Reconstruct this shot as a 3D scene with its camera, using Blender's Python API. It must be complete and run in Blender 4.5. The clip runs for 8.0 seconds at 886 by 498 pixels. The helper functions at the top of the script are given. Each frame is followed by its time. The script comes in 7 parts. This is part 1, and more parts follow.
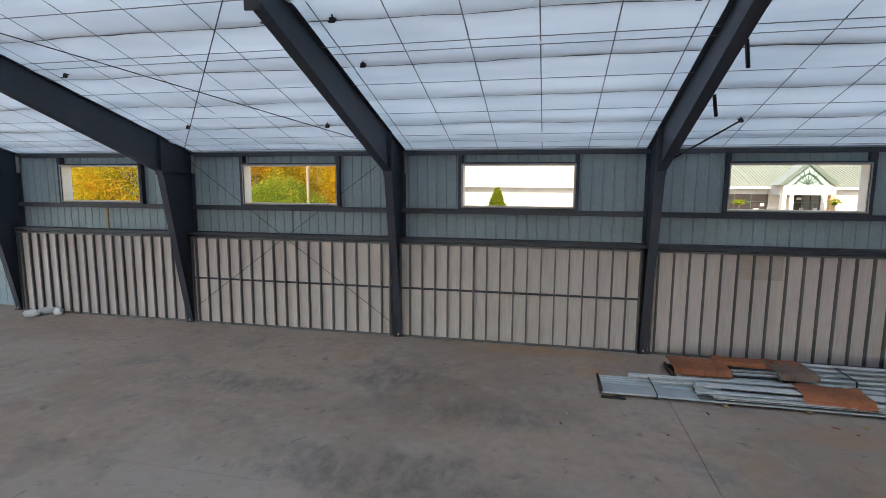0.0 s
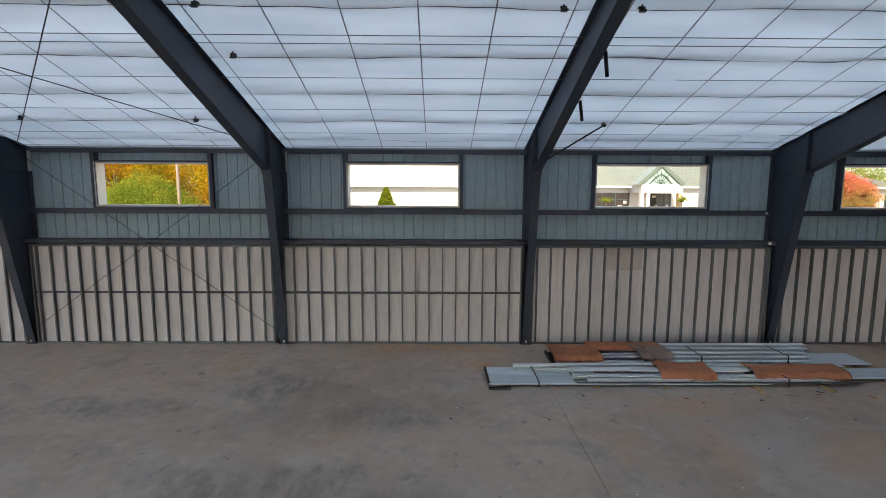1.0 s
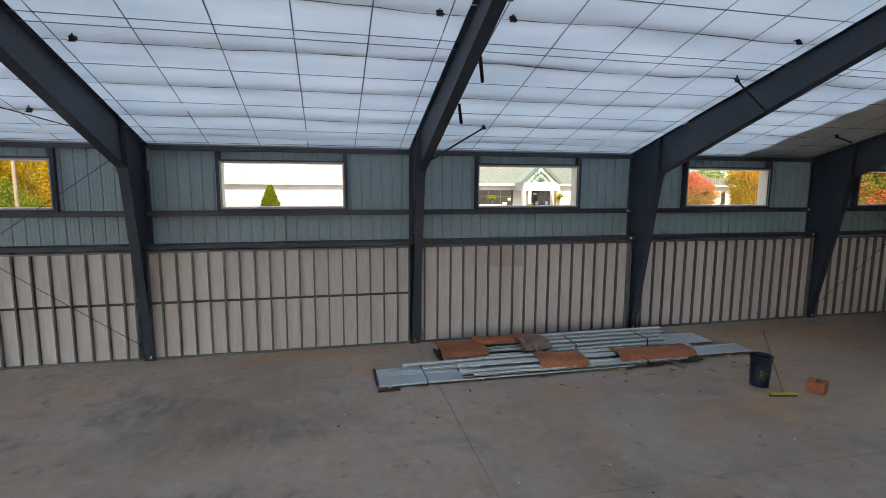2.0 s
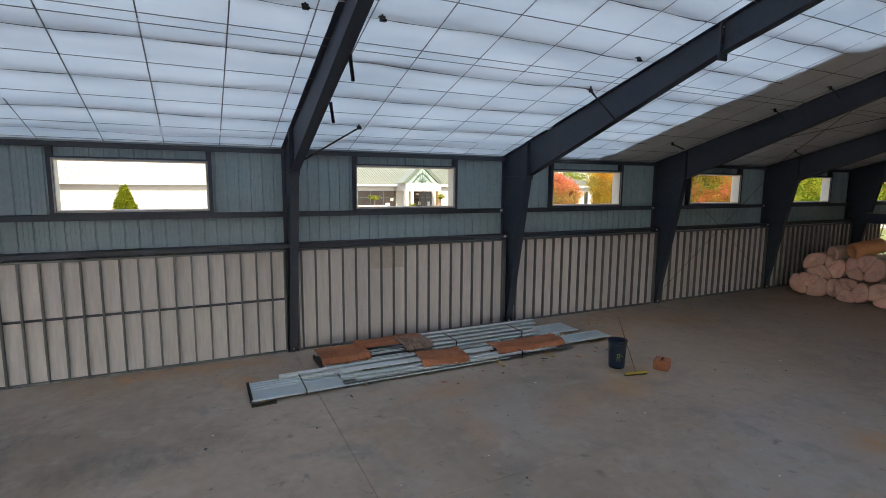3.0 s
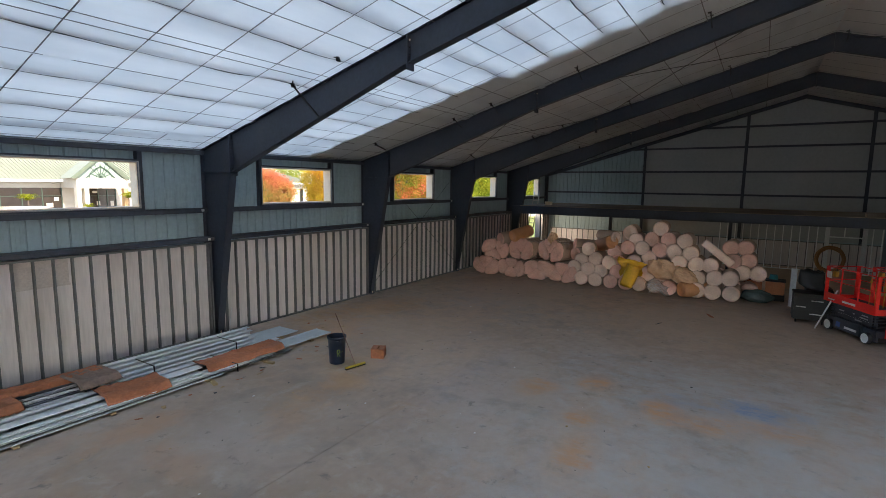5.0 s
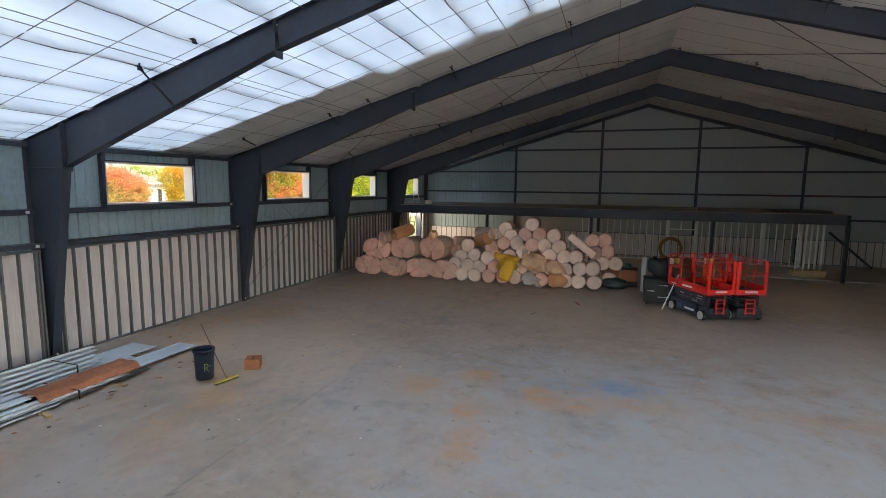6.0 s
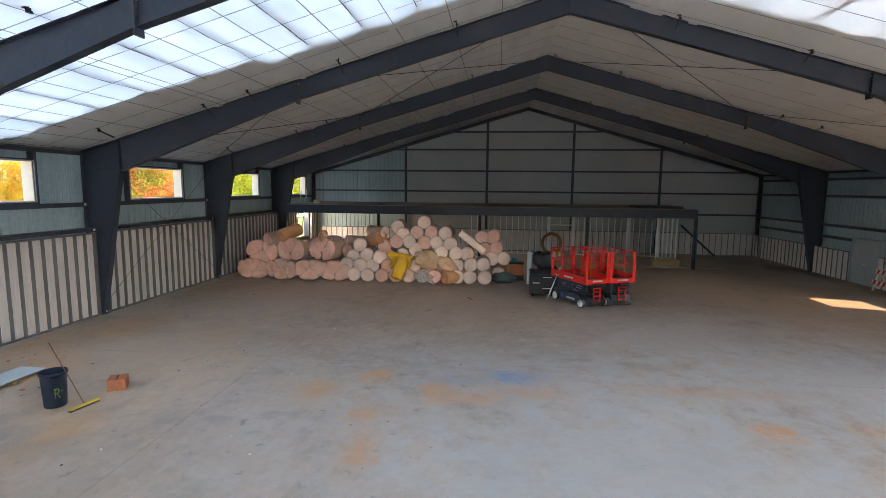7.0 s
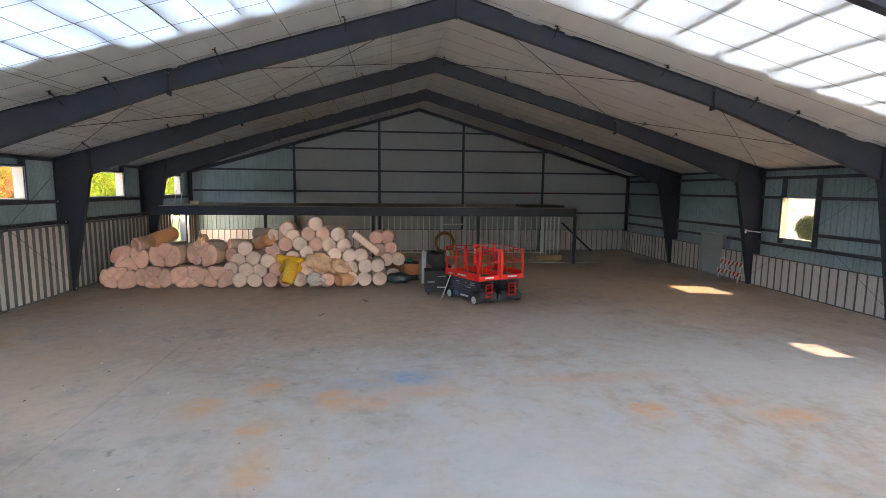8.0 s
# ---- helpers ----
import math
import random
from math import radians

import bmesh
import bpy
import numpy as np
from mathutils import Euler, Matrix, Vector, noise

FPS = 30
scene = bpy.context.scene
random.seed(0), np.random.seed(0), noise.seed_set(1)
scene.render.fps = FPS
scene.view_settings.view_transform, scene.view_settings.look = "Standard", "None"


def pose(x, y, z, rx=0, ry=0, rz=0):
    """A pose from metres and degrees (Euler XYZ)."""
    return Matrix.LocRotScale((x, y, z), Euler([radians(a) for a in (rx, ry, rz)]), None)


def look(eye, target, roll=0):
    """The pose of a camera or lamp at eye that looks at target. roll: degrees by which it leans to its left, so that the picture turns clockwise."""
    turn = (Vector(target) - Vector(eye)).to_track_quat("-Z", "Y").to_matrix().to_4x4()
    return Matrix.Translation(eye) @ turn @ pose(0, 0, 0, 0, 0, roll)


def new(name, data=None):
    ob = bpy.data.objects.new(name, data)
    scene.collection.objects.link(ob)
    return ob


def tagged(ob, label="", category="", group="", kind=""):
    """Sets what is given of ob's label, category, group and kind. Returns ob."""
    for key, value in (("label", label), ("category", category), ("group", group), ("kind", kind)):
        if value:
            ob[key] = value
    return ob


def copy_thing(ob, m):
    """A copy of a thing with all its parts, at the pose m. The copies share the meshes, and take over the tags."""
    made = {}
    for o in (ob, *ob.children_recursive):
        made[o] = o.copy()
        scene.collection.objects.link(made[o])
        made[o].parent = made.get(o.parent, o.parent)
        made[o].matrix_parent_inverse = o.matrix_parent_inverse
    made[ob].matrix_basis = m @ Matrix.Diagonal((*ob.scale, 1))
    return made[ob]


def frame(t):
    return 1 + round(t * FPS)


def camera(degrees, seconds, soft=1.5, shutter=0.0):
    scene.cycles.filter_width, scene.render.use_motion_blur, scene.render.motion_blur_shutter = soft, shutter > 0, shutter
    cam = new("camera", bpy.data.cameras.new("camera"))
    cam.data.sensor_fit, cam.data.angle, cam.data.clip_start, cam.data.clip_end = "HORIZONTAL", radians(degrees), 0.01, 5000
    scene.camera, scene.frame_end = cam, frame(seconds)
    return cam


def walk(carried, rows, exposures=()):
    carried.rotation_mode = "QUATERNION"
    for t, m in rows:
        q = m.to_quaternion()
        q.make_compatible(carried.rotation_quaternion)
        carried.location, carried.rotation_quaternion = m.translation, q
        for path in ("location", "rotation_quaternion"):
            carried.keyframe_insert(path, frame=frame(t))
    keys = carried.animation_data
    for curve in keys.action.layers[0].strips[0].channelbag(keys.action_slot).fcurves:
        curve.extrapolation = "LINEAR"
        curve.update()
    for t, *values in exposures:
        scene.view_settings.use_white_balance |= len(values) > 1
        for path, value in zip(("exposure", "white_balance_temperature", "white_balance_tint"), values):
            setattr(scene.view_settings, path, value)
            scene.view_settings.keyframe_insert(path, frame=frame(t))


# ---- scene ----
cam = camera(83.19, 8.0, soft=0.65)
PATH = [
    (0, (4.457, -14.024, 4.530), (2.405, -4.316, 3.284), 0.35),
    (0.5, (4.494, -13.972, 4.527), (3.494, -4.101, 3.279), 0.27),
    (1, (4.550, -13.921, 4.526), (4.648, -3.999, 3.285), 0.26),
    (1.5, (4.635, -13.871, 4.591), (5.804, -4.022, 3.317), 0.29),
    (3, (4.912, -13.804, 4.626), (9.268, -4.893, 3.358), 0.45),
    (3.5, (4.998, -13.770, 4.633), (10.492, -5.512, 3.359), 0.54),
    (4, (5.084, -13.747, 4.640), (11.649, -6.311, 3.376), 0.59),
    (4.5, (5.167, -13.717, 4.669), (12.707, -7.273, 3.398), 0.65),
    (5, (5.260, -13.663, 4.650), (13.637, -8.352, 3.377), 0.75),
    (6.5, (5.578, -13.536, 4.515), (15.264, -11.368, 3.293), 0.58),
    (7, (5.648, -13.485, 4.469), (15.515, -12.396, 3.259), 0.57),
    (7.5, (5.731, -13.475, 4.451), (15.660, -13.435, 3.259), 0.62),
    (8, (5.779, -13.463, 4.461), (15.656, -14.486, 3.276), 0.58),
]
walk(cam, [(t, look(eye, target, roll)) for t, eye, target, roll in PATH],
     [(0.0, 1.75), (3.5, 1.68), (5.0, 2.03), (6.5, 2.75), (7.0, 2.92), (8.0, 3.15)])

# ---- light ----
SUN_FROM = Vector((-0.24, -1.0, 0.86))
world = bpy.data.worlds.new("sky")
scene.world = world
world.use_nodes = True
wn = world.node_tree.nodes
sky = wn.new("ShaderNodeTexSky")
sky.sky_type = "NISHITA"
sky.sun_disc = False
sky.sun_elevation = math.atan2(SUN_FROM.z, math.hypot(SUN_FROM.x, SUN_FROM.y))
sky.sun_rotation = math.atan2(SUN_FROM.x, SUN_FROM.y)
wn["Background"].inputs["Strength"].default_value = 0.15
world.node_tree.links.new(sky.outputs[0], wn["Background"].inputs[0])
sun = new("sun", bpy.data.lights.new("sun", "SUN"))
sun.data.energy, sun.data.angle, sun.data.color = 3.6, radians(1.1), (1.0, 0.90, 0.76)
sun.matrix_world = look(SUN_FROM * 60, (0, 0, 0))


# ---- materials ----
def mat(name, colour, rough=0.6, metal=0.0, vary=0.12, scale=6.0, bump=0.0, bump_scale=40.0, stain=None, stain_scale=1.2, stain_amount=0.0,
        per_object=0.0, stretch=(1, 1, 1)):
    """A procedural surface: base colour with two scales of variation, optional stains, and fine relief."""
    m = bpy.data.materials.new(name)
    m.use_nodes = True
    n, l = m.node_tree.nodes, m.node_tree.links
    b = n["Principled BSDF"]
    b.inputs["Roughness"].default_value = rough
    b.inputs["Metallic"].default_value = metal
    co = n.new("ShaderNodeTexCoord")
    geo = n.new("ShaderNodeNewGeometry")
    mp = n.new("ShaderNodeMapping")
    mp.inputs["Scale"].default_value = stretch
    l.new(geo.outputs["Position"], mp.inputs["Vector"])
    big = n.new("ShaderNodeTexNoise")
    big.inputs["Scale"].default_value = scale * 0.2
    big.inputs["Detail"].default_value = 5
    fine = n.new("ShaderNodeTexNoise")
    fine.inputs["Scale"].default_value = scale * 4
    fine.inputs["Detail"].default_value = 4
    l.new(mp.outputs[0], big.inputs["Vector"])
    l.new(mp.outputs[0], fine.inputs["Vector"])
    add = n.new("ShaderNodeMath")
    add.operation = "ADD"
    l.new(big.outputs[0], add.inputs[0])
    l.new(fine.outputs[0], add.inputs[1])
    ramp = n.new("ShaderNodeMapRange")
    ramp.inputs["From Min"].default_value, ramp.inputs["From Max"].default_value = 0.7, 1.3
    ramp.inputs["To Min"].default_value, ramp.inputs["To Max"].default_value = 1 - vary, 1 + vary
    l.new(add.outputs[0], ramp.inputs["Value"])
    mul = n.new("ShaderNodeMix")
    mul.data_type, mul.blend_type = "RGBA", "MULTIPLY"
    mul.inputs[0].default_value = 1.0
    mul.inputs[6].default_value = (*colour, 1)
    l.new(ramp.outputs[0], mul.inputs[7])
    out = mul.outputs[2]
    if per_object:
        info = n.new("ShaderNodeObjectInfo")
        r2 = n.new("ShaderNodeMapRange")
        r2.inputs["To Min"].default_value, r2.inputs["To Max"].default_value = 1 - per_object, 1 + per_object
        l.new(info.outputs["Random"], r2.inputs["Value"])
        m2 = n.new("ShaderNodeMix")
        m2.data_type, m2.blend_type = "RGBA", "MULTIPLY"
        m2.inputs[0].default_value = 1.0
        l.new(out, m2.inputs[6])
        l.new(r2.outputs[0], m2.inputs[7])
        out = m2.outputs[2]
    if stain:
        sn = n.new("ShaderNodeTexNoise")
        sn.inputs["Scale"].default_value = stain_scale
        sn.inputs["Detail"].default_value = 6
        l.new(mp.outputs[0], sn.inputs["Vector"])
        sr = n.new("ShaderNodeMapRange")
        sr.inputs["From Min"].default_value, sr.inputs["From Max"].default_value = 0.55, 0.75
        sr.inputs["To Max"].default_value = stain_amount
        l.new(sn.outputs[0], sr.inputs["Value"])
        m3 = n.new("ShaderNodeMix")
        m3.data_type = "RGBA"
        l.new(sr.outputs[0], m3.inputs[0])
        l.new(out, m3.inputs[6])
        m3.inputs[7].default_value = (*stain, 1)
        out = m3.outputs[2]
    l.new(out, b.inputs["Base Color"])
    if bump:
        bn = n.new("ShaderNodeTexNoise")
        bn.inputs["Scale"].default_value = bump_scale
        bn.inputs["Detail"].default_value = 4
        l.new(mp.outputs[0], bn.inputs["Vector"])
        bp = n.new("ShaderNodeBump")
        bp.inputs["Strength"].default_value = bump
        bp.inputs["Distance"].default_value = 0.02
        l.new(bn.outputs[0], bp.inputs["Height"])
        l.new(bp.outputs[0], b.inputs["Normal"])
    return m


STEEL = mat("frame_steel", (0.036, 0.046, 0.068), 0.55, vary=0.2, scale=3, stain=(0.07, 0.065, 0.065), stain_amount=0.5)
GIRT = mat("girt_steel", (0.045, 0.055, 0.075), 0.55, vary=0.2, scale=3)
CLAD = mat("cladding", (0.32, 0.425, 0.472), 0.5, vary=0.10, scale=2, per_object=0.06, stain=(0.2, 0.23, 0.25), stain_scale=0.8, stain_amount=0.35)
SHEATH = mat("sheathing", (0.66, 0.61, 0.592), 0.8, vary=0.13, scale=2.5, stain=(0.45, 0.40, 0.36), stain_scale=1.2, stain_amount=0.4, stretch=(2.2, 2.2, 0.2))
GALV = mat("galvanised", (0.70, 0.72, 0.73), 0.5, 0.15, vary=0.15, scale=5, per_object=0.15)
STUDM = mat("stud_steel", (0.165, 0.17, 0.172), 0.55, 0.3, vary=0.15, scale=5, per_object=0.15)
CREAM = mat("cream_trim", (0.80, 0.66, 0.48), 0.6, vary=0.08)
RIM_WHITE = mat("tag_white", (0.78, 0.78, 0.76), 0.6, vary=0.05)
TRIMG = mat("grey_trim", (0.42, 0.41, 0.39), 0.6, vary=0.12)
BOARD_TAN = mat("tan_strip", (0.54, 0.48, 0.44), 0.8, vary=0.15)
RUSTY = mat("rusty_angle", (0.045, 0.036, 0.030), 0.7, vary=0.3)
DARK = mat("dark_metal", (0.02, 0.02, 0.022), 0.5, vary=0.2)
CABLE = mat("brace_rod", (0.035, 0.037, 0.042), 0.5, 0.3, vary=0.2)
STRAP = mat("strap", (0.22, 0.22, 0.22), 0.6, vary=0.1)
ROOFM = mat("roof_sheet", (0.3, 0.32, 0.33), 0.4, 0.5, vary=0.1)
DECK = mat("deck_board", (0.30, 0.24, 0.18), 0.8, vary=0.2, scale=3, per_object=0.1)
TIMBER = mat("timber", (0.45, 0.32, 0.16), 0.75, vary=0.2, scale=4, per_object=0.15, stretch=(1, 6, 6))
CARD = mat("cardboard", (0.42, 0.155, 0.075), 0.8, vary=0.25, scale=4, stain=(0.22, 0.10, 0.06), stain_amount=0.6, bump=0.2, bump_scale=9)
SHEET = mat("panel_sheet", (0.56, 0.63, 0.67), 0.42, 0.1, vary=0.08, scale=2, per_object=0.08)
SHEETW = mat("white_trim_metal", (0.78, 0.82, 0.84), 0.4, 0.1, vary=0.08, scale=2, per_object=0.1)


def concrete():
    m = mat("concrete", (0.48, 0.378, 0.302), 0.6, vary=0.14, scale=1.2, bump=0.06, bump_scale=25)
    n, l = m.node_tree.nodes, m.node_tree.links
    b = n["Principled BSDF"]
    src = b.inputs["Base Color"].links[0].from_socket
    geo = n.new("ShaderNodeNewGeometry")

    def layer(src, colour, scale, lo, hi, amount, seed, mask=None):
        mp = n.new("ShaderNodeMapping")
        mp.inputs["Location"].default_value = (seed * 7.3, seed * 3.1, 0)
        l.new(geo.outputs["Position"], mp.inputs["Vector"])
        no = n.new("ShaderNodeTexNoise")
        no.inputs["Scale"].default_value, no.inputs["Detail"].default_value = scale, 7
        no.inputs["Roughness"].default_value = 0.62
        no.inputs["Distortion"].default_value = 0.4
        l.new(mp.outputs[0], no.inputs["Vector"])
        r = n.new("ShaderNodeMapRange")
        r.inputs["From Min"].default_value, r.inputs["From Max"].default_value = lo, hi
        r.inputs["To Max"].default_value = amount
        l.new(no.outputs[0], r.inputs["Value"])
        mx = n.new("ShaderNodeMix")
        mx.data_type = "RGBA"
        l.new(r.outputs[0], mx.inputs[0])
        l.new(src, mx.inputs[6])
        mx.inputs[7].default_value = (*colour, 1)
        return mx.outputs[2]
    src = layer(src, (0.33, 0.245, 0.18), 0.16, 0.45, 0.66, 0.7, 1)
    src = layer(src, (0.48, 0.42, 0.37), 0.22, 0.50, 0.68, 0.7, 2)
    src = layer(src, (0.46, 0.29, 0.15), 0.35, 0.58, 0.72, 0.55, 3)
    src = layer(src, (0.24, 0.22, 0.20), 0.7, 0.54, 0.70, 0.55, 4)
    src = layer(src, (0.52, 0.48, 0.44), 1.6, 0.56, 0.70, 0.45, 9)
    src = layer(src, (0.27, 0.24, 0.21), 1.1, 0.57, 0.66, 0.40, 11)
    src = layer(src, (0.18, 0.165, 0.15), 3.2, 0.61, 0.70, 0.7, 6)

    # clay and chalk marks and painted light, where they lie on the slab
    def blob(src, colour, x, y, rx, ry, amount):
        mp = n.new("ShaderNodeMapping")
        mp.vector_type = "TEXTURE"
        mp.inputs["Location"].default_value = (x, y, 0)
        mp.inputs["Scale"].default_value = (rx, ry, 1)
        l.new(geo.outputs["Position"], mp.inputs["Vector"])
        ln = n.new("ShaderNodeVectorMath")
        ln.operation = "LENGTH"
        l.new(mp.outputs[0], ln.inputs[0])
        ad = n.new("ShaderNodeMath")
        ad.operation = "MULTIPLY_ADD"
        ad.inputs[1].default_value = 2.6
        l.new(rag.outputs[0], ad.inputs[0])
        l.new(ln.outputs["Value"], ad.inputs[2])
        r = n.new("ShaderNodeMapRange")
        r.interpolation_type = "SMOOTHSTEP"
        r.inputs["From Min"].default_value, r.inputs["From Max"].default_value = 2.55, 1.45
        r.inputs["To Max"].default_value = amount
        l.new(ad.outputs[0], r.inputs["Value"])
        mk = n.new("ShaderNodeMath")
        mk.operation = "MULTIPLY"
        l.new(r.outputs[0], mk.inputs[0])
        l.new((wear if rx < 4 and colour != haze else soft).outputs[0], mk.inputs[1])
        mx = n.new("ShaderNodeMix")
        mx.data_type = "RGBA"
        l.new(mk.outputs[0], mx.inputs[0])
        l.new(src, mx.inputs[6])
        mx.inputs[7].default_value = (*colour, 1)
        return mx.outputs[2]
    rag = n.new("ShaderNodeTexNoise")
    rag.inputs["Scale"].default_value, rag.inputs["Detail"].default_value, rag.inputs["Roughness"].default_value = 1.5, 7, 0.7
    l.new(geo.outputs["Position"], rag.inputs["Vector"])
    # trodden and swept thin: the marks are broken into streaks and specks
    sm = n.new("ShaderNodeMapping")
    sm.inputs["Scale"].default_value, sm.inputs["Rotation"].default_value = (1.0, 0.45, 1), (0, 0, 0.5)
    l.new(geo.outputs["Position"], sm.inputs["Vector"])
    wn2 = n.new("ShaderNodeTexNoise")
    wn2.inputs["Scale"].default_value, wn2.inputs["Detail"].default_value, wn2.inputs["Roughness"].default_value = 3.0, 8, 0.72
    l.new(sm.outputs[0], wn2.inputs["Vector"])
    wear, soft = n.new("ShaderNodeMapRange"), n.new("ShaderNodeMapRange")
    for q, lo, hi, a0, a1 in ((wear, 0.40, 0.58, 0.32, 1.45), (soft, 0.35, 0.65, 0.7, 1.0)):
        q.inputs["From Min"].default_value, q.inputs["From Max"].default_value = lo, hi
        q.inputs["To Min"].default_value, q.inputs["To Max"].default_value = a0, a1
        l.new(wn2.outputs[0], q.inputs["Value"])
    haze = (0.53, 0.325, 0.19)
    clay, lit_sand, dust, blue, dark = (0.58, 0.33, 0.17), (0.63, 0.445, 0.30), (0.46, 0.275, 0.135), (0.24, 0.31, 0.47), (0.22, 0.19, 0.165)
    # broad cool grey pools painted in for light the slab lacks
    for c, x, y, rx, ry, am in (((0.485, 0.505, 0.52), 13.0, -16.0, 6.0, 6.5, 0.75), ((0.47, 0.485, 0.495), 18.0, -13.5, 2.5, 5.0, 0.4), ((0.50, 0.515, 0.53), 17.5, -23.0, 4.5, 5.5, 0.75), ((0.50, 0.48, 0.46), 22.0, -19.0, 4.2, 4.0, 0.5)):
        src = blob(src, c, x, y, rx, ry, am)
    for c, x, y, rx, ry, am in ((clay, 16.9, -10.7, 0.6, 0.5, 0.8), (clay, 16.2, -12.2, 0.6, 0.45, 0.85), (clay, 15.9, -13.0, 0.5, 0.9, 0.6), (clay, 16.4, -14.3, 0.4, 1.0, 0.55),
                                (clay, 16.0, -9.6, 0.5, 0.5, 0.7), (clay, 14.9, -10.9, 0.4, 0.4, 0.85), (clay, 13.5, -11.2, 1.0, 0.4, 0.6), (clay, 15.1, -18.7, 0.45, 0.5, 0.9),
                                (clay, 14.6, -21.5, 0.45, 0.8, 0.8), (clay, 15.4, -20.6, 0.4, 0.6, 0.5), (clay, 16.9, -18.4, 0.4, 2.4, 0.4), (haze, 9.75, -4.0, 1.1, 0.5, 0.7), (haze, 9.47, -5.7, 0.5, 0.9, 0.5), (haze, 7.8, -5.56, 0.4, 0.6, 0.35), (haze, 19.8, -1.6, 2.2, 1.0, 0.7), (haze, 16.5, -2.3, 1.8, 0.9, 0.75), (haze, 15.76, -9.43, 0.6, 0.5, 0.6), (haze, 20.5, -5.0, 2.2, 1.4, 0.45), (haze, 6.0, -0.4, 0.9, 0.5, 0.6),
                                (haze, 8.6, -3.5, 0.8, 0.4, 0.35), (haze, 13.6, -5.6, 0.9, 0.6, 0.6), (haze, 11.6, -6.2, 0.9, 0.6, 0.45), (clay, 5.5, -1.6, 0.5, 0.6, 0.6), (clay, 4.2, -0.35, 1.8, 0.45, 0.75), (clay, 15.9, -3.0, 1.4, 0.7, 0.5)):
        src = blob(src, c, x, y, rx, ry, am)
    # the broad pale ones are dust, also painted warmer and lighter as if lit
    for c, x, y, rx, ry, am in ((dust, 17.8, -0.9, 2.0, 1.0, 0.6), (dust, -0.6, -1.6, 0.5, 0.9, 0.5), (dust, 13.0, -5.6, 1.2, 0.7, 0.4), (dust, 20.0, -2.2, 1.6, 1.0, 0.6),
                                (lit_sand, 25.5, -5.0, 5.0, 5.0, 0.7), (lit_sand, 17.5, -4.5, 4.5, 4.0, 0.6), (lit_sand, 24.5, -12.0, 4.5, 5.0, 0.5), (lit_sand, 26.0, -25.0, 5.0, 4.0, 0.6), (lit_sand, 31.0, -22.0, 6.0, 7.0, 0.7), (lit_sand, 37.0, -13.0, 7.0, 11.0, 0.8),
                                (blue, 17.25, -13.9, 0.5, 0.9, 0.75), (blue, 16.9, -12.6, 0.4, 1.0, 0.35), (blue, 15.5, -7.9, 3.0, 0.6, 0.12),
                                (dark, 1.0, -3.0, 1.6, 1.0, 0.6), (dark, -2.5, -4.2, 2.5, 0.6, 0.6), (dark, 3.4, -4.5, 2.4, 0.7, 0.55), (dark, 2.0, -7.0, 2.5, 0.8, 0.65), (dark, 36.3, -30.0, 1.8, 1.2, 1.0), (dark, 34.6, -30.7, 1.4, 0.7, 1.0)):
        src = blob(src, c, x, y, rx, ry, am)
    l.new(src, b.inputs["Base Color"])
    return m


CONC = concrete()


def fabric_material(name, through_share, tint):
    m = bpy.data.materials.new(name)
    m.use_nodes = True
    n, l = m.node_tree.nodes, m.node_tree.links
    n.remove(n["Principled BSDF"])
    geo = n.new("ShaderNodeNewGeometry")
    no = n.new("ShaderNodeTexNoise")
    no.inputs["Scale"].default_value, no.inputs["Detail"].default_value = 0.8, 5
    mp, rg = n.new("ShaderNodeMapping"), n.new("ShaderNodeMapRange")
    mp.inputs["Scale"].default_value = (0.45, 2.0, 1)
    l.new(geo.outputs["Position"], mp.inputs["Vector"])
    l.new(mp.outputs[0], no.inputs["Vector"])
    rg.inputs["From Min"].default_value, rg.inputs["From Max"].default_value = 0.33, 0.67
    l.new(no.outputs[0], rg.inputs["Value"])
    r = n.new("ShaderNodeMix")
    r.data_type = "RGBA"
    l.new(rg.outputs[0], r.inputs[0])
    r.inputs[6].default_value = (0.66 * tint[0], 0.71 * tint[1], 0.75 * tint[2], 1)
    r.inputs[7].default_value = (*tint, 1)
    d, t, mx = n.new("ShaderNodeBsdfDiffuse"), n.new("ShaderNodeBsdfTranslucent"), n.new("ShaderNodeMixShader")
    d.inputs["Color"].default_value = (0.86, 0.83, 0.79, 1)
    l.new(r.outputs[2], t.inputs["Color"])
    mx.inputs[0].default_value = through_share
    l.new(d.outputs[0], mx.inputs[1])
    l.new(t.outputs[0], mx.inputs[2])
    l.new(mx.outputs[0], n["Material Output"].inputs["Surface"])
    return m


FABRIC = fabric_material("ceiling_fabric", 0.38, (0.70, 0.83, 0.93))
# the south slope's copy, made dimmer to hold down its sunlit glow
DIMMED_FABRIC = fabric_material("dimmed_ceiling_fabric", 0.17, (0.78, 0.85, 0.92))


# ---- mesh helpers ----
def box(bm, x0, x1, y0, y1, z0, z1, m=None):
    v = [bm.verts.new(p) for p in ((x0, y0, z0), (x1, y0, z0), (x1, y1, z0), (x0, y1, z0), (x0, y0, z1), (x1, y0, z1), (x1, y1, z1), (x0, y1, z1))]
    for f in ((0, 3, 2, 1), (4, 5, 6, 7), (0, 1, 5, 4), (1, 2, 6, 5), (2, 3, 7, 6), (3, 0, 4, 7)):
        bm.faces.new([v[i] for i in f])
    if m is not None:
        for q in v:
            q.co = m @ q.co
    return v


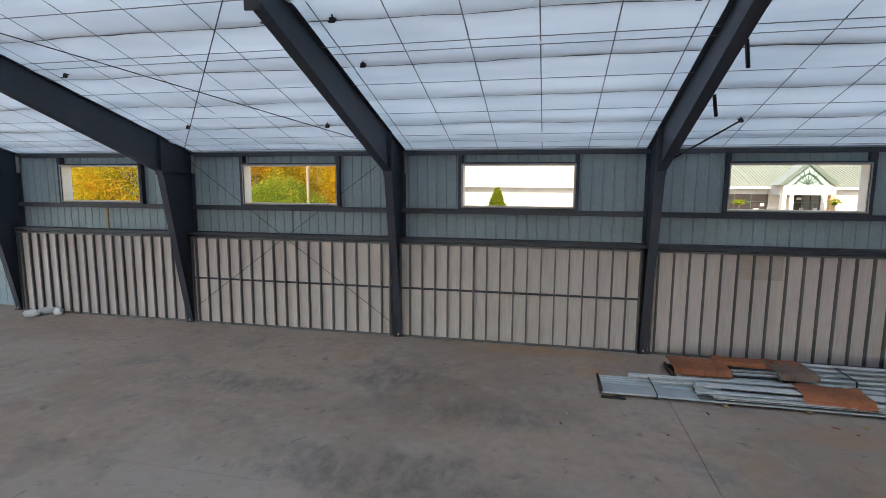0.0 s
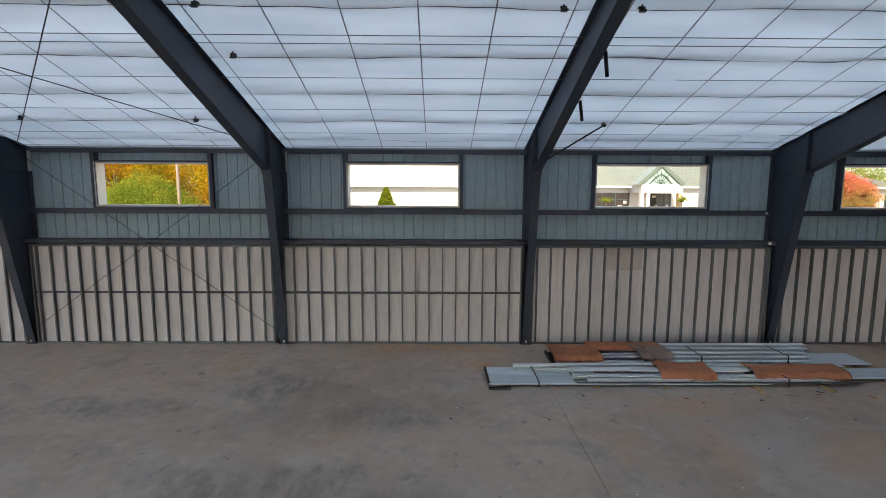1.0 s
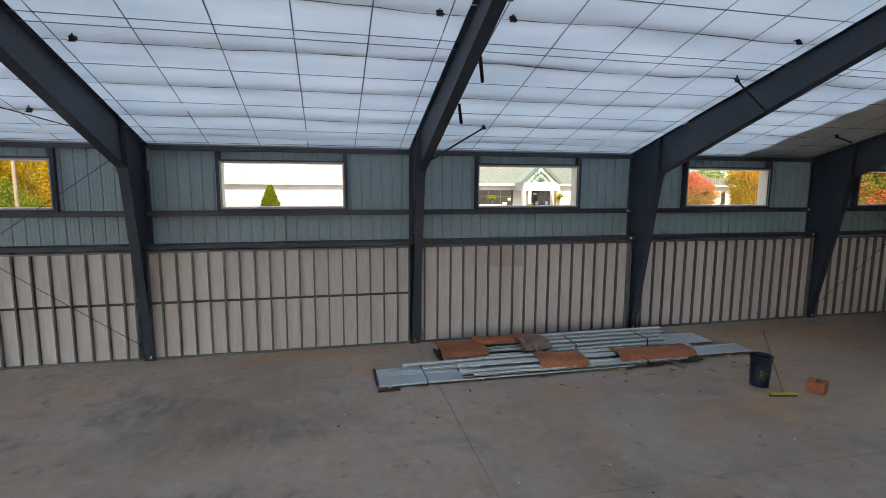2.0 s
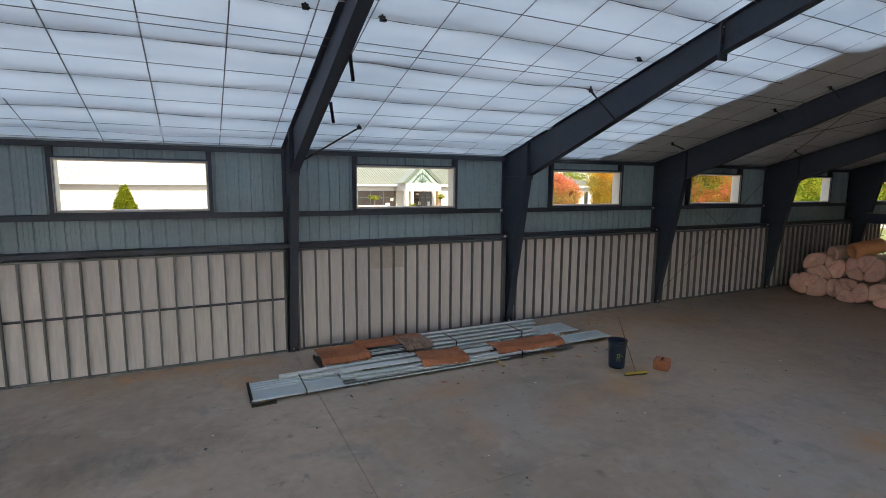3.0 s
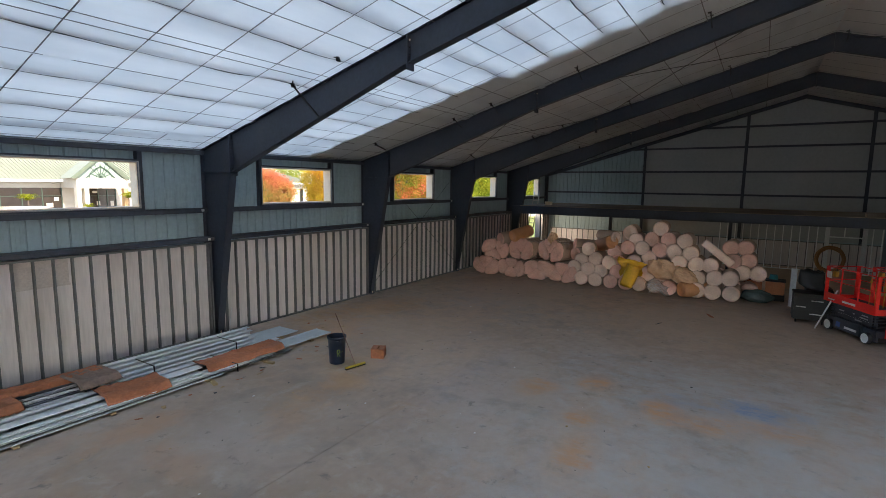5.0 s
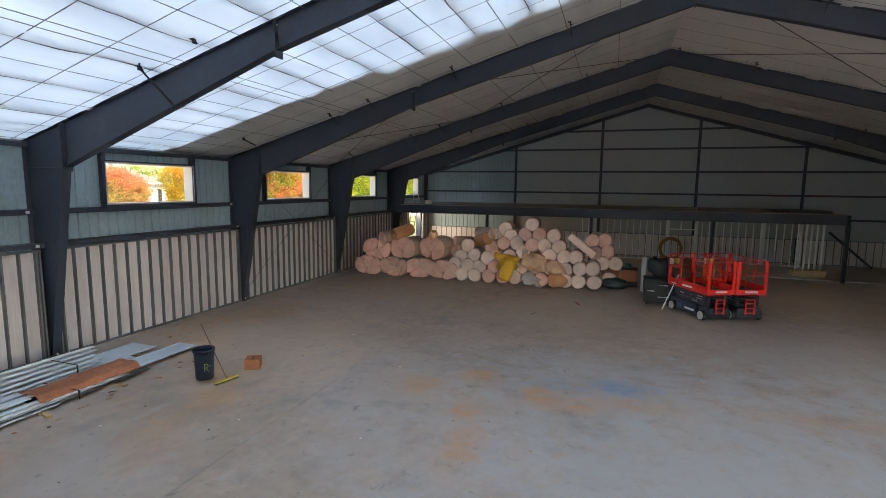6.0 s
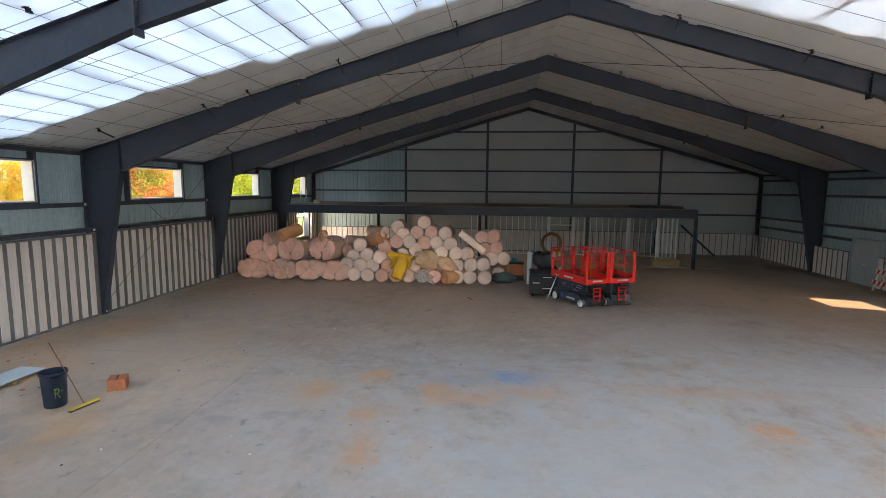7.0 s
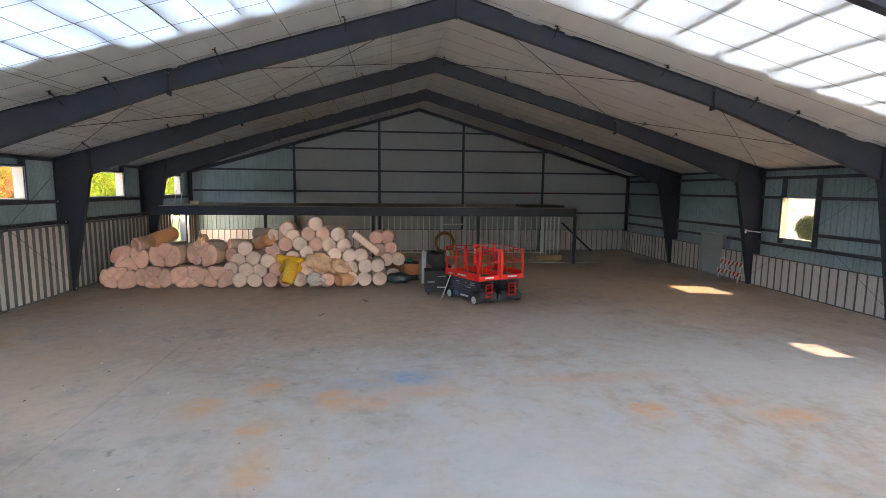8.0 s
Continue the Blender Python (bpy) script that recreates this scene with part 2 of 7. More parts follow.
def prism(bm, pts, a, b, axis="x"):
    """A polygon extruded from a to b along an axis; pts are the other two coordinates."""
    def at(p, c):
        return (c, p[0], p[1]) if axis == "x" else ((p[0], c, p[1]) if axis == "y" else (p[0], p[1], c))
    A = [bm.verts.new(at(p, a)) for p in pts]
    C = [bm.verts.new(at(p, b)) for p in pts]
    k = len(pts)
    bm.faces.new(A)
    bm.faces.new(C[::-1])
    for i in range(k):
        bm.faces.new((A[i], C[i], C[(i + 1) % k], A[(i + 1) % k]))


def tube(bm, p, q, r, n=8, r2=None, cap=True):
    p, q = Vector(p), Vector(q)
    r2 = r if r2 is None else r2
    t = (q - p).to_track_quat("Z", "Y").to_matrix()
    A, C = [], []
    for i in range(n):
        a = 2 * math.pi * i / n
        o = t @ Vector((math.cos(a), math.sin(a), 0))
        A.append(bm.verts.new(p + o * r))
        C.append(bm.verts.new(q + o * r2))
    for i in range(n):
        bm.faces.new((A[i], A[(i + 1) % n], C[(i + 1) % n], C[i]))
    if cap:
        bm.faces.new(A[::-1])
        bm.faces.new(C)


def finish(name, bm, material, smooth=False):
    bmesh.ops.recalc_face_normals(bm, faces=bm.faces)
    me = bpy.data.meshes.new(name)
    bm.to_mesh(me)
    bm.free()
    me.materials.append(material)
    if smooth:
        me.polygons.foreach_set("use_smooth", [True] * len(me.polygons))
    return me


def part(name, bm, material, parent, label="", smooth=False):
    ob = new(name, finish(name, bm, material, smooth))
    ob.parent = parent
    return tagged(ob, label)


def thing(name, bm, material, label, category, group="", kind="", smooth=False):
    return tagged(new(name, finish(name, bm, material, smooth)), label, category, group, kind)


def empty(name, label, category, group="", kind="", at=(0, 0, 0)):
    ob = new(name)
    ob.location = at
    ob.empty_display_size = 0.1
    return tagged(ob, label, category, group, kind)


def shared(name, me, parent, m=None):
    ob = new(name, me)
    ob.parent = parent
    if m is not None:
        ob.matrix_basis = m
    return ob


# ---- plan ----
B = 7.1                    # bay
OUT, MID = 0.52, -15.42    # outer flange of the columns, ridge line
EAVE, RIDGE = 5.60, 10.22
SLOPE = (RIDGE - EAVE) / (OUT - MID)
X0, X1 = -3 * B, 42.4      # end walls
CLADY = 0.60


def mirror(y):
    return 2 * MID - y


def roof_z(y):
    return RIDGE - SLOPE * abs(y - MID)


# ---- floor and ground ----
bm = bmesh.new()
cuts_x = [X0, -14.2, -5.5, 7.1, 17.7, 28.4, 36.0, X1]
cuts_y = [mirror(0.62), -23.35, -7.55, 0.62]
g = 0.010
for a, b in zip(cuts_x, cuts_x[1:]):
    for c, d in zip(cuts_y, cuts_y[1:]):
        box(bm, a + g * 0.5, b - g * 0.5, c + g / 3, d - g / 3, -0.15, 0.0)
floor = thing("floor", bm, CONC, "stained grey concrete slab with saw-cut joints and clay marks", "floor", kind="structure")
bm = bmesh.new()
box(bm, X0 + 0.05, X1 - 0.05, mirror(0.58), 0.58, -0.2, -0.02)
part("joint_bed", bm, mat("joint_dirt", (0.10, 0.09, 0.08), 0.9), floor)

GROUND = mat("ground", (0.50, 0.47, 0.42), 0.9, vary=0.2, scale=0.5, stain=(0.10, 0.14, 0.04), stain_scale=0.05, stain_amount=0.9)
bm = bmesh.new()
box(bm, -900, 900, -900, 900, -0.6, -0.21)
thing("ground", bm, GROUND, "pale parking ground with grass patches outside the building", "ground", kind="structure")


bm = bmesh.new()
box(bm, 47, 150, 4, 17.5, -0.209, -0.195)
thing("lawn", bm, mat("grass", (0.15, 0.17, 0.035), 0.9, vary=0.3, scale=1.5, stain=(0.25, 0.21, 0.06), stain_amount=0.6), "strip of yellowish green lawn outside", "lawn", kind="structure")


# ---- steel frames ----
def strip(bm, p, q, x0, x1, t):
    """A flange: a flat bar along the line p-q in the y-z plane."""
    d = Vector((q[0] - p[0], q[1] - p[1])).normalized()
    n = Vector((-d.y, d.x)) * t / 2
    prism(bm, [(p[0] + n.x, p[1] + n.y), (q[0] + n.x, q[1] + n.y), (q[0] - n.x, q[1] - n.y), (p[0] - n.x, p[1] - n.y)], x0, x1)


KNEE_Y, KNEE_Z = -0.88, 4.93
SPL_Y, SPL_Z = -7.1, 7.21
RID_B = 9.59
FW = 0.11


def build_frame():
    fr = empty("portal_frame", "dark blue-grey painted steel portal frame on the slab", "steel frame", "portal frames")
    for side in (0, 1):
        s = (lambda y: y) if side == 0 else mirror
        bm = bmesh.new()
        prism(bm, [(s(OUT), 0.02), (s(OUT), EAVE - 0.02), (s(KNEE_Y), roof_z(KNEE_Y) - 0.02), (s(KNEE_Y), KNEE_Z), (s(0.08), 0.02)], -0.006, 0.006)
        strip(bm, (s(OUT), 0.02), (s(OUT), EAVE - 0.01), -FW, FW, 0.014)
        strip(bm, (s(0.08), 0.02), (s(KNEE_Y + 0.01), KNEE_Z), -FW, FW, 0.014)
        strip(bm, (s(OUT), EAVE - 0.02), (s(KNEE_Y), roof_z(KNEE_Y) - 0.02), -FW, FW, 0.014)
        strip(bm, (s(OUT), KNEE_Z), (s(KNEE_Y), KNEE_Z), -FW + 0.01, FW - 0.01, 0.014)
        part("column", bm, STEEL, fr)
        bm = bmesh.new()
        prism(bm, [(s(KNEE_Y), KNEE_Z), (s(KNEE_Y), roof_z(KNEE_Y) - 0.02), (s(MID), RIDGE - 0.02), (s(MID), RID_B), (s(SPL_Y), SPL_Z)], -0.006, 0.006)
        strip(bm, (s(KNEE_Y), KNEE_Z), (s(SPL_Y), SPL_Z), -FW, FW, 0.014)
        strip(bm, (s(SPL_Y), SPL_Z), (s(MID), RID_B), -FW, FW, 0.014)
        strip(bm, (s(KNEE_Y), roof_z(KNEE_Y) - 0.02), (s(MID), RIDGE - 0.02), -FW, FW, 0.014)
        part("rafter", bm, STEEL, fr)
        for yy, zz in ((KNEE_Y, KNEE_Z - 0.10), (SPL_Y, SPL_Z - 0.14)):
            bm = bmesh.new()
            strip(bm, (s(yy), zz), (s(yy), roof_z(yy) - 0.02), -FW - 0.012, FW + 0.012, 0.04)
            part("splice_plate", bm, STEEL, fr)
            for i in range(4):
                for sx in (-0.06, 0.06):
                    bm = bmesh.new()
                    z = roof_z(yy) - 0.13 - i * (roof_z(yy) - zz - 0.22) / 3.4
                    tube(bm, (sx, s(yy) - 0.045, z), (sx, s(yy) + 0.045, z), 0.018, 6)
                    part("bolt", bm, CREAM if i == 0 and yy == SPL_Y else DARK, fr)
        bm = bmesh.new()
        ya, yb = sorted((s(OUT + 0.03), s(0.04)))
        box(bm, -0.15, 0.15, ya, yb, 0.0, 0.022)
        part("base_plate", bm, STEEL, fr)
    bm = bmesh.new()
    box(bm, 0.125, 0.165, 0.36, 0.366, 4.90, 5.48)
    box(bm, 0.159, 0.165, 0.366, 0.46, 4.90, 5.48)
    part("eave_bracket", bm, TRIMG, fr, "pale grey angle beside the column head")
    bm = bmesh.new()
    box(bm, -0.02, 0.02, 0.03, 0.05, 0.06, 0.12)
    part("tag", bm, CREAM, fr, "small pale paper tag at the column foot")
    strip_bm = bmesh.new()
    strip(strip_bm, (MID, RID_B - 0.05), (MID, RIDGE - 0.02), -FW, FW, 0.03)
    part("ridge_plate", strip_bm, STEEL, fr)
    return fr


FRAMES = [build_frame()]
FRAMES[0].location = (-2 * B, 0, 0)
for i in range(-1, 6):
    FRAMES.append(copy_thing(FRAMES[0], pose(i * B + (0.12 if i == 0 else 0.0), 0, 0)))


# ---- cladding and walls ----
RIB = B / 24


def ribbed(u0, u1, z0, z1):
    """A sheet of wall cladding along u, with trapezoid ribs standing out to +w; returns a bmesh in (u, w, z)."""
    bm = bmesh.new()
    us = [(u0, 0.0)]
    k = math.ceil((u0 - 0.03) / RIB)
    while k * RIB < u1 + 0.03:
        c = k * RIB
        for du, w in ((-0.028, 0), (-0.014, 0.026), (0.014, 0.026), (0.028, 0)):
            if u0 < c + du < u1:
                us.append((c + du, w))
        for du in (0.10, 0.19):
            for e, w in ((-0.008, 0), (0, 0.005), (0.008, 0)):
                if u0 < c + du + e < u1:
                    us.append((c + du + e, w))
        k += 1
    us.append((u1, 0.0))
    lo = [bm.verts.new((u, w, z0)) for u, w in us]
    hi = [bm.verts.new((u, w, z1)) for u, w in us]
    for i in range(len(us) - 1):
        bm.faces.new((lo[i], lo[i + 1], hi[i + 1], hi[i]))
    lo2 = [bm.verts.new((u, w + 0.003, z0)) for u, w in us]
    hi2 = [bm.verts.new((u, w + 0.003, z1)) for u, w in us]
    for i in range(len(us) - 1):
        bm.faces.new((lo2[i + 1], lo2[i], hi2[i], hi2[i + 1]))
    for a, b in ((lo, lo2), (hi2, hi)):
        for i in range(len(us) - 1):
            bm.faces.new((a[i + 1], a[i], b[i], b[i + 1]))
    bm.faces.new((lo[0], hi[0], hi2[0], lo2[0]))
    bm.faces.new((hi[-1], lo[-1], lo2[-1], hi2[-1]))
    return bm


def clad(parent, place, u0, u1, z0, z1, top=None):
    """Cladding panels between u0 and u1. place maps (u, w, z) to the world."""
    n = max(1, round((u1 - u0) / 0.8875))
    for i in range(n):
        a, b = u0 + (u1 - u0) * i / n, u0 + (u1 - u0) * (i + 1) / n
        bm = ribbed(a, b, z0, z1)
        if top:
            for v in bm.verts:
                if v.co.z == z1 or v.co.z > z0 + 0.01:
                    v.co.z = top(v.co.x)
        bm.transform(place)
        part("panel", bm, CLAD, parent)


NORTH = Matrix.Translation((0, CLADY, 0))
SOUTH = Matrix(((1, 0, 0, 0), (0, -1, 0, mirror(CLADY)), (0, 0, 1, 0), (0, 0, 0, 1)))
EAST = Matrix(((0, 1, 0, X1), (1, 0, 0, 0), (0, 0, 1, 0), (0, 0, 0, 1)))
WEST = Matrix(((0, -1, 0, X0), (1, 0, 0, 0), (0, 0, 1, 0), (0, 0, 0, 1)))


def girt(parent, place, u0, u1, z, d=0.2, h=0.12, name="girt"):
    """A C-shaped rail on the inside of a wall: web, two flanges, lip."""
    bm = bmesh.new()
    w = -0.005
    box(bm, u0, u1, w - d, w, z + h / 2 - 0.012, z + h / 2)
    box(bm, u0, u1, w - d, w, z - h / 2, z - h / 2 + 0.012)
    box(bm, u0, u1, w - d, w - d + 0.012, z - h / 2 + 0.012, z + h / 2 - 0.012)
    bm.transform(place)
    return part(name, bm, GIRT, parent)


wall_north = empty("wall_north", "blue-grey ribbed metal wall over a light stud wall", "wall", kind="structure")
wall_south = empty("wall_south", "blue-grey ribbed metal wall with dark girts", "wall", kind="structure")
wall_east = empty("wall_east", "grey ribbed metal gable wall with dark girts", "wall", kind="structure")
wall_west = empty("wall_west", "grey ribbed metal gable wall", "wall", kind="structure")

WZ0, WZ1, WH = 3.95, 5.15, 1.585
DOOR5 = (38.3, 40.8, 2.87)       # opening under the last window
for i in range(-3, 6):
    a, b = i * B, min((i + 1) * B, X1)
    c = (i + 0.5) * B
    if i == -3:
        clad(wall_north, NORTH, a, b, 0, EAVE)
        continue
    clad(wall_north, NORTH, a, c - WH, 2.75, EAVE)
    clad(wall_north, NORTH, c + WH, b, 2.75, EAVE)
    clad(wall_north, NORTH, c - WH, c + WH, 2.75, WZ0)
    clad(wall_north, NORTH, c - WH, c + WH, WZ1, EAVE)
    if i < 5:
        clad(wall_north, NORTH, a, b, 0, 2.75)
    else:
        clad(wall_north, NORTH, a, DOOR5[0], 0, 2.75)
        clad(wall_north, NORTH, DOOR5[1], b, 0, 2.75)
    girt(wall_north, NORTH, a + 0.02, b - 0.02, 3.80, h=0.14)
    girt(wall_north, NORTH, a + 0.02, b - 0.02, 2.95, d=0.46, h=0.11)
    girt(wall_north, NORTH, a + 0.02, b - 0.02, 5.50, d=0.16, h=0.12, name="eave_strut")

# two openings added in the unseen west gable, to bring daylight to the far end
for p, q, z in ((mirror(CLADY), -28.0, 0), (-28.0, -18.0, 5.0), (-18.0, -13.2, 0), (-13.2, -3.2, 5.0), (-3.2, CLADY, 0)):
    clad(wall_west, WEST, p, q, z, EAVE, top=lambda u: roof_z(u) + 0.28)

# studs and sheathing of the low stud wall
STUD_TOP, STUD_Y0, STUD_Y1 = 2.86, 0.10, 0.195


def stud_mesh(h, d, name="stud"):
    """A C-stud standing at the origin; its web faces along x."""
    bm = bmesh.new()
    box(bm, 0.0, 0.041, 0.0, 0.002, 0, h)
    box(bm, 0.0, 0.041, d - 0.002, d, 0, h)
    box(bm, 0.0, 0.002, 0.002, d - 0.002, 0, h)
    box(bm, 0.039, 0.041, 0.002, 0.014, 0, h)
    return finish(name, bm, STUDM)


STUD_SET = {-1: (0.315, 0.397), 0: (0.455, 0.3835), 1: (0.284, 0.386)}    # first stud and spacing in each bay
STUD = stud_mesh(STUD_TOP - 0.06, STUD_Y1 - STUD_Y0)
for i in range(-2, 6):
    a, b = i * B + 0.14, min((i + 1) * B, X1 - 0.1) - 0.14
    segs = [(a, b)] if i < 5 else [(a, DOOR5[0] - 0.1), (DOOR5[1] + 0.1, b)]
    for p, q in segs:
        bm = bmesh.new()
        box(bm, p, q, STUD_Y1 + 0.002, STUD_Y1 + 0.018, 0.01, STUD_TOP)
        part("sheathing", bm, SHEATH, wall_north)
        bm = bmesh.new()
        box(bm, p, q, STUD_Y0 - 0.004, STUD_Y1, STUD_TOP - 0.05, STUD_TOP)
        part("top_track", bm, STUDM, wall_north)
        bm = bmesh.new()
        box(bm, p, q, STUD_Y0 - 0.004, STUD_Y1, 0.0, 0.04)
        part("bottom_track", bm, STUDM, wall_north)
        first, gap = STUD_SET.get(i, (0.30, 0.388))
        u = i * B + first - 0.02
        while u < q - 0.05:
            if u > p:
                shared("stud", STUD, wall_north, pose(u, STUD_Y0, 0.035))
            u += gap
        for u in (p + 0.01, q - 0.05):
            shared("stud", STUD, wall_north, pose(u, STUD_Y0, 0.035))
    if i in (-1, 0):
        bm = bmesh.new()
        box(bm, a, b, STUD_Y0 + 0.03, STUD_Y0 + 0.085, 1.47, 1.52)
        part("bridging_channel", bm, GIRT, wall_north)


# ---- windows ----
def build_window(k, c, z0=WZ0, z1=WZ1, half=WH):
    w = empty("window_%d" % k, "unglazed window opening with cream reveal and dark steel jambs", "window", kind="structure")
    for s in (-1, 1):
        bm = bmesh.new()
        x = c + s * (half + 0.045)
        box(bm, x - 0.045, x + 0.045, CLADY - 0.2, CLADY - 0.006, 3.87, 5.44)
        box(bm, x - 0.02 + s * 0.055, x + 0.02 + s * 0.055, CLADY - 0.2, CLADY - 0.19, 3.87, 5.44)
        part("jamb_post", bm, GIRT, w)
    for z, h in ((z0 - 0.04, 0.035), (z1 + 0.04, 0.035)):
        bm = bmesh.new()
        box(bm, c - half, c + half, CLADY - 0.17, CLADY - 0.01, z - h, z + h)
        part("header" if z > z0 else "sill", bm, GIRT, w)
    bm = bmesh.new()
    y0, y1, t = CLADY - 0.16, CLADY + 0.20, 0.02
    box(bm, c - half, c - half + t, y0, y1, z0, z1)
    box(bm, c + half - t, c + half, y0, y1, z0, z1)
    box(bm, c - half + t, c + half - t, y0, y1, z0, z0 + t)
    box(bm, c - half + t, c + half - t, y0, y1, z1 - t, z1)
    part("reveal", bm, CREAM, w)
    bm = bmesh.new()
    y0, y1, t = CLADY - 0.212, CLADY - 0.203, 0.03
    for a0, a1, c0, c1 in ((c - half - t, c - half, z0 - t, z1 + t), (c + half, c + half + t, z0 - t, z1 + t), (c - half, c + half, z0 - t, z0), (c - half, c + half, z1, z1 + t)):
        box(bm, a0, a1, y0, y1, c0, c1)
    part("trim", bm, TRIMG, w)
    return w


for k, i in enumerate(range(-2, 6)):
    build_window(k + 1, (i + 0.5) * B)

# ---- ceiling fabric, straps, purlins and roof sheets ----
PURLINS = [-1.20 - 1.44 * k for k in range(10)]


def fabric_z(x, y, s):
    """Height of the fabric: drawn up at the purlins, sagging and wrinkled between; y is taken on the north slope."""
    f = ((y + 1.20) / 1.44) % 1.0
    sag = -0.045 * math.sin(math.pi * f) ** 0.7
    wr = 0.042 * noise.noise((x * 0.35, y * 1.3, s)) + 0.02 * noise.noise((x * 1.1, y * 4.0, 3 + s))
    return roof_z(y) + 0.040 + (sag + wr - 0.012) * min(1, (y - MID) * 2, (OUT + 0.1 - y) * 2 + 0.1)


def slope_mesh(s):
    nx, ny = 360, 120
    verts = [(x, y if s == 0 else mirror(y), fabric_z(x, y, s)) for x in np.linspace(X0, X1, nx) for y in np.linspace(OUT + 0.1, MID, ny)]
    faces = []
    for i in range(nx - 1):
        for j in range(ny - 1):
            a = i * ny + j
            faces.append((a, a + 1, a + ny + 1, a + ny))
    return verts, faces


cv, cf = [], []
for s in (0, 1):
    v, f = slope_mesh(s)
    cf += [tuple(i + len(cv) for i in q) for q in f]
    cv += v
me = bpy.data.meshes.new("ceiling")
me.from_pydata(cv, [], cf)
me.materials.append(FABRIC)
me.materials.append(DIMMED_FABRIC)
me.polygons.foreach_set("material_index", [0] * (len(cf) // 2) + [1] * (len(cf) - len(cf) // 2))
me.polygons.foreach_set("use_smooth", [True] * len(me.polygons))
ceiling = tagged(new("ceiling", me), "white translucent insulation fabric under the roof, glowing where roof sheets are missing", "ceiling", kind="structure")


def slope_bar(bm, x0, x1, ya, yb, up, h, w=None):
    """A bar lying on the roof slope between ya and yb, its underside up metres over the rafter line."""
    pts = [(ya, roof_z(ya) + up), (yb, roof_z(yb) + up), (yb, roof_z(yb) + up + h), (ya, roof_z(ya) + up + h)]
    prism(bm, pts, x0, x1)


straps = empty("ceiling_straps", "thin dark steel straps holding up the ceiling fabric", "strap", kind="structure")
for i in range(-3, 6):
    for k in range(6):
        x = i * B + 0.48 + 1.246 * k
        for s in (0, 1):
            bm = bmesh.new()
            ya, yb = (OUT, MID + 0.02) if s == 0 else (MID - 0.02, mirror(OUT))
            slope_bar(bm, x - 0.011, x + 0.011, ya, yb, -0.030, 0.003)
            part("strap", bm, STRAP, straps)
for y in [0.30, -0.62, -4.60] + [-1.98 - 1.435 * k for k in range(9)]:
    bm = bmesh.new()
    slope_bar(bm, X0, X1, y - 0.011, y + 0.011, -0.035, 0.003)
    part("strap", bm, STRAP, straps)

# strips hung under the glowing fabric stand in for the purlins' shade
SHADE_LINE = mat("purlin_shade_line", (0.10, 0.11, 0.12), 0.8, vary=0.2)
SHADE_BAND = fabric_material("purlin_shade_band", 0.10, (0.42, 0.66, 0.86))
for y in [-0.12] + PURLINS:
    for s in (0, 1):
        vs, fs = [], []
        for k, x in enumerate(np.linspace(X0, 18.9, 300)):
            yy = y + 0.035 * noise.noise((x * 0.8, y, s)) + 0.012 * noise.noise((x * 3, y, s + 4))
            w = (0.010 if s == 0 else 0.055) + (0.008 if s == 0 else 0.02) * noise.noise((x * 1.3, y, s + 8))
            for d in (-w, w):
                z = fabric_z(x, yy + d, s) - 0.012
                vs.append((x, yy + d if s == 0 else mirror(yy + d), z))
            if k:
                fs.append((2 * k - 2, 2 * k - 1, 2 * k + 1, 2 * k))
        me = bpy.data.meshes.new("seam")
        me.from_pydata(vs, [], fs)
        me.materials.append(SHADE_LINE if s == 0 else SHADE_BAND)
        shared("seam", me, straps)

roof = empty("roof", "half-finished metal roof, sheets laid over purlins on one part only", "roof", kind="structure")
for y in [-0.12] + PURLINS:
    for s in (0, 1):
        bm = bmesh.new()
        yy = y if s == 0 else mirror(y)
        slope_bar(bm, X0, X1, yy - 0.028, yy + 0.028, 0.056, 0.22)
        part("purlin", bm, GIRT, roof)
ROOF_EDGE = {0: 19.1, 1: 19.5}
for s in (0, 1):
    x = ROOF_EDGE[s]
    k = 0
    while x < X1:
        bm = bmesh.new()
        xe = min(X1 + 0.1, x + 0.92)
        ya, yb = (OUT + 0.3, MID) if s == 0 else (MID, mirror(OUT + 0.3))
        slope_bar(bm, x, xe - 0.01, ya, yb, 0.29, 0.008)
        for r in (0.02, 0.31, 0.61):
            if x + r + 0.05 < xe:
                slope_bar(bm, x + r, x + r + 0.05, ya, yb, 0.298, 0.03)
        part("roof_sheet", bm, ROOFM, roof)
        x += 0.91
        k += 1

# blanket of insulation over the purlins, where no roof sheet lies yet
def blanket_material():
    m = bpy.data.materials.new("insulation_blanket")
    m.use_nodes = True
    n, l = m.node_tree.nodes, m.node_tree.links
    n.remove(n["Principled BSDF"])
    d, t, mx = n.new("ShaderNodeBsdfDiffuse"), n.new("ShaderNodeBsdfTranslucent"), n.new("ShaderNodeMixShader")
    geo, no, r = n.new("ShaderNodeNewGeometry"), n.new("ShaderNodeTexNoise"), n.new("ShaderNodeMix")
    no.inputs["Scale"].default_value, no.inputs["Detail"].default_value = 0.5, 6
    l.new(geo.outputs["Position"], no.inputs["Vector"])
    r.data_type = "RGBA"
    r.inputs[6].default_value = (0.74, 0.76, 0.78, 1)
    r.inputs[7].default_value = (0.94, 0.94, 0.94, 1)
    l.new(no.outputs[0], r.inputs[0])
    l.new(r.outputs[2], t.inputs["Color"])
    d.inputs["Color"].default_value = (0.85, 0.86, 0.86, 1)
    mx.inputs[0].default_value = 0.62
    l.new(d.outputs[0], mx.inputs[1])
    l.new(t.outputs[0], mx.inputs[2])
    l.new(mx.outputs[0], n["Material Output"].inputs["Surface"])
    return m


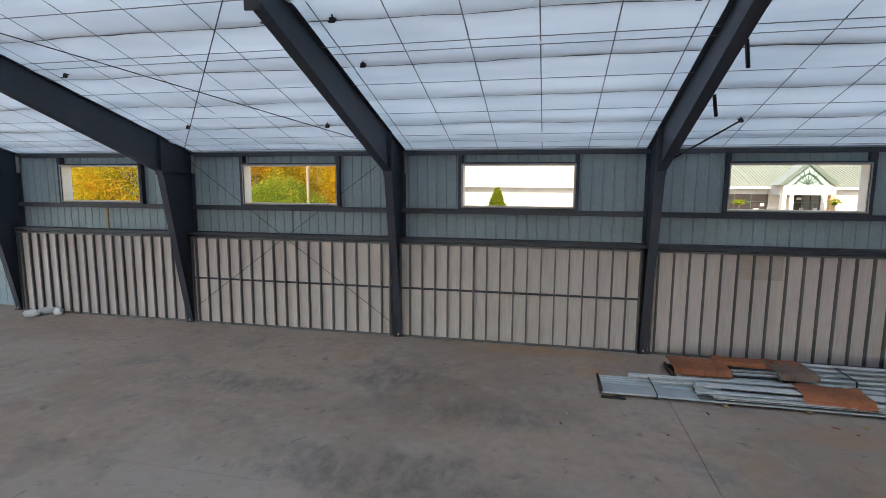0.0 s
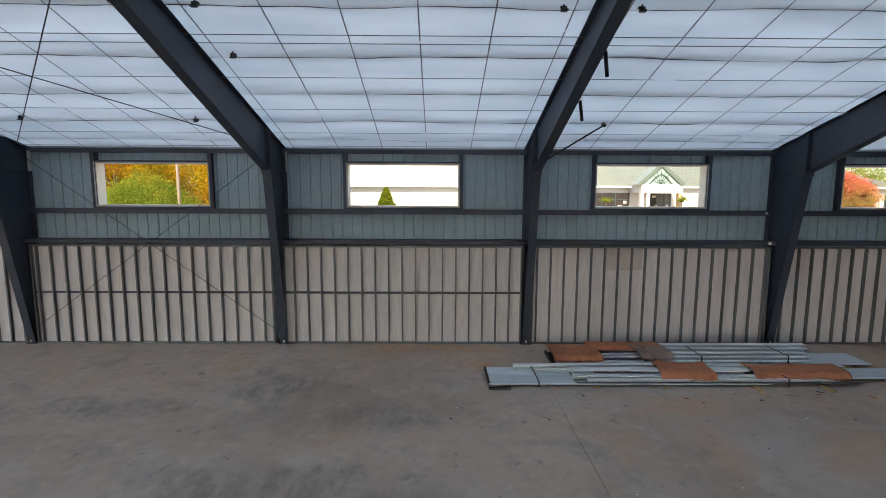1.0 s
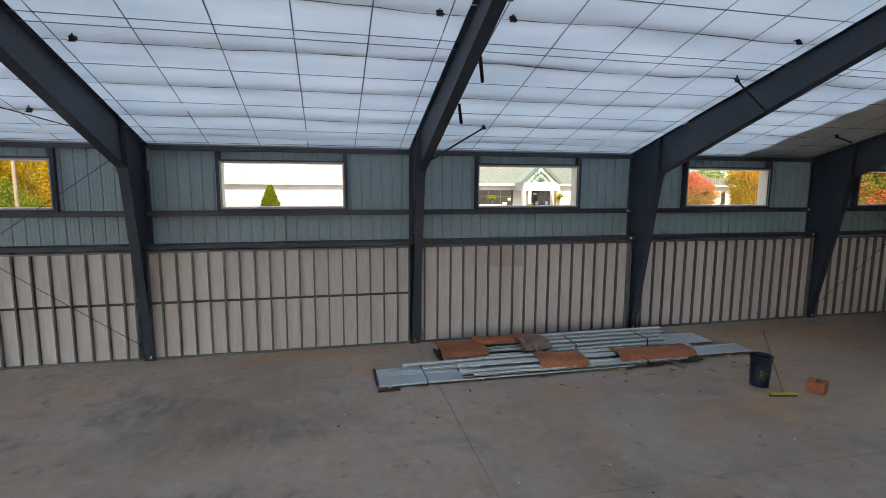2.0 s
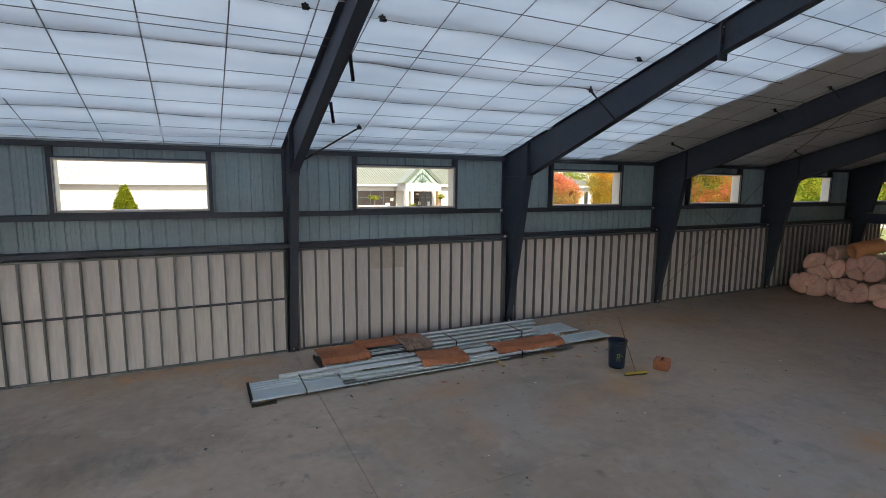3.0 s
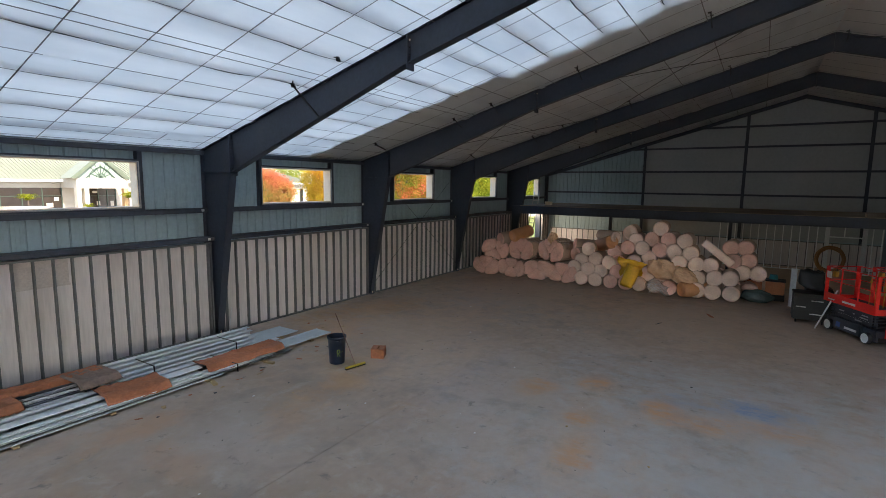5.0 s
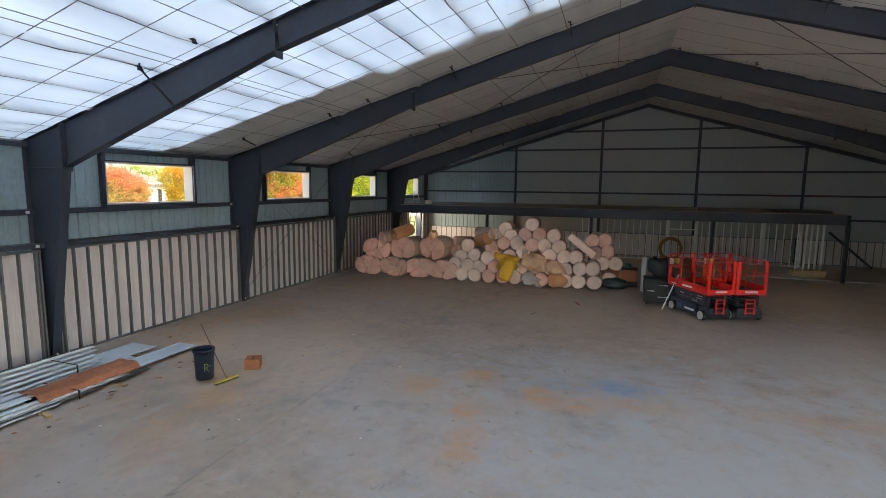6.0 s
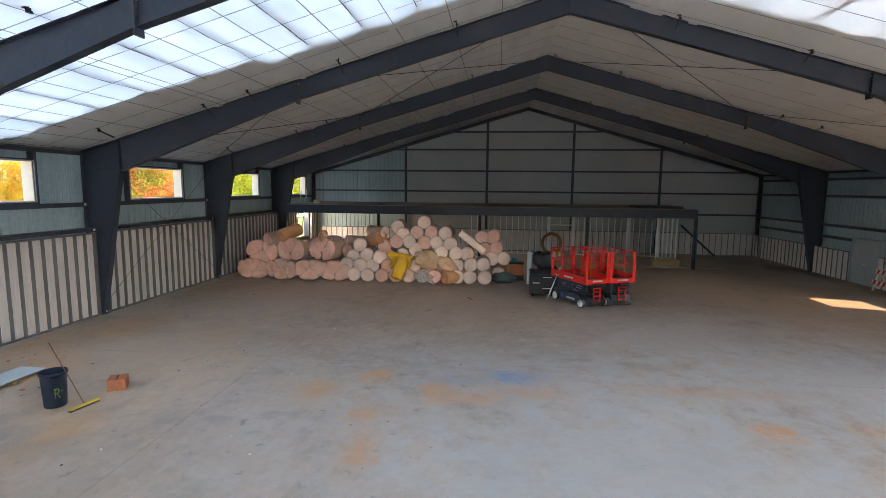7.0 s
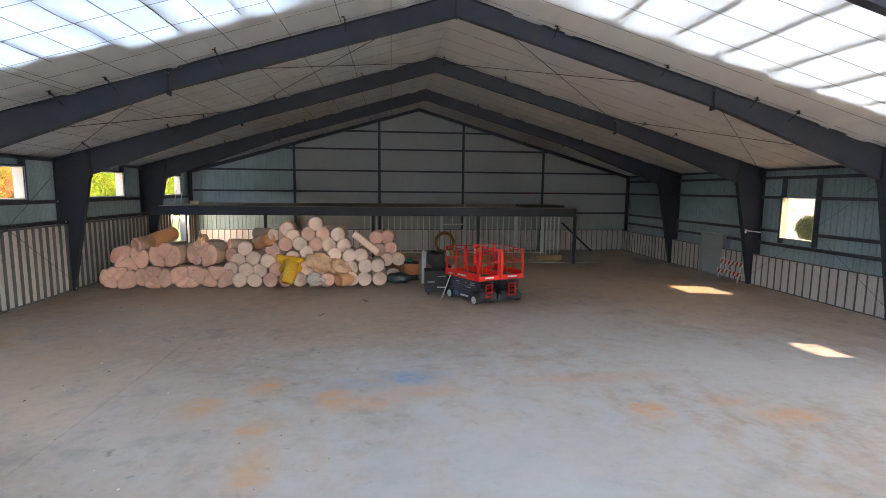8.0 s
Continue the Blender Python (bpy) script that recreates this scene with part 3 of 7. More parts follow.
BLANKET = blanket_material()
for s in (0, 1):
    ny, verts, faces = 60, [], []
    xs = list(np.linspace(X0 - 0.1, ROOF_EDGE[s], 90))
    for i, x in enumerate(xs):
        for j in range(ny):
            y = OUT + 0.25 + (MID - OUT - 0.25) * j / (ny - 1)
            xx = x + (0.22 * noise.noise((y * 0.7, s * 9, 0)) + 0.1 * noise.noise((y * 2.3, s, 4))) * (i == len(xs) - 1)
            verts.append((xx + 0.15 * (i == len(xs) - 1), y if s == 0 else mirror(y), roof_z(y) + 0.285 + 0.012 * noise.noise((x, y, 2))))
    for i in range(len(xs) - 1):
        for j in range(ny - 1):
            a = i * ny + j
            faces.append((a, a + 1, a + ny + 1, a + ny))
    me = bpy.data.meshes.new("blanket")
    me.from_pydata(verts, [], faces)
    me.materials.append(BLANKET)
    ob = new("blanket", me)
    ob.parent = roof
    tagged(ob, "white fibreglass blanket over the purlins")

for nm, y in (("eave_flashing", CLADY), ("eave_flashing", mirror(CLADY))):
    bm = bmesh.new()
    box(bm, X0, X1, y - 0.004 if y > 0 else y - 0.02, y + 0.02 if y > 0 else y + 0.004, EAVE - 0.02, EAVE + 0.30)
    part(nm, bm, ROOFM, roof)

# added light-blocking layer on the fabric under the finished roof, with a ragged edge
GLOW_STOP = mat("glow_stop_grey", (0.55, 0.50, 0.44), 0.9, vary=0.2, scale=2)
for s in (0, 1):
    ny, verts, faces = 160, [], []
    for j in range(ny):
        y = OUT + 0.1 + (MID - OUT - 0.1) * j / (ny - 1)
        lap = (18.33 + 0.008 * y * y if y > -7.05 else 19.16) if s == 0 else 18.80 - 0.065 * y
        xe = lap + 0.06 * noise.noise((y * 0.6, s * 5, 1)) + 0.06 * noise.noise((y * 2.5, s, 7)) + 0.03 * noise.noise((y * 7, s, 2))
        yy = y if s == 0 else mirror(y)
        verts += [(xe, yy, roof_z(y) + 0.048), (X1 - 0.03, yy, roof_z(y) + 0.048)]
    for j in range(ny - 1):
        faces.append((2 * j, 2 * j + 1, 2 * j + 3, 2 * j + 2))
    me = bpy.data.meshes.new("batt_layer")
    me.from_pydata(verts, [], faces)
    me.materials.append(GLOW_STOP)
    ob = new("batt_layer", me)
    ob.parent = roof

# ---- rod bracing ----
def rod_thing(p, q, r=0.011, label="dark steel brace rod strung between two frames"):
    bm = bmesh.new()
    tube(bm, p, q, r, 6)
    return thing("brace_rod", bm, CABLE, label, "brace rod", "brace rods")


for i in (-1, 3):
    a, b = i * B, (i + 1) * B
    for s in (0, 1):
        f = (lambda y: y) if s == 0 else mirror
        rod_thing((a + 0.1, f(0.07), 5.42), (b - 0.1, f(0.07), 0.42), 0.008 - 0.002 * s)
        rod_thing((b - 0.1, f(0.07), 5.42), (a + 0.1, f(0.07), 0.42), 0.008 - 0.002 * s)
        for ya, yb in ((0.2, -7.3), (-7.3, -14.9)):
            rod_thing((a, f(ya), roof_z(ya) - 0.12), (b, f(yb), roof_z(yb) - 0.12))
            rod_thing((b, f(ya), roof_z(ya) - 0.12), (a, f(yb), roof_z(yb) - 0.12))


# ---- purlin clips and flange braces at the rafters ----
def clip_thing(x, y):
    c = empty("purlin_clip", "small black steel clip under the ceiling at a purlin", "clip", "purlin clips", at=(x, y, roof_z(y)))
    for nm, a in (("plate", (-0.050, 0.050, -0.008, 0.008, -0.125, -0.030)), ("flange", (-0.050, 0.050, 0.008, 0.075, -0.046, -0.030)), ("flange", (-0.050, 0.050, -0.060, -0.008, -0.125, -0.113)),
                  ("lug", (0.050, 0.075, -0.008, 0.008, -0.10, -0.07)), ("stem", (-0.012, 0.012, -0.012, 0.012, -0.03, 0.03))):
        bm = bmesh.new()
        box(bm, *a)
        part(nm, bm, DARK, c)
    return c


# (frame, side of it, place down the slope, slope)
for i, sx, y, s in ((-1, 0.79, -4.40, 0), (0, 0.74, -5.70, 0), (0, 0.74, -4.27, 0), (0, -0.47, -6.25, 0), (0, -0.47, -5.80, 0), (1, -0.58, -5.66, 0), (1, 0.66, -5.66, 0), (2, -0.70, -4.24, 0), (2, -0.70, -5.68, 0),
                    (3, -0.70, -4.33, 0), (3, -0.68, -5.76, 0), (3, -0.66, -8.64, 0), (3, -0.66, -12.15, 0), (4, -0.72, -4.36, 0), (4, -0.76, -5.80, 0), (4, -0.74, -8.66, 0), (4, -0.74, -12.25, 0), (4, -0.5, -15.1, 1),
                    (5, -0.72, -4.36, 0), (5, -0.74, -8.66, 0), (3, -0.40, -12.45, 1), (3, -0.45, -8.95, 1), (3, -0.42, -5.90, 1), (3, -0.55, -4.55, 1), (4, -0.70, -12.45, 1), (4, -0.95, -6.15, 1), (4, -0.95, -4.65, 1),
                    (5, -0.70, -6.15, 1), (5, -0.70, -12.4, 1)):
    c = clip_thing(i * B + sx, y if s == 0 else mirror(y))
    bm = bmesh.new()
    if i > 2:
        tube(bm, (0, 0, -0.06), (-sx * 0.75, 0, -0.30), 0.016, 6)
        part("strut", bm, DARK, c)
    else:
        bm.free()
for x, y in ((-5.50, -1.54), (-1.35, -1.45), (8.64, -1.30), (19.75, -1.47), (26.9, -1.5)):
    clip_thing(x, y)


def flange_brace(p, q):
    bm = bmesh.new()
    p, q = Vector(p), Vector(q)
    d = (q - p).normalized()
    t = d.to_track_quat("X", "Z").to_matrix().to_4x4()
    L = (q - p).length
    m = Matrix.Translation(p) @ t
    box(bm, 0, L, -0.022, 0.022, -0.003, 0.003, m)
    box(bm, 0, L, 0.016, 0.022, 0.003, 0.04, m)
    return thing("flange_brace", bm, DARK, "black steel angle brace from purlin to rafter flange", "brace", "flange braces")


flange_brace((8.64, -1.30, roof_z(-1.30) - 0.1), (7.22, -1.55, 5.19))
flange_brace((13.50, -4.24, roof_z(-4.24) - 0.1), (14.09, -4.45, 6.24))
flange_brace((19.75, -1.47, roof_z(-1.47) - 0.1), (20.30, -1.52, roof_z(-1.52) - 0.27))
flange_brace((26.9, -1.5, roof_z(-1.5) - 0.1), (27.45, -1.52, roof_z(-1.52) - 0.27))
flange_brace((7.21, -5.60, 6.70), (7.24, -5.65, 6.28))
flange_brace((7.21, -4.24, 6.15), (7.24, -4.32, 5.76))
bm = bmesh.new()
box(bm, -3.36 - 7.1, -3.30 - 7.1, 0.40, 0.46, 3.0, 3.73)
part("post", bm, TIMBER, wall_north, "short brown post between the girts")

bm = bmesh.new()
box(bm, 9.30, 10.42, 0.181, 0.194, 2.16, 2.21)
box(bm, 9.32, 10.40, 0.187, 0.194, 2.214, 2.80)
part("patch_strip", bm, BOARD_TAN, wall_north)

# ---- south wall ----
SWX0, SWX1, SWZ0, SWZ1 = 25.20, 27.00, 2.40, 4.24
SDX0, SDX1, SDH = 30.65, 32.45, 2.18
HWX0, HWX1, HWZ0, HWZ1 = 16.42, 17.72, 4.46, 5.44
spans = {3: (SWX0, SWX1, SWZ0, SWZ1), 4: (SDX0, SDX1, 0.0, SDH), 2: (HWX0, HWX1, HWZ0, HWZ1)}
for i in (-2, -1, 0, 1):
    spans[i] = (i * B + 0.8, i * B + 6.3, 0.0, 4.6)    # openings added in the unseen bays, to bring sunlight in
for i in range(-3, 6):
    a, b = i * B, min((i + 1) * B, X1)
    if i in spans:
        p, q, z0, z1 = spans[i]
        clad(wall_south, SOUTH, a, p, 0, EAVE)
        clad(wall_south, SOUTH, q, b, 0, EAVE)
        clad(wall_south, SOUTH, p, q, z1, EAVE)
        if z0 > 0:
            clad(wall_south, SOUTH, p, q, 0, z0)
    else:
        clad(wall_south, SOUTH, a, b, 0, EAVE)
    for z in (5.15, 4.25, 2.69, 2.06):
        cuts = [(a + 0.02, b - 0.02)]
        if i in spans and spans[i][2] - 0.05 < z < spans[i][3] + 0.02:
            cuts = [(a + 0.02, spans[i][0]), (spans[i][1], b - 0.02)]
        for p, q in cuts:
            girt(wall_south, SOUTH, p, q, z, h=0.13)
    girt(wall_south, SOUTH, a + 0.02, b - 0.02, 5.52, d=0.16, h=0.1, name="eave_strut")

LOW_TOP = 1.52
LOWSTUD = stud_mesh(LOW_TOP - 0.06, 0.035, "low_stud")
for i in range(1, 6):
    a, b = i * B + 0.14, min((i + 1) * B, X1 - 0.1) - 0.14
    segs = [(a, b)] if i != 4 else [(a, SDX0 - 0.06), (SDX1 + 0.06, b)]
    for p, q in segs:
        for nm, y0, y1, z0, z1, mm in (("sheathing", 0.168, 0.183, 0.01, LOW_TOP, SHEATH), ("top_track", 0.125, 0.168, LOW_TOP - 0.05, LOW_TOP, STUDM),
                                       ("bottom_track", 0.125, 0.168, 0.0, 0.04, STUDM)):
            bm = bmesh.new()
            box(bm, p, q, mirror(y1), mirror(y0), z0, z1)
            part(nm, bm, mm, wall_south)
        for k in range(int((q - p - 0.05) / 0.4064) + 1):
            shared("stud", LOWSTUD, wall_south, pose(p + 0.03 + k * 0.4064, mirror(0.13), 0.03) @ Matrix.Diagonal((1, -1, 1, 1)))


def south_window(k, p, q, z0, z1):
    w = empty("window_%d" % k, "square window with dark steel jambs and a pane added to dim the sun", "window", kind="structure")
    yi, yo = mirror(CLADY - 0.2), mirror(CLADY + 0.1)
    for x in (p - 0.045, q + 0.045):
        bm = bmesh.new()
        box(bm, x - 0.045, x + 0.045, mirror(CLADY) + 0.006, yi, z0 - 0.24, max(5.08, z1))
        part("jamb_post", bm, GIRT, w)
    bm = bmesh.new()
    box(bm, p, p + 0.02, yo, yi, z0, z1)
    box(bm, q - 0.02, q, yo, yi, z0, z1)
    box(bm, p + 0.02, q - 0.02, yo, yi, z0, z0 + 0.02)
    box(bm, p + 0.02, q - 0.02, yo, yi, z1 - 0.02, z1)
    part("reveal", bm, CREAM, w)


south_window(9, SWX0, SWX1, SWZ0, SWZ1)
south_window(10, HWX0, HWX1, HWZ0, HWZ1)


def tinted_pane_material():
    m = bpy.data.materials.new("tinted_pane")
    m.use_nodes = True
    n, l = m.node_tree.nodes, m.node_tree.links
    n.remove(n["Principled BSDF"])
    t, g_, mx = n.new("ShaderNodeBsdfTransparent"), n.new("ShaderNodeBsdfGlossy"), n.new("ShaderNodeMixShader")
    t.inputs[0].default_value, g_.inputs["Roughness"].default_value = (0.70, 0.63, 0.54, 1), 0.05
    mx.inputs[0].default_value = 0.06
    l.new(t.outputs[0], mx.inputs[1])
    l.new(g_.outputs[0], mx.inputs[2])
    l.new(mx.outputs[0], n["Material Output"].inputs["Surface"])
    return m


# unseen panes added to both windows, to dim the sun patches on the slab
TINTED = tinted_pane_material()
for nm, x0, x1, z0, z1 in (("window_9", SWX0, SWX1, SWZ0, SWZ1), ("window_10", HWX0, HWX1, HWZ0, HWZ1)):
    bm = bmesh.new()
    box(bm, x0 + 0.022, x1 - 0.022, mirror(CLADY + 0.004), mirror(CLADY), z0 + 0.022, z1 - 0.022)
    part("pane", bm, TINTED, bpy.data.objects[nm], "tinted pane added to dim the sun")

DOORM = mat("door_paint", (0.36, 0.40, 0.42), 0.45, vary=0.06, scale=2)
door = empty("door_1", "closed grey steel double door in a dark frame", "door", kind="structure")
ymid = (SDX0 + SDX1) / 2
for p, q in ((SDX0 + 0.04, ymid - 0.003), (ymid + 0.003, SDX1 - 0.04)):
    bm = bmesh.new()
    box(bm, p, q, mirror(0.35), mirror(0.30), 0.003, SDH - 0.055)
    leaf = part("door_leaf", bm, DOORM, door)
    bm = bmesh.new()
    x = q - 0.08 if p < ymid - 0.1 else p + 0.08
    tube(bm, (x, mirror(0.30), 1.0), (x, mirror(0.23), 1.0), 0.012, 8)
    tube(bm, (x - 0.06, mirror(0.235), 1.0), (x + 0.06, mirror(0.235), 1.0), 0.011, 8)
    part("handle", bm, GALV, leaf, "steel lever handle")
bm = bmesh.new()
box(bm, SDX0 - 0.06, SDX0 + 0.035, mirror(0.64), mirror(0.2), 0.0, SDH + 0.04)
box(bm, SDX1 - 0.035, SDX1 + 0.06, mirror(0.64), mirror(0.2), 0.0, SDH + 0.04)
box(bm, SDX0 + 0.035, SDX1 - 0.035, mirror(0.64), mirror(0.2), SDH - 0.06, SDH + 0.04)
part("door_frame", bm, DOORM, door)

# ---- east gable ----
clad(wall_east, EAST, mirror(CLADY), CLADY, 0, EAVE, top=lambda u: roof_z(u) + 0.28)
EC = [-6.66, -12.6, -18.65, -24.62]
for z in (2.80, 4.25, 5.72, 7.25, 8.5):
    half = (RIDGE - z) / SLOPE if z > EAVE else 15.9
    y0, y1 = MID - half + 0.15, MID + half - 0.15
    stops = [y0] + sorted(y for y in EC if y0 < y < y1) + [y1]
    for p, q in zip(stops, stops[1:]):
        girt(wall_east, EAST, p + 0.06, q - 0.06, z, h=0.12)
FACING = mat("vinyl_facing", (0.39, 0.415, 0.43), 0.55, vary=0.08, scale=1.5, bump=0.15, bump_scale=3, stain=(0.45, 0.46, 0.46), stain_scale=0.6, stain_amount=0.4)
GIRT_Z = (1.58, 2.80, 4.25, 5.72, 7.25, 8.5, 10.2)
for p, q in zip(EC[1:] + [mirror(OUT)], EC):
    p, q = min(p, q) + 0.02, max(p, q) - 0.02
    for z0, z1 in zip(GIRT_Z, GIRT_Z[1:]):
        if max(roof_z(p), roof_z(q), roof_z(max(p, min(q, MID)))) - 0.2 < z0 + 0.1:
            continue
        bm = bmesh.new()
        grid = []
        for i in range(13):
            u = p + (q - p) * i / 12
            top = min(z1 - 0.02, roof_z(u) - 0.16)
            row = []
            for j in range(7):
                z = min(z0 + 0.02, top) + (top - min(z0 + 0.02, top)) * j / 6
                bulge = 0.05 * math.sin(math.pi * j / 6) ** 0.6 + 0.03 * noise.noise((u * 0.9, z * 1.2, 4)) + 0.012 * noise.noise((u * 4, z * 2, 1))
                row.append(bm.verts.new((X1 - 0.035 - bulge, u, z)))
            grid.append(row)
        for i in range(12):
            for j in range(6):
                bm.faces.new((grid[i][j], grid[i + 1][j], grid[i + 1][j + 1], grid[i][j + 1]))
        part("facing", bm, FACING, wall_east, smooth=True)
for y in EC:
    bm = bmesh.new()
    box(bm, X1 - 0.23, X1 - 0.22, y - 0.09, y + 0.09, 0, roof_z(y) - 0.1)
    box(bm, X1 - 0.22, X1 - 0.03, y - 0.006, y + 0.006, 0, roof_z(y) - 0.1)
    box(bm, X1 - 0.03, X1 - 0.02, y - 0.09, y + 0.09, 0, roof_z(y) - 0.1)
    part("gable_column", bm, STEEL, wall_east)
for y in (OUT - 0.1, mirror(OUT - 0.1)):
    bm = bmesh.new()
    box(bm, X1 - 0.25, X1 - 0.02, y - 0.1, y + 0.1, 0, EAVE - 0.1)
    part("corner_column", bm, STEEL, wall_east)
for s in (0, 1):
    f = (lambda y: y) if s == 0 else mirror
    bm = bmesh.new()
    prism(bm, [(f(OUT), EAVE - 0.02), (f(MID), RIDGE - 0.02), (f(MID), RIDGE - 0.24), (f(OUT), EAVE - 0.24)], X1 - 0.22, X1 - 0.03)
    part("gable_rafter", bm, STEEL, wall_east)
LOWE = stud_mesh(1.5, 0.035, "low_stud")
for p, q in ((-31.0, -24.5), (-24.3, -12.2), (-12.0, -0.1)):
    for nm, a0, a1, z0, z1, mm in (("sheathing", -0.323, -0.308, 0.01, 1.56, SHEATH), ("top_track", -0.365, -0.323, 1.51, 1.56, STUDM), ("bottom_track", -0.365, -0.323, 0, 0.04, STUDM)):
        bm = bmesh.new()
        box(bm, X1 + a0, X1 + a1, p, q, z0, z1)
        part(nm, bm, mm, wall_east)
    for k in range(int((q - p - 0.05) / 0.4064) + 1):
        shared("stud", LOWE, wall_east, pose(X1 - 0.36, p + 0.06 + k * 0.4064, 0.02, 0, 0, -90) @ Matrix.Diagonal((1, 1, 1, 1)))

# open doorway under the last window of the north wall
dr = empty("door_2", "open doorway with dark steel jambs at the end of the wall", "door", kind="structure")
for nm, p, q, z0, z1 in (("jamb", DOOR5[0] - 0.1, DOOR5[0], 0, DOOR5[2] + 0.3), ("jamb", DOOR5[1], DOOR5[1] + 0.1, 0, DOOR5[2] + 0.3)):
    bm = bmesh.new()
    box(bm, p, q, 0.28, CLADY + 0.06, z0, z1)
    part(nm, bm, GIRT, dr)

# warm lamp added in the head of that doorway, to brighten the corner
lamp = new("doorway_daylight", bpy.data.lights.new("doorway_daylight", "AREA"))
lamp.data.shape, lamp.data.size, lamp.data.size_y, lamp.data.energy, lamp.data.color = "RECTANGLE", 2.4, 0.14, 55, (1.0, 0.78, 0.52)
lamp.matrix_world = look((39.55, CLADY, 2.79), (39.9, CLADY - 2.0, 1.9))

# ---- mezzanine ----
MX, MY, MZ = 35.15, -24.5, 3.42
mezz = empty("mezzanine", "dark steel mezzanine with board deck across the gable end", "mezzanine", kind="structure")
bm = bmesh.new()
box(bm, MX - 0.10, MX + 0.10, MY, 0.0, 2.90, 2.915)
box(bm, MX - 0.10, MX + 0.10, MY, 0.0, 3.375, 3.39)
box(bm, MX - 0.008, MX + 0.008, MY, 0.0, 2.915, 3.375)
part("front_beam", bm, STEEL, mezz)
bm = bmesh.new()
box(bm, MX - 0.1, X1 - 0.4, MY - 0.09, MY - 0.075, 2.9, 3.39)
box(bm, MX - 0.1, X1 - 0.4, MY - 0.17, MY, 2.9, 2.915)
part("side_beam", bm, STEEL, mezz)
for k in range(8):
    a, b = MY + 23.9 * k / 8, MY + 23.9 * (k + 1) / 8
    bm = bmesh.new()
    box(bm, MX - 0.12, X1 - 0.3, a + 0.002, b - 0.002, 3.392, 3.42)
    part("deck_board", bm, DECK, mezz)
for y in (MY - 0.05, -18.6, -12.4, -6.3):
    bm = bmesh.new()
    box(bm, MX - 0.08, MX + 0.08, y - 0.08, y - 0.065, 0, 2.9)
    box(bm, MX - 0.08, MX + 0.08, y + 0.065, y + 0.08, 0, 2.9)
    box(bm, MX - 0.006, MX + 0.006, y - 0.065, y + 0.065, 0, 2.9)
    part("post", bm, STEEL, mezz)
for k in range(11):
    y = MY + 1.2 + 2.2 * k
    bm = bmesh.new()
    box(bm, MX + 0.02, X1 - 0.4, y - 0.03, y + 0.03, 3.15, 3.38)
    part("joist", bm, GIRT, mezz)
bm = bmesh.new()
tube(bm, (MX - 0.11, -17.75, 3.46), (MX - 0.11, -17.75, 3.6), 0.03, 8)
part("marker", bm, CREAM, mezz)

part_wall = empty("stud_partition", "bare bright galvanised stud partition under the mezzanine", "partition")
TALL = stud_mesh(2.82, 0.09, "tall_stud")
TALL.materials[0] = mat("bright_stud", (0.86, 0.87, 0.88), 0.45, 0.1, vary=0.08)
k = 0
y = -11.6
while y > -24.3:
    if not (-18.55 < y < -17.0):
        shared("stud", TALL, part_wall, pose(40.6, y, 0.03, 0, 0, -90))
    elif k % 3 == 0:
        shared("stud", TALL, part_wall, pose(40.6, y, 0.03, 0, 0, -90) @ Matrix.Diagonal((1, 1, 0.28, 1)) @ pose(0, 0, 7.1))
    y -= 0.4064
    k += 1
for z0, z1, p, q in ((0.0, 0.04, -24.4, -18.6), (0.0, 0.04, -16.95, -11.5), (2.82, 2.88, -24.4, -11.5), (2.0, 2.06, -18.6, -16.95)):
    bm = bmesh.new()
    box(bm, 40.595, 40.695, p, q, z0, z1)
    part("track", bm, GALV, part_wall)
for y in (-16.95, -18.6, -22.3):
    bm = bmesh.new()
    box(bm, 40.585, 40.70, y - 0.1, y + 0.1, 0.04, 2.82)
    part("door_post", bm, GALV, part_wall)
coil = empty("hose_coil", "coil of orange hose leaning on the bare studs", "hose coil", at=(40.45, -17.15, 0.78))
HOSE = mat("orange_hose", (0.24, 0.11, 0.03), 0.5, vary=0.2)
for k in range(7):
    bm = bmesh.new()
    rr, off = 0.62 + 0.06 * math.sin(k * 2.1), 0.035 * k
    for q in range(28):
        t0, t1 = 2 * math.pi * q / 28, 2 * math.pi * (q + 1) / 28
        tube(bm, (-off, rr * math.cos(t0), 1.08 * rr * math.sin(t0) + 0.03 * math.sin(3 * t0 + k)), (-off, rr * math.cos(t1), 1.08 * rr * math.sin(t1) + 0.03 * math.sin(3 * t1 + k)), 0.045, 6, cap=False)
    part("loop", bm, HOSE, coil, smooth=True)
end_wall = empty("stud_partition", "short galvanised stud return at the end of the mezzanine", "partition")
for k in range(5):
    shared("stud", TALL, end_wall, pose(36.9 + 0.813 * k, -24.2, 0.03))
for z0, z1 in ((0.0, 0.04), (2.82, 2.88)):
    bm = bmesh.new()
    box(bm, 36.88, 40.55, -24.205, -24.105, z0, z1)
    part("track", bm, GALV, end_wall)
for y in (-23.35, -23.0):
    shared("stud", TALL, end_wall, pose(36.9, y, 0.03, 0, 0, -90))

bm = bmesh.new()
box(bm, 35.6, 35.74, -26.6, -20.6, 0.0, 0.035)
thing("floor_strip", bm, mat("pale_strip", (0.5, 0.49, 0.46), 0.7, vary=0.15), "long pale metal strip lying on the slab", "metal strip")
bm = bmesh.new()
box(bm, -0.06, 0.06, -0.06, 0.06, 0.0, 3.1)
ob = thing("leaning_beam", bm, STEEL, "dark steel beam leaning against the gable wall", "beam")
ob.matrix_world = Matrix.Translation((41.3, -28.2, 0.04)) @ Matrix.Rotation(radians(-48), 4, "X")

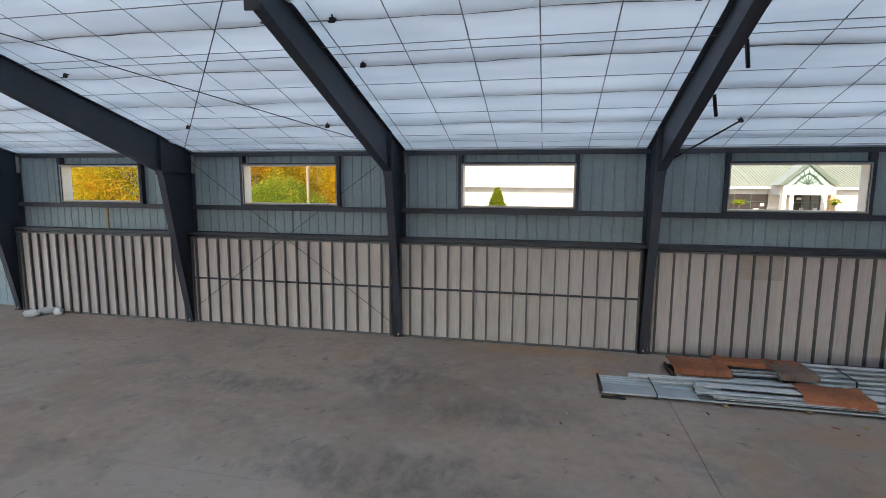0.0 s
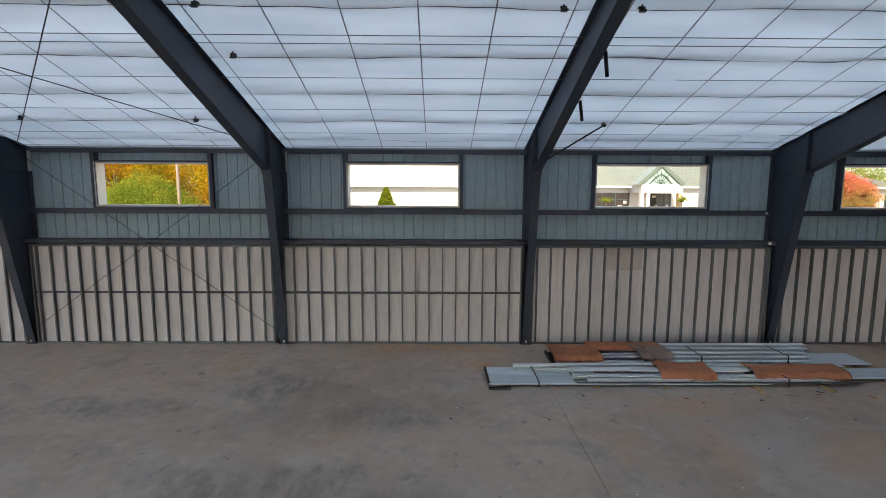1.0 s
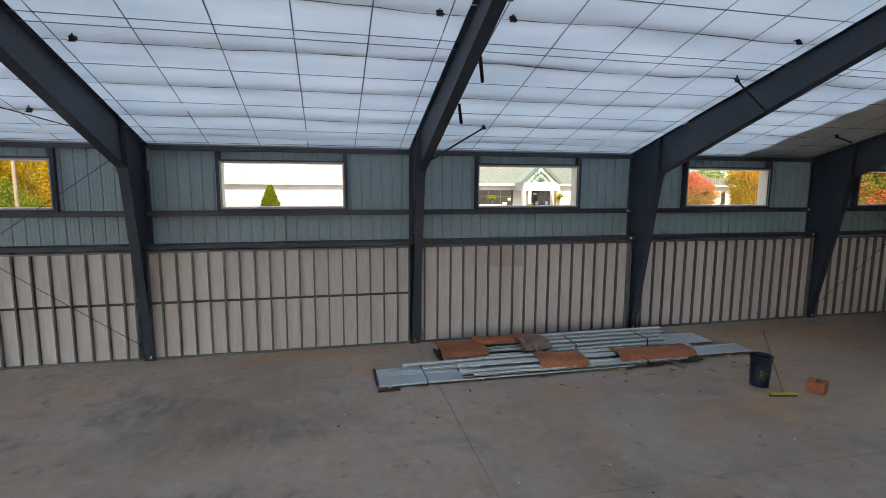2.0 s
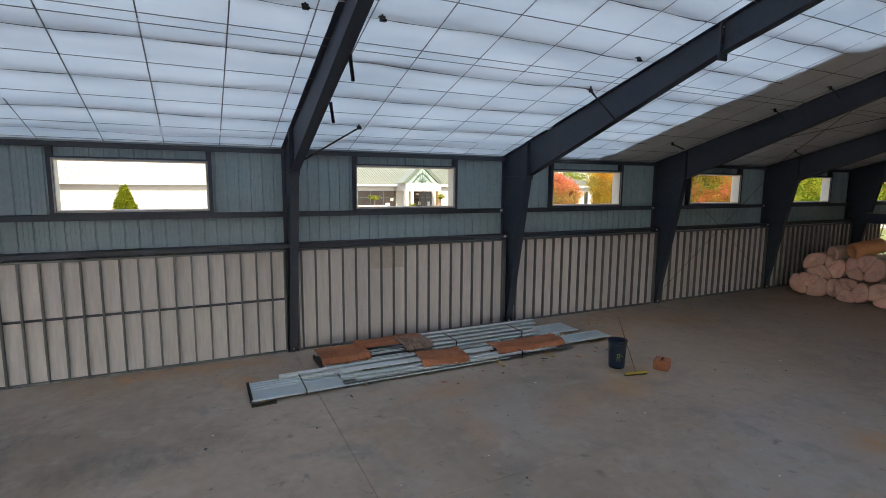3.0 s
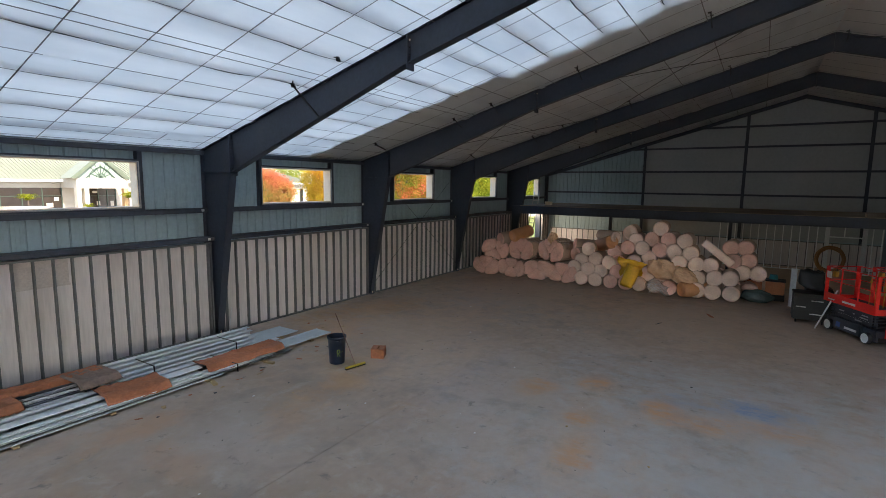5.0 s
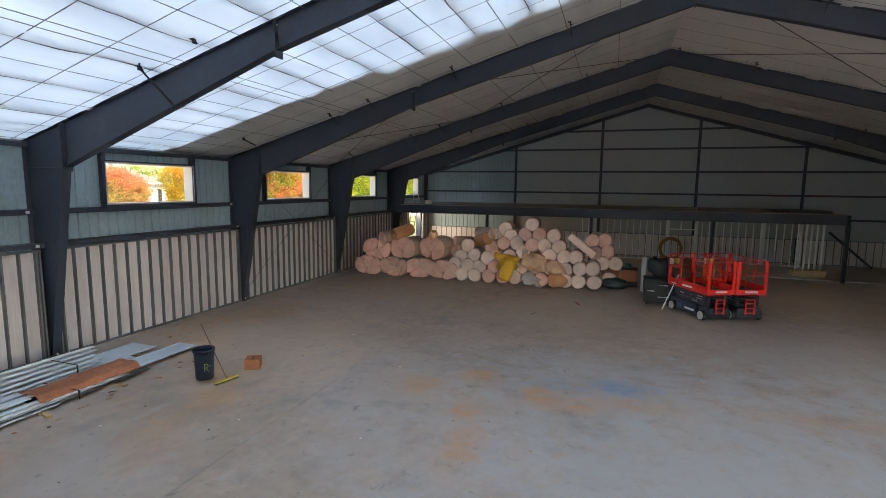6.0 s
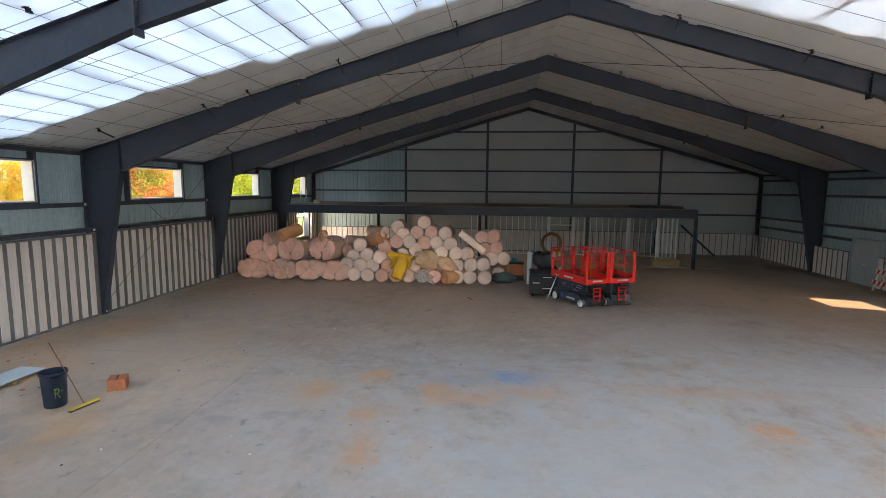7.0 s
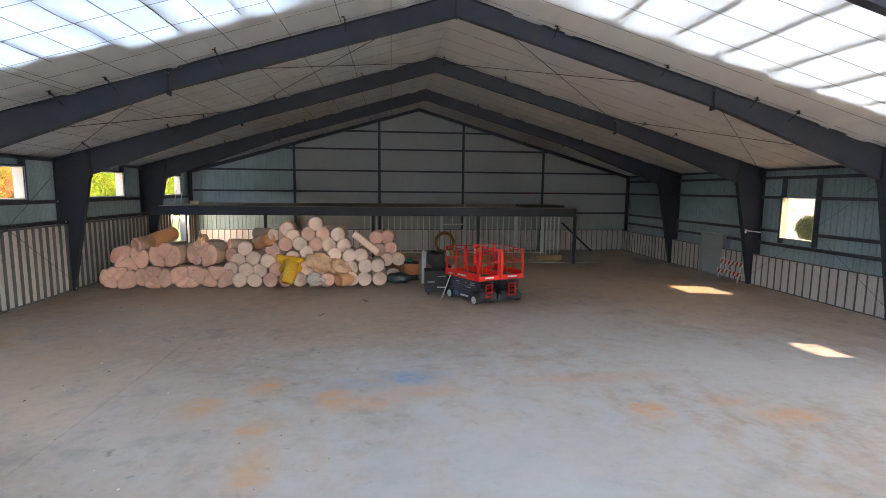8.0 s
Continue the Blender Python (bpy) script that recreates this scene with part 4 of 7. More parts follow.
# lumber pile under the mezzanine end
lum = empty("lumber_pile", "small pile of yellow sawn boards on the slab", "lumber", at=(37.0, -23.6, 0))
for r in range(4):
    for c in range(4):
        bm = bmesh.new()
        j = random.uniform(-0.06, 0.06)
        box(bm, -0.35 + c * 0.15, -0.215 + c * 0.15, -0.75 + j, 0.75 + j, 0.09 * r, 0.09 * r + 0.08)
        part("board", bm, TIMBER, lum)

bm = bmesh.new()
for k in range(5):
    box(bm, 35.7 + 0.05 * k, 38.2 - 0.04 * k, -24.1 + 0.06 * (k % 2), -21.6, 3.424 + 0.026 * k, 3.446 + 0.026 * k)
thing("sheet_stack", bm, DARK, "low stack of dark sheets lying on the mezzanine deck", "sheet stack")
PRIMER = mat("red_primer", (0.12, 0.035, 0.035), 0.7, vary=0.3)
for p, q in ((-23.9, -22.6), (-26.1, -24.85)):
    bm = bmesh.new()
    box(bm, X1 - 0.213, X1 - 0.2085, p, q, 4.20, 4.30)
    part("primer_mark", bm, PRIMER, wall_east, "dull red primer on the girt")
bm = bmesh.new()
line = [Vector(p) for p in ((28.18, -29.75, 5.32), (28.20, -29.88, 4.85), (28.24, -30.12, 3.9), (28.26, -30.42, 2.6), (28.27, -30.68, 1.5))]
for p, q in zip(line, line[1:]):
    tube(bm, p, q, 0.022, 6)
thing("hanging_cable", bm, DARK, "black cable hanging down along a steel column", "cable", smooth=True)
bm = bmesh.new()
box(bm, 27.35, 28.30, -30.58, -30.54, 2.60, 2.65)
box(bm, 28.26, 28.30, -30.58, -30.50, 2.50, 2.70)
thing("steel_bracket", bm, GALV, "pale steel bar fixed across the column", "bracket")
bm = bmesh.new()
tube(bm, (14.44, -0.02, 0.0), (14.60, 0.06, 0.78), 0.014, 6)
thing("thin_pipe", bm, GALV, "short pale pipe leaning by the column foot", "pipe")
for i in (2, 3, 4):
    for z in (3.80, 2.95):
        bm = bmesh.new()
        y = 0.38 if z > 3 else 0.12
        box(bm, i * B - 0.24, i * B - 0.15, y - 0.004, y, z - 0.03, z + 0.04)
        part("girt_tag", bm, RIM_WHITE, wall_north, "small white tag at the end of a girt")

# ladder at the open doorway
lad = empty("ladder", "aluminium ladder leaning up past the mezzanine deck", "ladder", at=(37.0, -0.26, 0))
ALU = mat("aluminium", (0.55, 0.55, 0.54), 0.45, 0.3, vary=0.1)
foot, head = Vector((0, 0, 0)), Vector((1.72, 0, 4.25))
for sy in (-0.19, 0.19):
    bm = bmesh.new()
    tube(bm, foot + Vector((0, sy, 0.02)), head + Vector((0, sy, 0)), 0.034, 4)
    part("rail", bm, ALU, lad)
for k in range(1, 14):
    bm = bmesh.new()
    c = foot.lerp(head, k / 14)
    tube(bm, c + Vector((0, -0.19, 0)), c + Vector((0, 0.19, 0)), 0.02, 6)
    part("rung", bm, ALU, lad)
bm = bmesh.new()
tube(bm, (37.2, -1.7, MZ), (37.2, -1.7, MZ + 0.22), 0.24, 16, 0.26)
thing("bucket_lid", bm, CREAM, "low white tub standing on the mezzanine deck", "tub")


# ---- insulation rolls ----
def roll_material(name, colour, side):
    m = mat(name, colour, 0.55, vary=0.14, scale=5, per_object=0.12, bump=0.22, bump_scale=9, stain=side, stain_scale=2.5, stain_amount=0.5)
    b = m.node_tree.nodes["Principled BSDF"]
    b.inputs["Coat Weight"].default_value = 0.25
    b.inputs["Coat Roughness"].default_value = 0.25
    return m


PINK = roll_material("pink_roll", (0.88, 0.51, 0.40), (0.89, 0.62, 0.52))
PALE = roll_material("pale_roll", (0.90, 0.66, 0.545), (0.83, 0.54, 0.42))
TAN = roll_material("tan_roll", (0.66, 0.31, 0.14), (0.52, 0.21, 0.08))
SIDE = roll_material("roll_facing", (0.56, 0.37, 0.27), (0.46, 0.28, 0.19))


def roll_mesh(name, r, L, material, squash=1.0, seed=0):
    """A lumpy roll along +x with a wound, slightly dished end."""
    bm = bmesh.new()
    n = 22
    rings = [(0.030, 0.05), (0.028, 0.28), (0.018, 0.33), (0.020, 0.52), (0.008, 0.56), (0.010, 0.76), (0.0, 0.82), (0.018, 0.94), (0.07, 1.0), (0.35, 1.02), (0.65, 0.99), (0.93, 1.0), (1.0, 0.9), (0.98, 0.4)]
    prev = None
    first = None
    for a, f in rings:
        ring = []
        for i in range(n):
            t = 2 * math.pi * i / n
            w = 1 + 0.07 * noise.noise((math.cos(t) * 1.4 + seed, math.sin(t) * 1.4, a * 1.5)) + 0.03 * noise.noise((math.cos(t) * 4, math.sin(t) * 4 + seed, a * 4))
            spiral = 0.012 * math.sin(t) * (f < 0.9)
            ring.append(bm.verts.new((a * L + spiral, math.cos(t) * r * f * w, math.sin(t) * r * f * w * squash)))
        if prev:
            for i in range(n):
                bm.faces.new((prev[i], prev[(i + 1) % n], ring[(i + 1) % n], ring[i]))
        else:
            first = ring
        prev = ring
    bm.faces.new(first)
    bm.faces.new(prev[::-1])
    me = finish(name, bm, material, True)
    me.materials.append(TAN if material is TAN else SIDE)
    for p in me.polygons:
        c = p.center
        if math.hypot(c.y, c.z) > r * 0.93 and c.x > L * 0.05:
            p.material_index = 1
    return me


def wrap_material():
    m = bpy.data.materials.new("clear_wrap_film")
    m.use_nodes = True
    n, l = m.node_tree.nodes, m.node_tree.links
    n.remove(n["Principled BSDF"])
    t, g_, d = n.new("ShaderNodeBsdfTransparent"), n.new("ShaderNodeBsdfGlossy"), n.new("ShaderNodeBsdfDiffuse")
    d.inputs["Color"].default_value = (0.86, 0.78, 0.74, 1)
    g_.inputs["Roughness"].default_value = 0.22
    a, b = n.new("ShaderNodeMixShader"), n.new("ShaderNodeMixShader")
    a.inputs[0].default_value, b.inputs[0].default_value = 0.5, 0.32
    geo, no, bp = n.new("ShaderNodeNewGeometry"), n.new("ShaderNodeTexNoise"), n.new("ShaderNodeBump")
    no.inputs["Scale"].default_value, no.inputs["Detail"].default_value = 7, 4
    l.new(geo.outputs["Position"], no.inputs["Vector"])
    l.new(no.outputs[0], bp.inputs["Height"])
    bp.inputs["Strength"].default_value, bp.inputs["Distance"].default_value = 0.8, 0.05
    l.new(bp.outputs[0], g_.inputs["Normal"])
    l.new(d.outputs[0], a.inputs[1])
    l.new(g_.outputs[0], a.inputs[2])
    l.new(t.outputs[0], b.inputs[1])
    l.new(a.outputs[0], b.inputs[2])
    l.new(b.outputs[0], n["Material Output"].inputs["Surface"])
    return m


WRAP = wrap_material()
R1 = 0.335
ROLL = {("pink", k): roll_mesh("roll", R1, 1.2, PINK, 0.98, k) for k in range(3)}
ROLL.update({("pale", k): roll_mesh("roll", R1, 1.2, PALE, 0.98, k + 5) for k in range(3)})
ROLL.update({("tan", k): roll_mesh("roll", R1, 1.2, TAN, 0.95, k + 9) for k in range(2)})


def one_roll(kind, x, y, z, yaw=0.0, tip=0.0, scale=1.0):
    k = random.randrange(2)
    words = {"pink": "pinkish-white roll of fibreglass insulation in clear wrap", "pale": "cream roll of fibreglass insulation on the pile",
             "tan": "tan paper-faced roll of insulation on the pile"}
    ob = tagged(new("insulation_roll", ROLL[(kind, k)]), words[kind], "insulation roll", "insulation rolls")
    ob.matrix_world = pose(x, y, z, random.uniform(-180, 180) if tip == 0 and scale == 1 else 0, tip, yaw) @ Matrix.Scale(scale, 4)
    return ob


def lobe_mesh(spots, i, r, L, material, seed):
    """One roll of a bundle, squeezed flat against its neighbours; spots are all the rolls' centres in the end view."""
    cy, cz = spots[i]
    n = 30
    reach = []
    for k in range(n):
        t = 2 * math.pi * k / n
        d = (math.cos(t), math.sin(t))
        best = 0.0
        while best < 1.6 and (abs(cy + best * d[0]) / 0.80) ** 2.6 + (abs(cz + best * d[1]) / r) ** 2.6 < 1:
            best += 0.01
        for j, (oy, oz) in enumerate(spots):
            if j != i:
                vy, vz = oy - cy, oz - cz
                c = (vy * d[0] + vz * d[1])
                if c > 1e-3:
                    best = min(best, 0.515 * (vy * vy + vz * vz) / c)
        reach.append(min(best, 0.64) * (1 + 0.04 * noise.noise((2.2 * d[0] + seed, 2.2 * d[1], seed))))
    for _ in range(2):
        reach = [0.5 * reach[k] + 0.25 * (reach[k - 1] + reach[(k + 1) % n]) for k in range(n)]
    bm = bmesh.new()
    prev = first = None
    for a, f in ((0.012, 0.06), (0.010, 0.30), (0.004, 0.34), (0.006, 0.58), (0.0, 0.63), (0.004, 0.82), (0.016, 0.95), (0.045, 0.995), (0.35, 1.0), (0.7, 0.985), (0.94, 0.98), (1.0, 0.85), (0.99, 0.3)):
        ring = []
        for k in range(n):
            t = 2 * math.pi * k / n
            w = 1 + 0.06 * noise.noise((math.cos(t) * 1.6 + seed, math.sin(t) * 1.6, a * 2)) + 0.03 * noise.noise((math.cos(t) * 5, math.sin(t) * 5 + seed, a * 6))
            q = reach[k] * f * w
            ring.append(bm.verts.new((a * L + (0.07 * noise.noise((math.cos(t) * f * 2, math.sin(t) * f * 2, seed)) + 0.035 * noise.noise((math.cos(t) * f * 6, math.sin(t) * f * 6, seed))) * (a < 0.3), cy + q * math.cos(t), cz + q * math.sin(t))))
        if prev:
            for k in range(n):
                bm.faces.new((prev[k], prev[(k + 1) % n], ring[(k + 1) % n], ring[k]))
        else:
            first = ring
        prev = ring
    bm.faces.new(first)
    bm.faces.new(prev[::-1])
    me = finish("roll", bm, material, True)
    me.materials.append(SIDE)
    for q in me.polygons:
        if q.center.x > L * 0.16:
            q.material_index = 1
    return me


SPOTS = {"pair": ((-0.40, 0.0), (0.40, 0.02)), "crown": ((-0.40, -0.08), (0.42, -0.10), (0.0, 0.22)), "base": ((-0.34, 0.16), (0.32, 0.18), (0.04, -0.24)),
         "four": ((-0.48, -0.02), (0.46, 0.0), (-0.02, 0.26), (0.02, -0.26))}


def bundle(x, y, z, yaw=0.0, roll=0.0, how="crown", tall=1.0):
    """Two to four rolls squeezed together in one wrap; z is the centre's height."""
    b = empty("insulation_bundle", "bundle of pink fibreglass rolls squeezed together in plastic wrap", "insulation bundle", "insulation bundles")
    b.matrix_world = pose(x, y, z, roll, 0, yaw) @ Matrix.Diagonal((1, 0.97, tall, 1))
    spots = [(oy + random.uniform(-0.05, 0.05), oz + random.uniform(-0.03, 0.03)) for oy, oz in SPOTS[how]]
    for i in range(len(spots)):
        ob = new("roll", lobe_mesh(spots, i, 0.47, 1.25, PINK, 3.7 * y + i))
        ob.parent = b
    bm = bmesh.new()
    k, prev = 26, None
    for a, f in ((0.06, 0.985), (0.5, 1.0), (1.0, 0.99), (1.24, 0.96)):
        ring = []
        for j in range(k):
            t = 2 * math.pi * j / k
            w = f * (1 + 0.03 * noise.noise((math.cos(t) * 2 + y, math.sin(t) * 2, a * 3 + z)))
            c, s_ = math.cos(t), math.sin(t)
            ring.append(bm.verts.new((a, 0.80 * w * math.copysign(abs(c) ** 0.77, c), 0.49 * w * math.copysign(abs(s_) ** 0.77, s_))))
        if prev:
            for j in range(k):
                bm.faces.new((prev[j], prev[(j + 1) % k], ring[(j + 1) % k], ring[j]))
        prev = ring
    part("wrap", bm, WRAP, b, "clear plastic wrap", smooth=True)
    return b


for x, y, z, yaw, how in ((28.60, -1.57, 0.47, 2, "crown"), (28.55, -3.03, 0.48, -3, "four"), (28.58, -4.44, 0.49, 2, "base"), (28.60, -5.70, 0.48, -2, "crown")):
    bundle(x, y, z, yaw, random.uniform(-5, 5), how)
for x, y, z, yaw, roll_, how in ((28.78, -1.98, 1.30, 6, 6, "base"), (28.80, -3.42, 1.44, -14, -3, "crown"), (28.82, -5.00, 1.50, -20, 4, "crown")):
    bundle(x, y, z, yaw, roll_, how, 1.15)
for x, y, z, how in ((30.1, -3.0, 1.25, "crown"), (30.1, -1.6, 0.46, "four"), (30.1, -4.6, 0.46, "crown"), (30.1, -4.6, 1.40, "base"), (30.0, -6.1, 0.46, "four")):
    bundle(x, y, z, 0, 0, how)
bundle(30.0, -4.1, 1.05, 0, 0, "crown")
one_roll("tan", 28.70, -3.00, 2.08, -30, -14, 0.98)
one_roll("pink", 28.80, -2.25, 1.88, -32, -8, 0.95)
one_roll("pink", 29.3, -6.05, 1.86, -62, 4, 0.85)
one_roll("pink", 28.9, -6.22, 1.40, -30, 0, 1.0)
one_roll("pink", 29.2, -6.6, 0.90, -10)
ROW = ((("pale", -6.91, 1.74), ("pale", -6.62, 1.20), ("pale", -7.27, 1.28), ("pale", -7.92, 1.17), ("pale", -6.98, 0.80), ("pale", -7.55, 0.76),
        ("pale", -6.70, 0.34), ("pale", -7.33, 0.33), ("pale", -6.32, 0.84)),
       (("pale", -8.72, 2.60), ("pale", -8.99, 2.28), ("pink", -8.67, 1.92), ("pale", -9.31, 1.95), ("pink", -9.66, 2.36), ("pale", -9.99, 2.84), ("pink", -10.33, 2.38), ("pale", -11.0, 2.36)),
       (("pink", -10.04, 1.92), ("pale", -10.60, 1.90), ("pale", -11.27, 1.86), ("pale", -9.61, 1.55), ("pale", -10.86, 1.46), ("pale", -11.53, 1.42), ("pink", -8.09, 1.68),
        ("pale", -9.0, 1.30), ("pink", -8.30, 1.25)),
       (("pale", -9.31, 0.36), ("pale", -9.99, 0.36), ("pink", -8.05, 0.33), ("pink", -8.30, 0.78), ("pink", -10.55, 0.34), ("pink", -8.75, 0.36), ("pale", -9.62, 0.85), ("pale", -10.3, 0.88), ("pale", -10.95, 0.86),
        ("pale", -11.60, 0.85)),
       (("pale", -12.22, 0.34), ("pale", -12.90, 0.36), ("pale", -11.62, 0.36), ("pale", -12.25, 0.92), ("pale", -12.82, 0.96), ("pale", -12.05, 1.42)),
       (("pink", -12.71, 2.10), ("pink", -13.25, 2.14), ("pink", -13.40, 1.62), ("pale", -13.21, 1.10), ("pale", -13.78, 1.12), ("pale", -13.55, 0.40), ("pink", -12.85, 1.55)))
for rows_ in ROW:
    for kind, y, z in rows_:
        one_roll(kind, 28.50 + 0.22 * max(0, z - 0.35) + (0.9 if rows_ is ROW[5] else 0.0) + random.uniform(-0.06, 0.06), y, z, random.uniform(-7, 7), 0, 1.0)
one_roll("tan", 28.75, -8.0, 2.16, 42, 14, 1.0)
one_roll("pale", 28.95, -8.15, 2.36, 62, 0, 0.85)
one_roll("tan", 28.32, -11.05, 0.36, -48, 0, 1.02)
for y, z in ((-7.4, 0.33), (-8.1, 0.33), (-9.0, 0.33), (-9.7, 0.33), (-10.4, 0.33), (-11.1, 0.33), (-8.0, 0.9), (-9.2, 0.9), (-9.9, 0.9), (-10.6, 0.9), (-9.5, 1.5), (-8.5, 2.3), (-10.1, 1.5), (-12.3, 0.9), (-12.9, 0.4)):
    one_roll("pale", 29.95, y, z, random.uniform(-8, 8))


def drape(name, material, label, x, y0, y1, prof, seed, thick=0.05):
    """A heavy loose sheet hanging down over the front of the pile; prof(u, v) gives its offset and height."""
    nu, nv = 26, 26
    bm = bmesh.new()
    grid = []
    for i in range(nu):
        row = []
        for j in range(nv):
            u, v = i / (nu - 1), j / (nv - 1)
            dx, dy, z = prof(u, v)
            w = 0.07 * noise.noise((u * 4, v * 4, seed)) + 0.03 * noise.noise((u * 11, v * 9, seed + 3))
            row.append(bm.verts.new((x + dx + w, y0 + (y1 - y0) * u + dy + 0.4 * w, max(0.03, z + 0.5 * w))))
        grid.append(row)
    for i in range(nu - 1):
        for j in range(nv - 1):
            bm.faces.new((grid[i][j], grid[i + 1][j], grid[i + 1][j + 1], grid[i][j + 1]))
    ob = thing(name, bm, material, label, "insulation sheet", smooth=True)
    mod = ob.modifiers.new("thick", "SOLIDIFY")
    mod.thickness = thick
    return ob


YELLOW = mat("yellow_sheet", (0.86, 0.46, 0.02), 0.45, vary=0.2, scale=4, bump=0.35, bump_scale=8)
drape("yellow_sheet", YELLOW, "crumpled bright yellow plastic sheet draped over the rolls", 28.24, -8.98, -8.98,
      lambda u, v: (0.30 * (1 - v) ** 2 - 0.07 * math.sin(9 * u + 6 * v), (0.5 - u) * (1.15 - 0.25 * v) + 0.07 * math.sin(7 * v + 5 * u),
                    1.52 - 0.22 * u - (0.42 + 0.30 * math.exp(-((u - 0.12) / 0.20) ** 2) + 0.28 * math.exp(-((u - 0.62) / 0.25) ** 2) + 0.05 * math.sin(15 * u)) * v), 1, 0.03)
bm = bmesh.new()
a, c, r_ = Vector((27.90, -8.88, 0.30)), Vector((28.20, -9.12, 1.22)), 0.28
for rr in (1.0, 0.8):
    for k in range(8):
        f0, f1 = k / 8, (k + 1) / 8
        tube(bm, a.lerp(c, f0), a.lerp(c, f1), r_ * rr * (1 + 0.12 * math.sin(5 * f0)), 24, r_ * rr * (1 + 0.12 * math.sin(5 * f1)), cap=False)
bmesh.ops.remove_doubles(bm, verts=bm.verts, dist=0.004)
for v in bm.verts:
    v.co += Vector((0.5, 1, 0.3)) * (0.10 * noise.noise(v.co * 3.2) + 0.03 * noise.noise(v.co * 9))
ob = thing("yellow_roll", bm, YELLOW, "rolled-up end of yellow plastic sheet", "plastic roll", smooth=True)
mod = ob.modifiers.new("thick", "SOLIDIFY")
mod.thickness = 0.01
TANB = roll_material("tan_blanket", (0.86, 0.52, 0.31), (0.70, 0.33, 0.13))


def folded_blanket(x, y, z, sx, sy, sz, tilt, seed):
    """A loose blanket thrown over the rolls: a lump with creases that run down from its crest."""
    bm = bmesh.new()
    bmesh.ops.create_uvsphere(bm, u_segments=80, v_segments=56, radius=1.0)
    for v in bm.verts:
        q = v.co + Vector((seed, 0, 0))
        crease = 1 - abs(noise.noise(Vector((q.x * 1.2, q.y * 2.6, q.z * 0.9)))) * 2
        w = 1 + 0.20 * noise.noise(q * 1.5) + 0.16 * max(0, crease) ** 2 - 0.10 + 0.05 * noise.noise(q * 6)
        s_ = 1 - 0.12 * abs(v.co.y) ** 3
        v.co = Vector((v.co.x * sx * w, v.co.y * sy * w, v.co.z * sz * w * s_))
    ob = thing("folded_blanket", bm, TANB, "loose folded tan fibreglass blanket heaped over the rolls", "insulation sheet", "folded blankets", smooth=True)
    ob.matrix_world = pose(x, y, z, tilt, 0, 0)


folded_blanket(29.0, -5.05, 2.10, 0.34, 0.22, 0.30, 10, 9.0)
folded_blanket(28.60, -10.25, 1.12, 0.42, 0.66, 0.46, 8, 1.0)
folded_blanket(28.62, -11.05, 0.92, 0.36, 0.62, 0.34, 22, 5.0)
drape("plastic_wrap", WRAP, "torn clear plastic wrap at the foot of the pile", 28.36, -9.7, -10.6,
      lambda u, v: (0.02 - 0.25 * v * v, 0.1 * math.sin(6 * v), 0.55 + 0.15 * math.sin(5 * u) - (0.5 + 0.1 * math.sin(7 * u)) * v), 8, 0.006)
bm = bmesh.new()
box(bm, -0.10, 0.10, -0.72, 0.72, -0.16, 0.16)
bmesh.ops.bevel(bm, geom=bm.edges[:], offset=0.07, segments=3, profile=0.5, affect="EDGES")
ob = thing("insulation_batt", bm, PALE, "cream insulation batt lying aslant on the pile", "insulation batt", smooth=True)
ob.matrix_world = pose(28.75, -12.30, 1.98, 38, 0, 6)

# small goods beside the pile
ORANGE = mat("orange_tub", (0.55, 0.19, 0.07), 0.5, vary=0.15)
for y, h in ((-13.62, 0.55), (-14.42, 0.55)):
    tub = empty("storage_crate", "brown-orange crate with a dark lid beside the rolls", "crate", "crates", at=(30.4, y, 0))
    bm = bmesh.new()
    box(bm, -0.3, 0.3, -0.34, 0.34, 0.25, 0.25 + h)
    bmesh.ops.bevel(bm, geom=bm.edges[:], offset=0.03, segments=2, affect="EDGES")
    part("body", bm, ORANGE, tub)
    bm = bmesh.new()
    box(bm, -0.33, 0.33, -0.36, 0.36, 0.0, 0.25)
    part("base", bm, DARK, tub)
    bm = bmesh.new()
    box(bm, -0.32, 0.32, -0.36, 0.36, 0.25 + h, 0.31 + h)
    part("lid", bm, DARK, tub)
bm = bmesh.new()
bmesh.ops.create_uvsphere(bm, u_segments=28, v_segments=18, radius=1.0)
for v in bm.verts:
    w = 1 + 0.25 * noise.noise(v.co * 2.2)
    v.co = Vector((v.co.x * 0.32 * w, v.co.y * 0.62 * w, max(-0.24, v.co.z * 0.27 * w)))
ob = thing("plastic_bag", bm, mat("green_bag", (0.09, 0.13, 0.12), 0.08, vary=0.3, bump=0.5, bump_scale=9), "shiny dark green plastic bag lying on the slab", "bag", smooth=True)
ob.location = (29.4, -13.75, 0.24)
bm = bmesh.new()
tube(bm, (30.5, -14.35, 0.86), (30.5, -14.35, 1.05), 0.17, 16, 0.14)
thing("teal_can", bm, mat("teal_paint", (0.03, 0.22, 0.24), 0.4), "teal paint can on a crate", "can")
bm = bmesh.new()
box(bm, -0.1, 0.1, -0.003, 0.003, 0, 1.55)
box(bm, -0.1, -0.094, 0.003, 0.05, 0, 1.55)
box(bm, 0.094, 0.1, 0.003, 0.05, 0, 1.55)
ob = thing("metal_post", bm, GALV, "upright galvanised channel standing on the slab", "post")
ob.matrix_world = pose(29.2, -14.98, 0, 0, 0, 80)

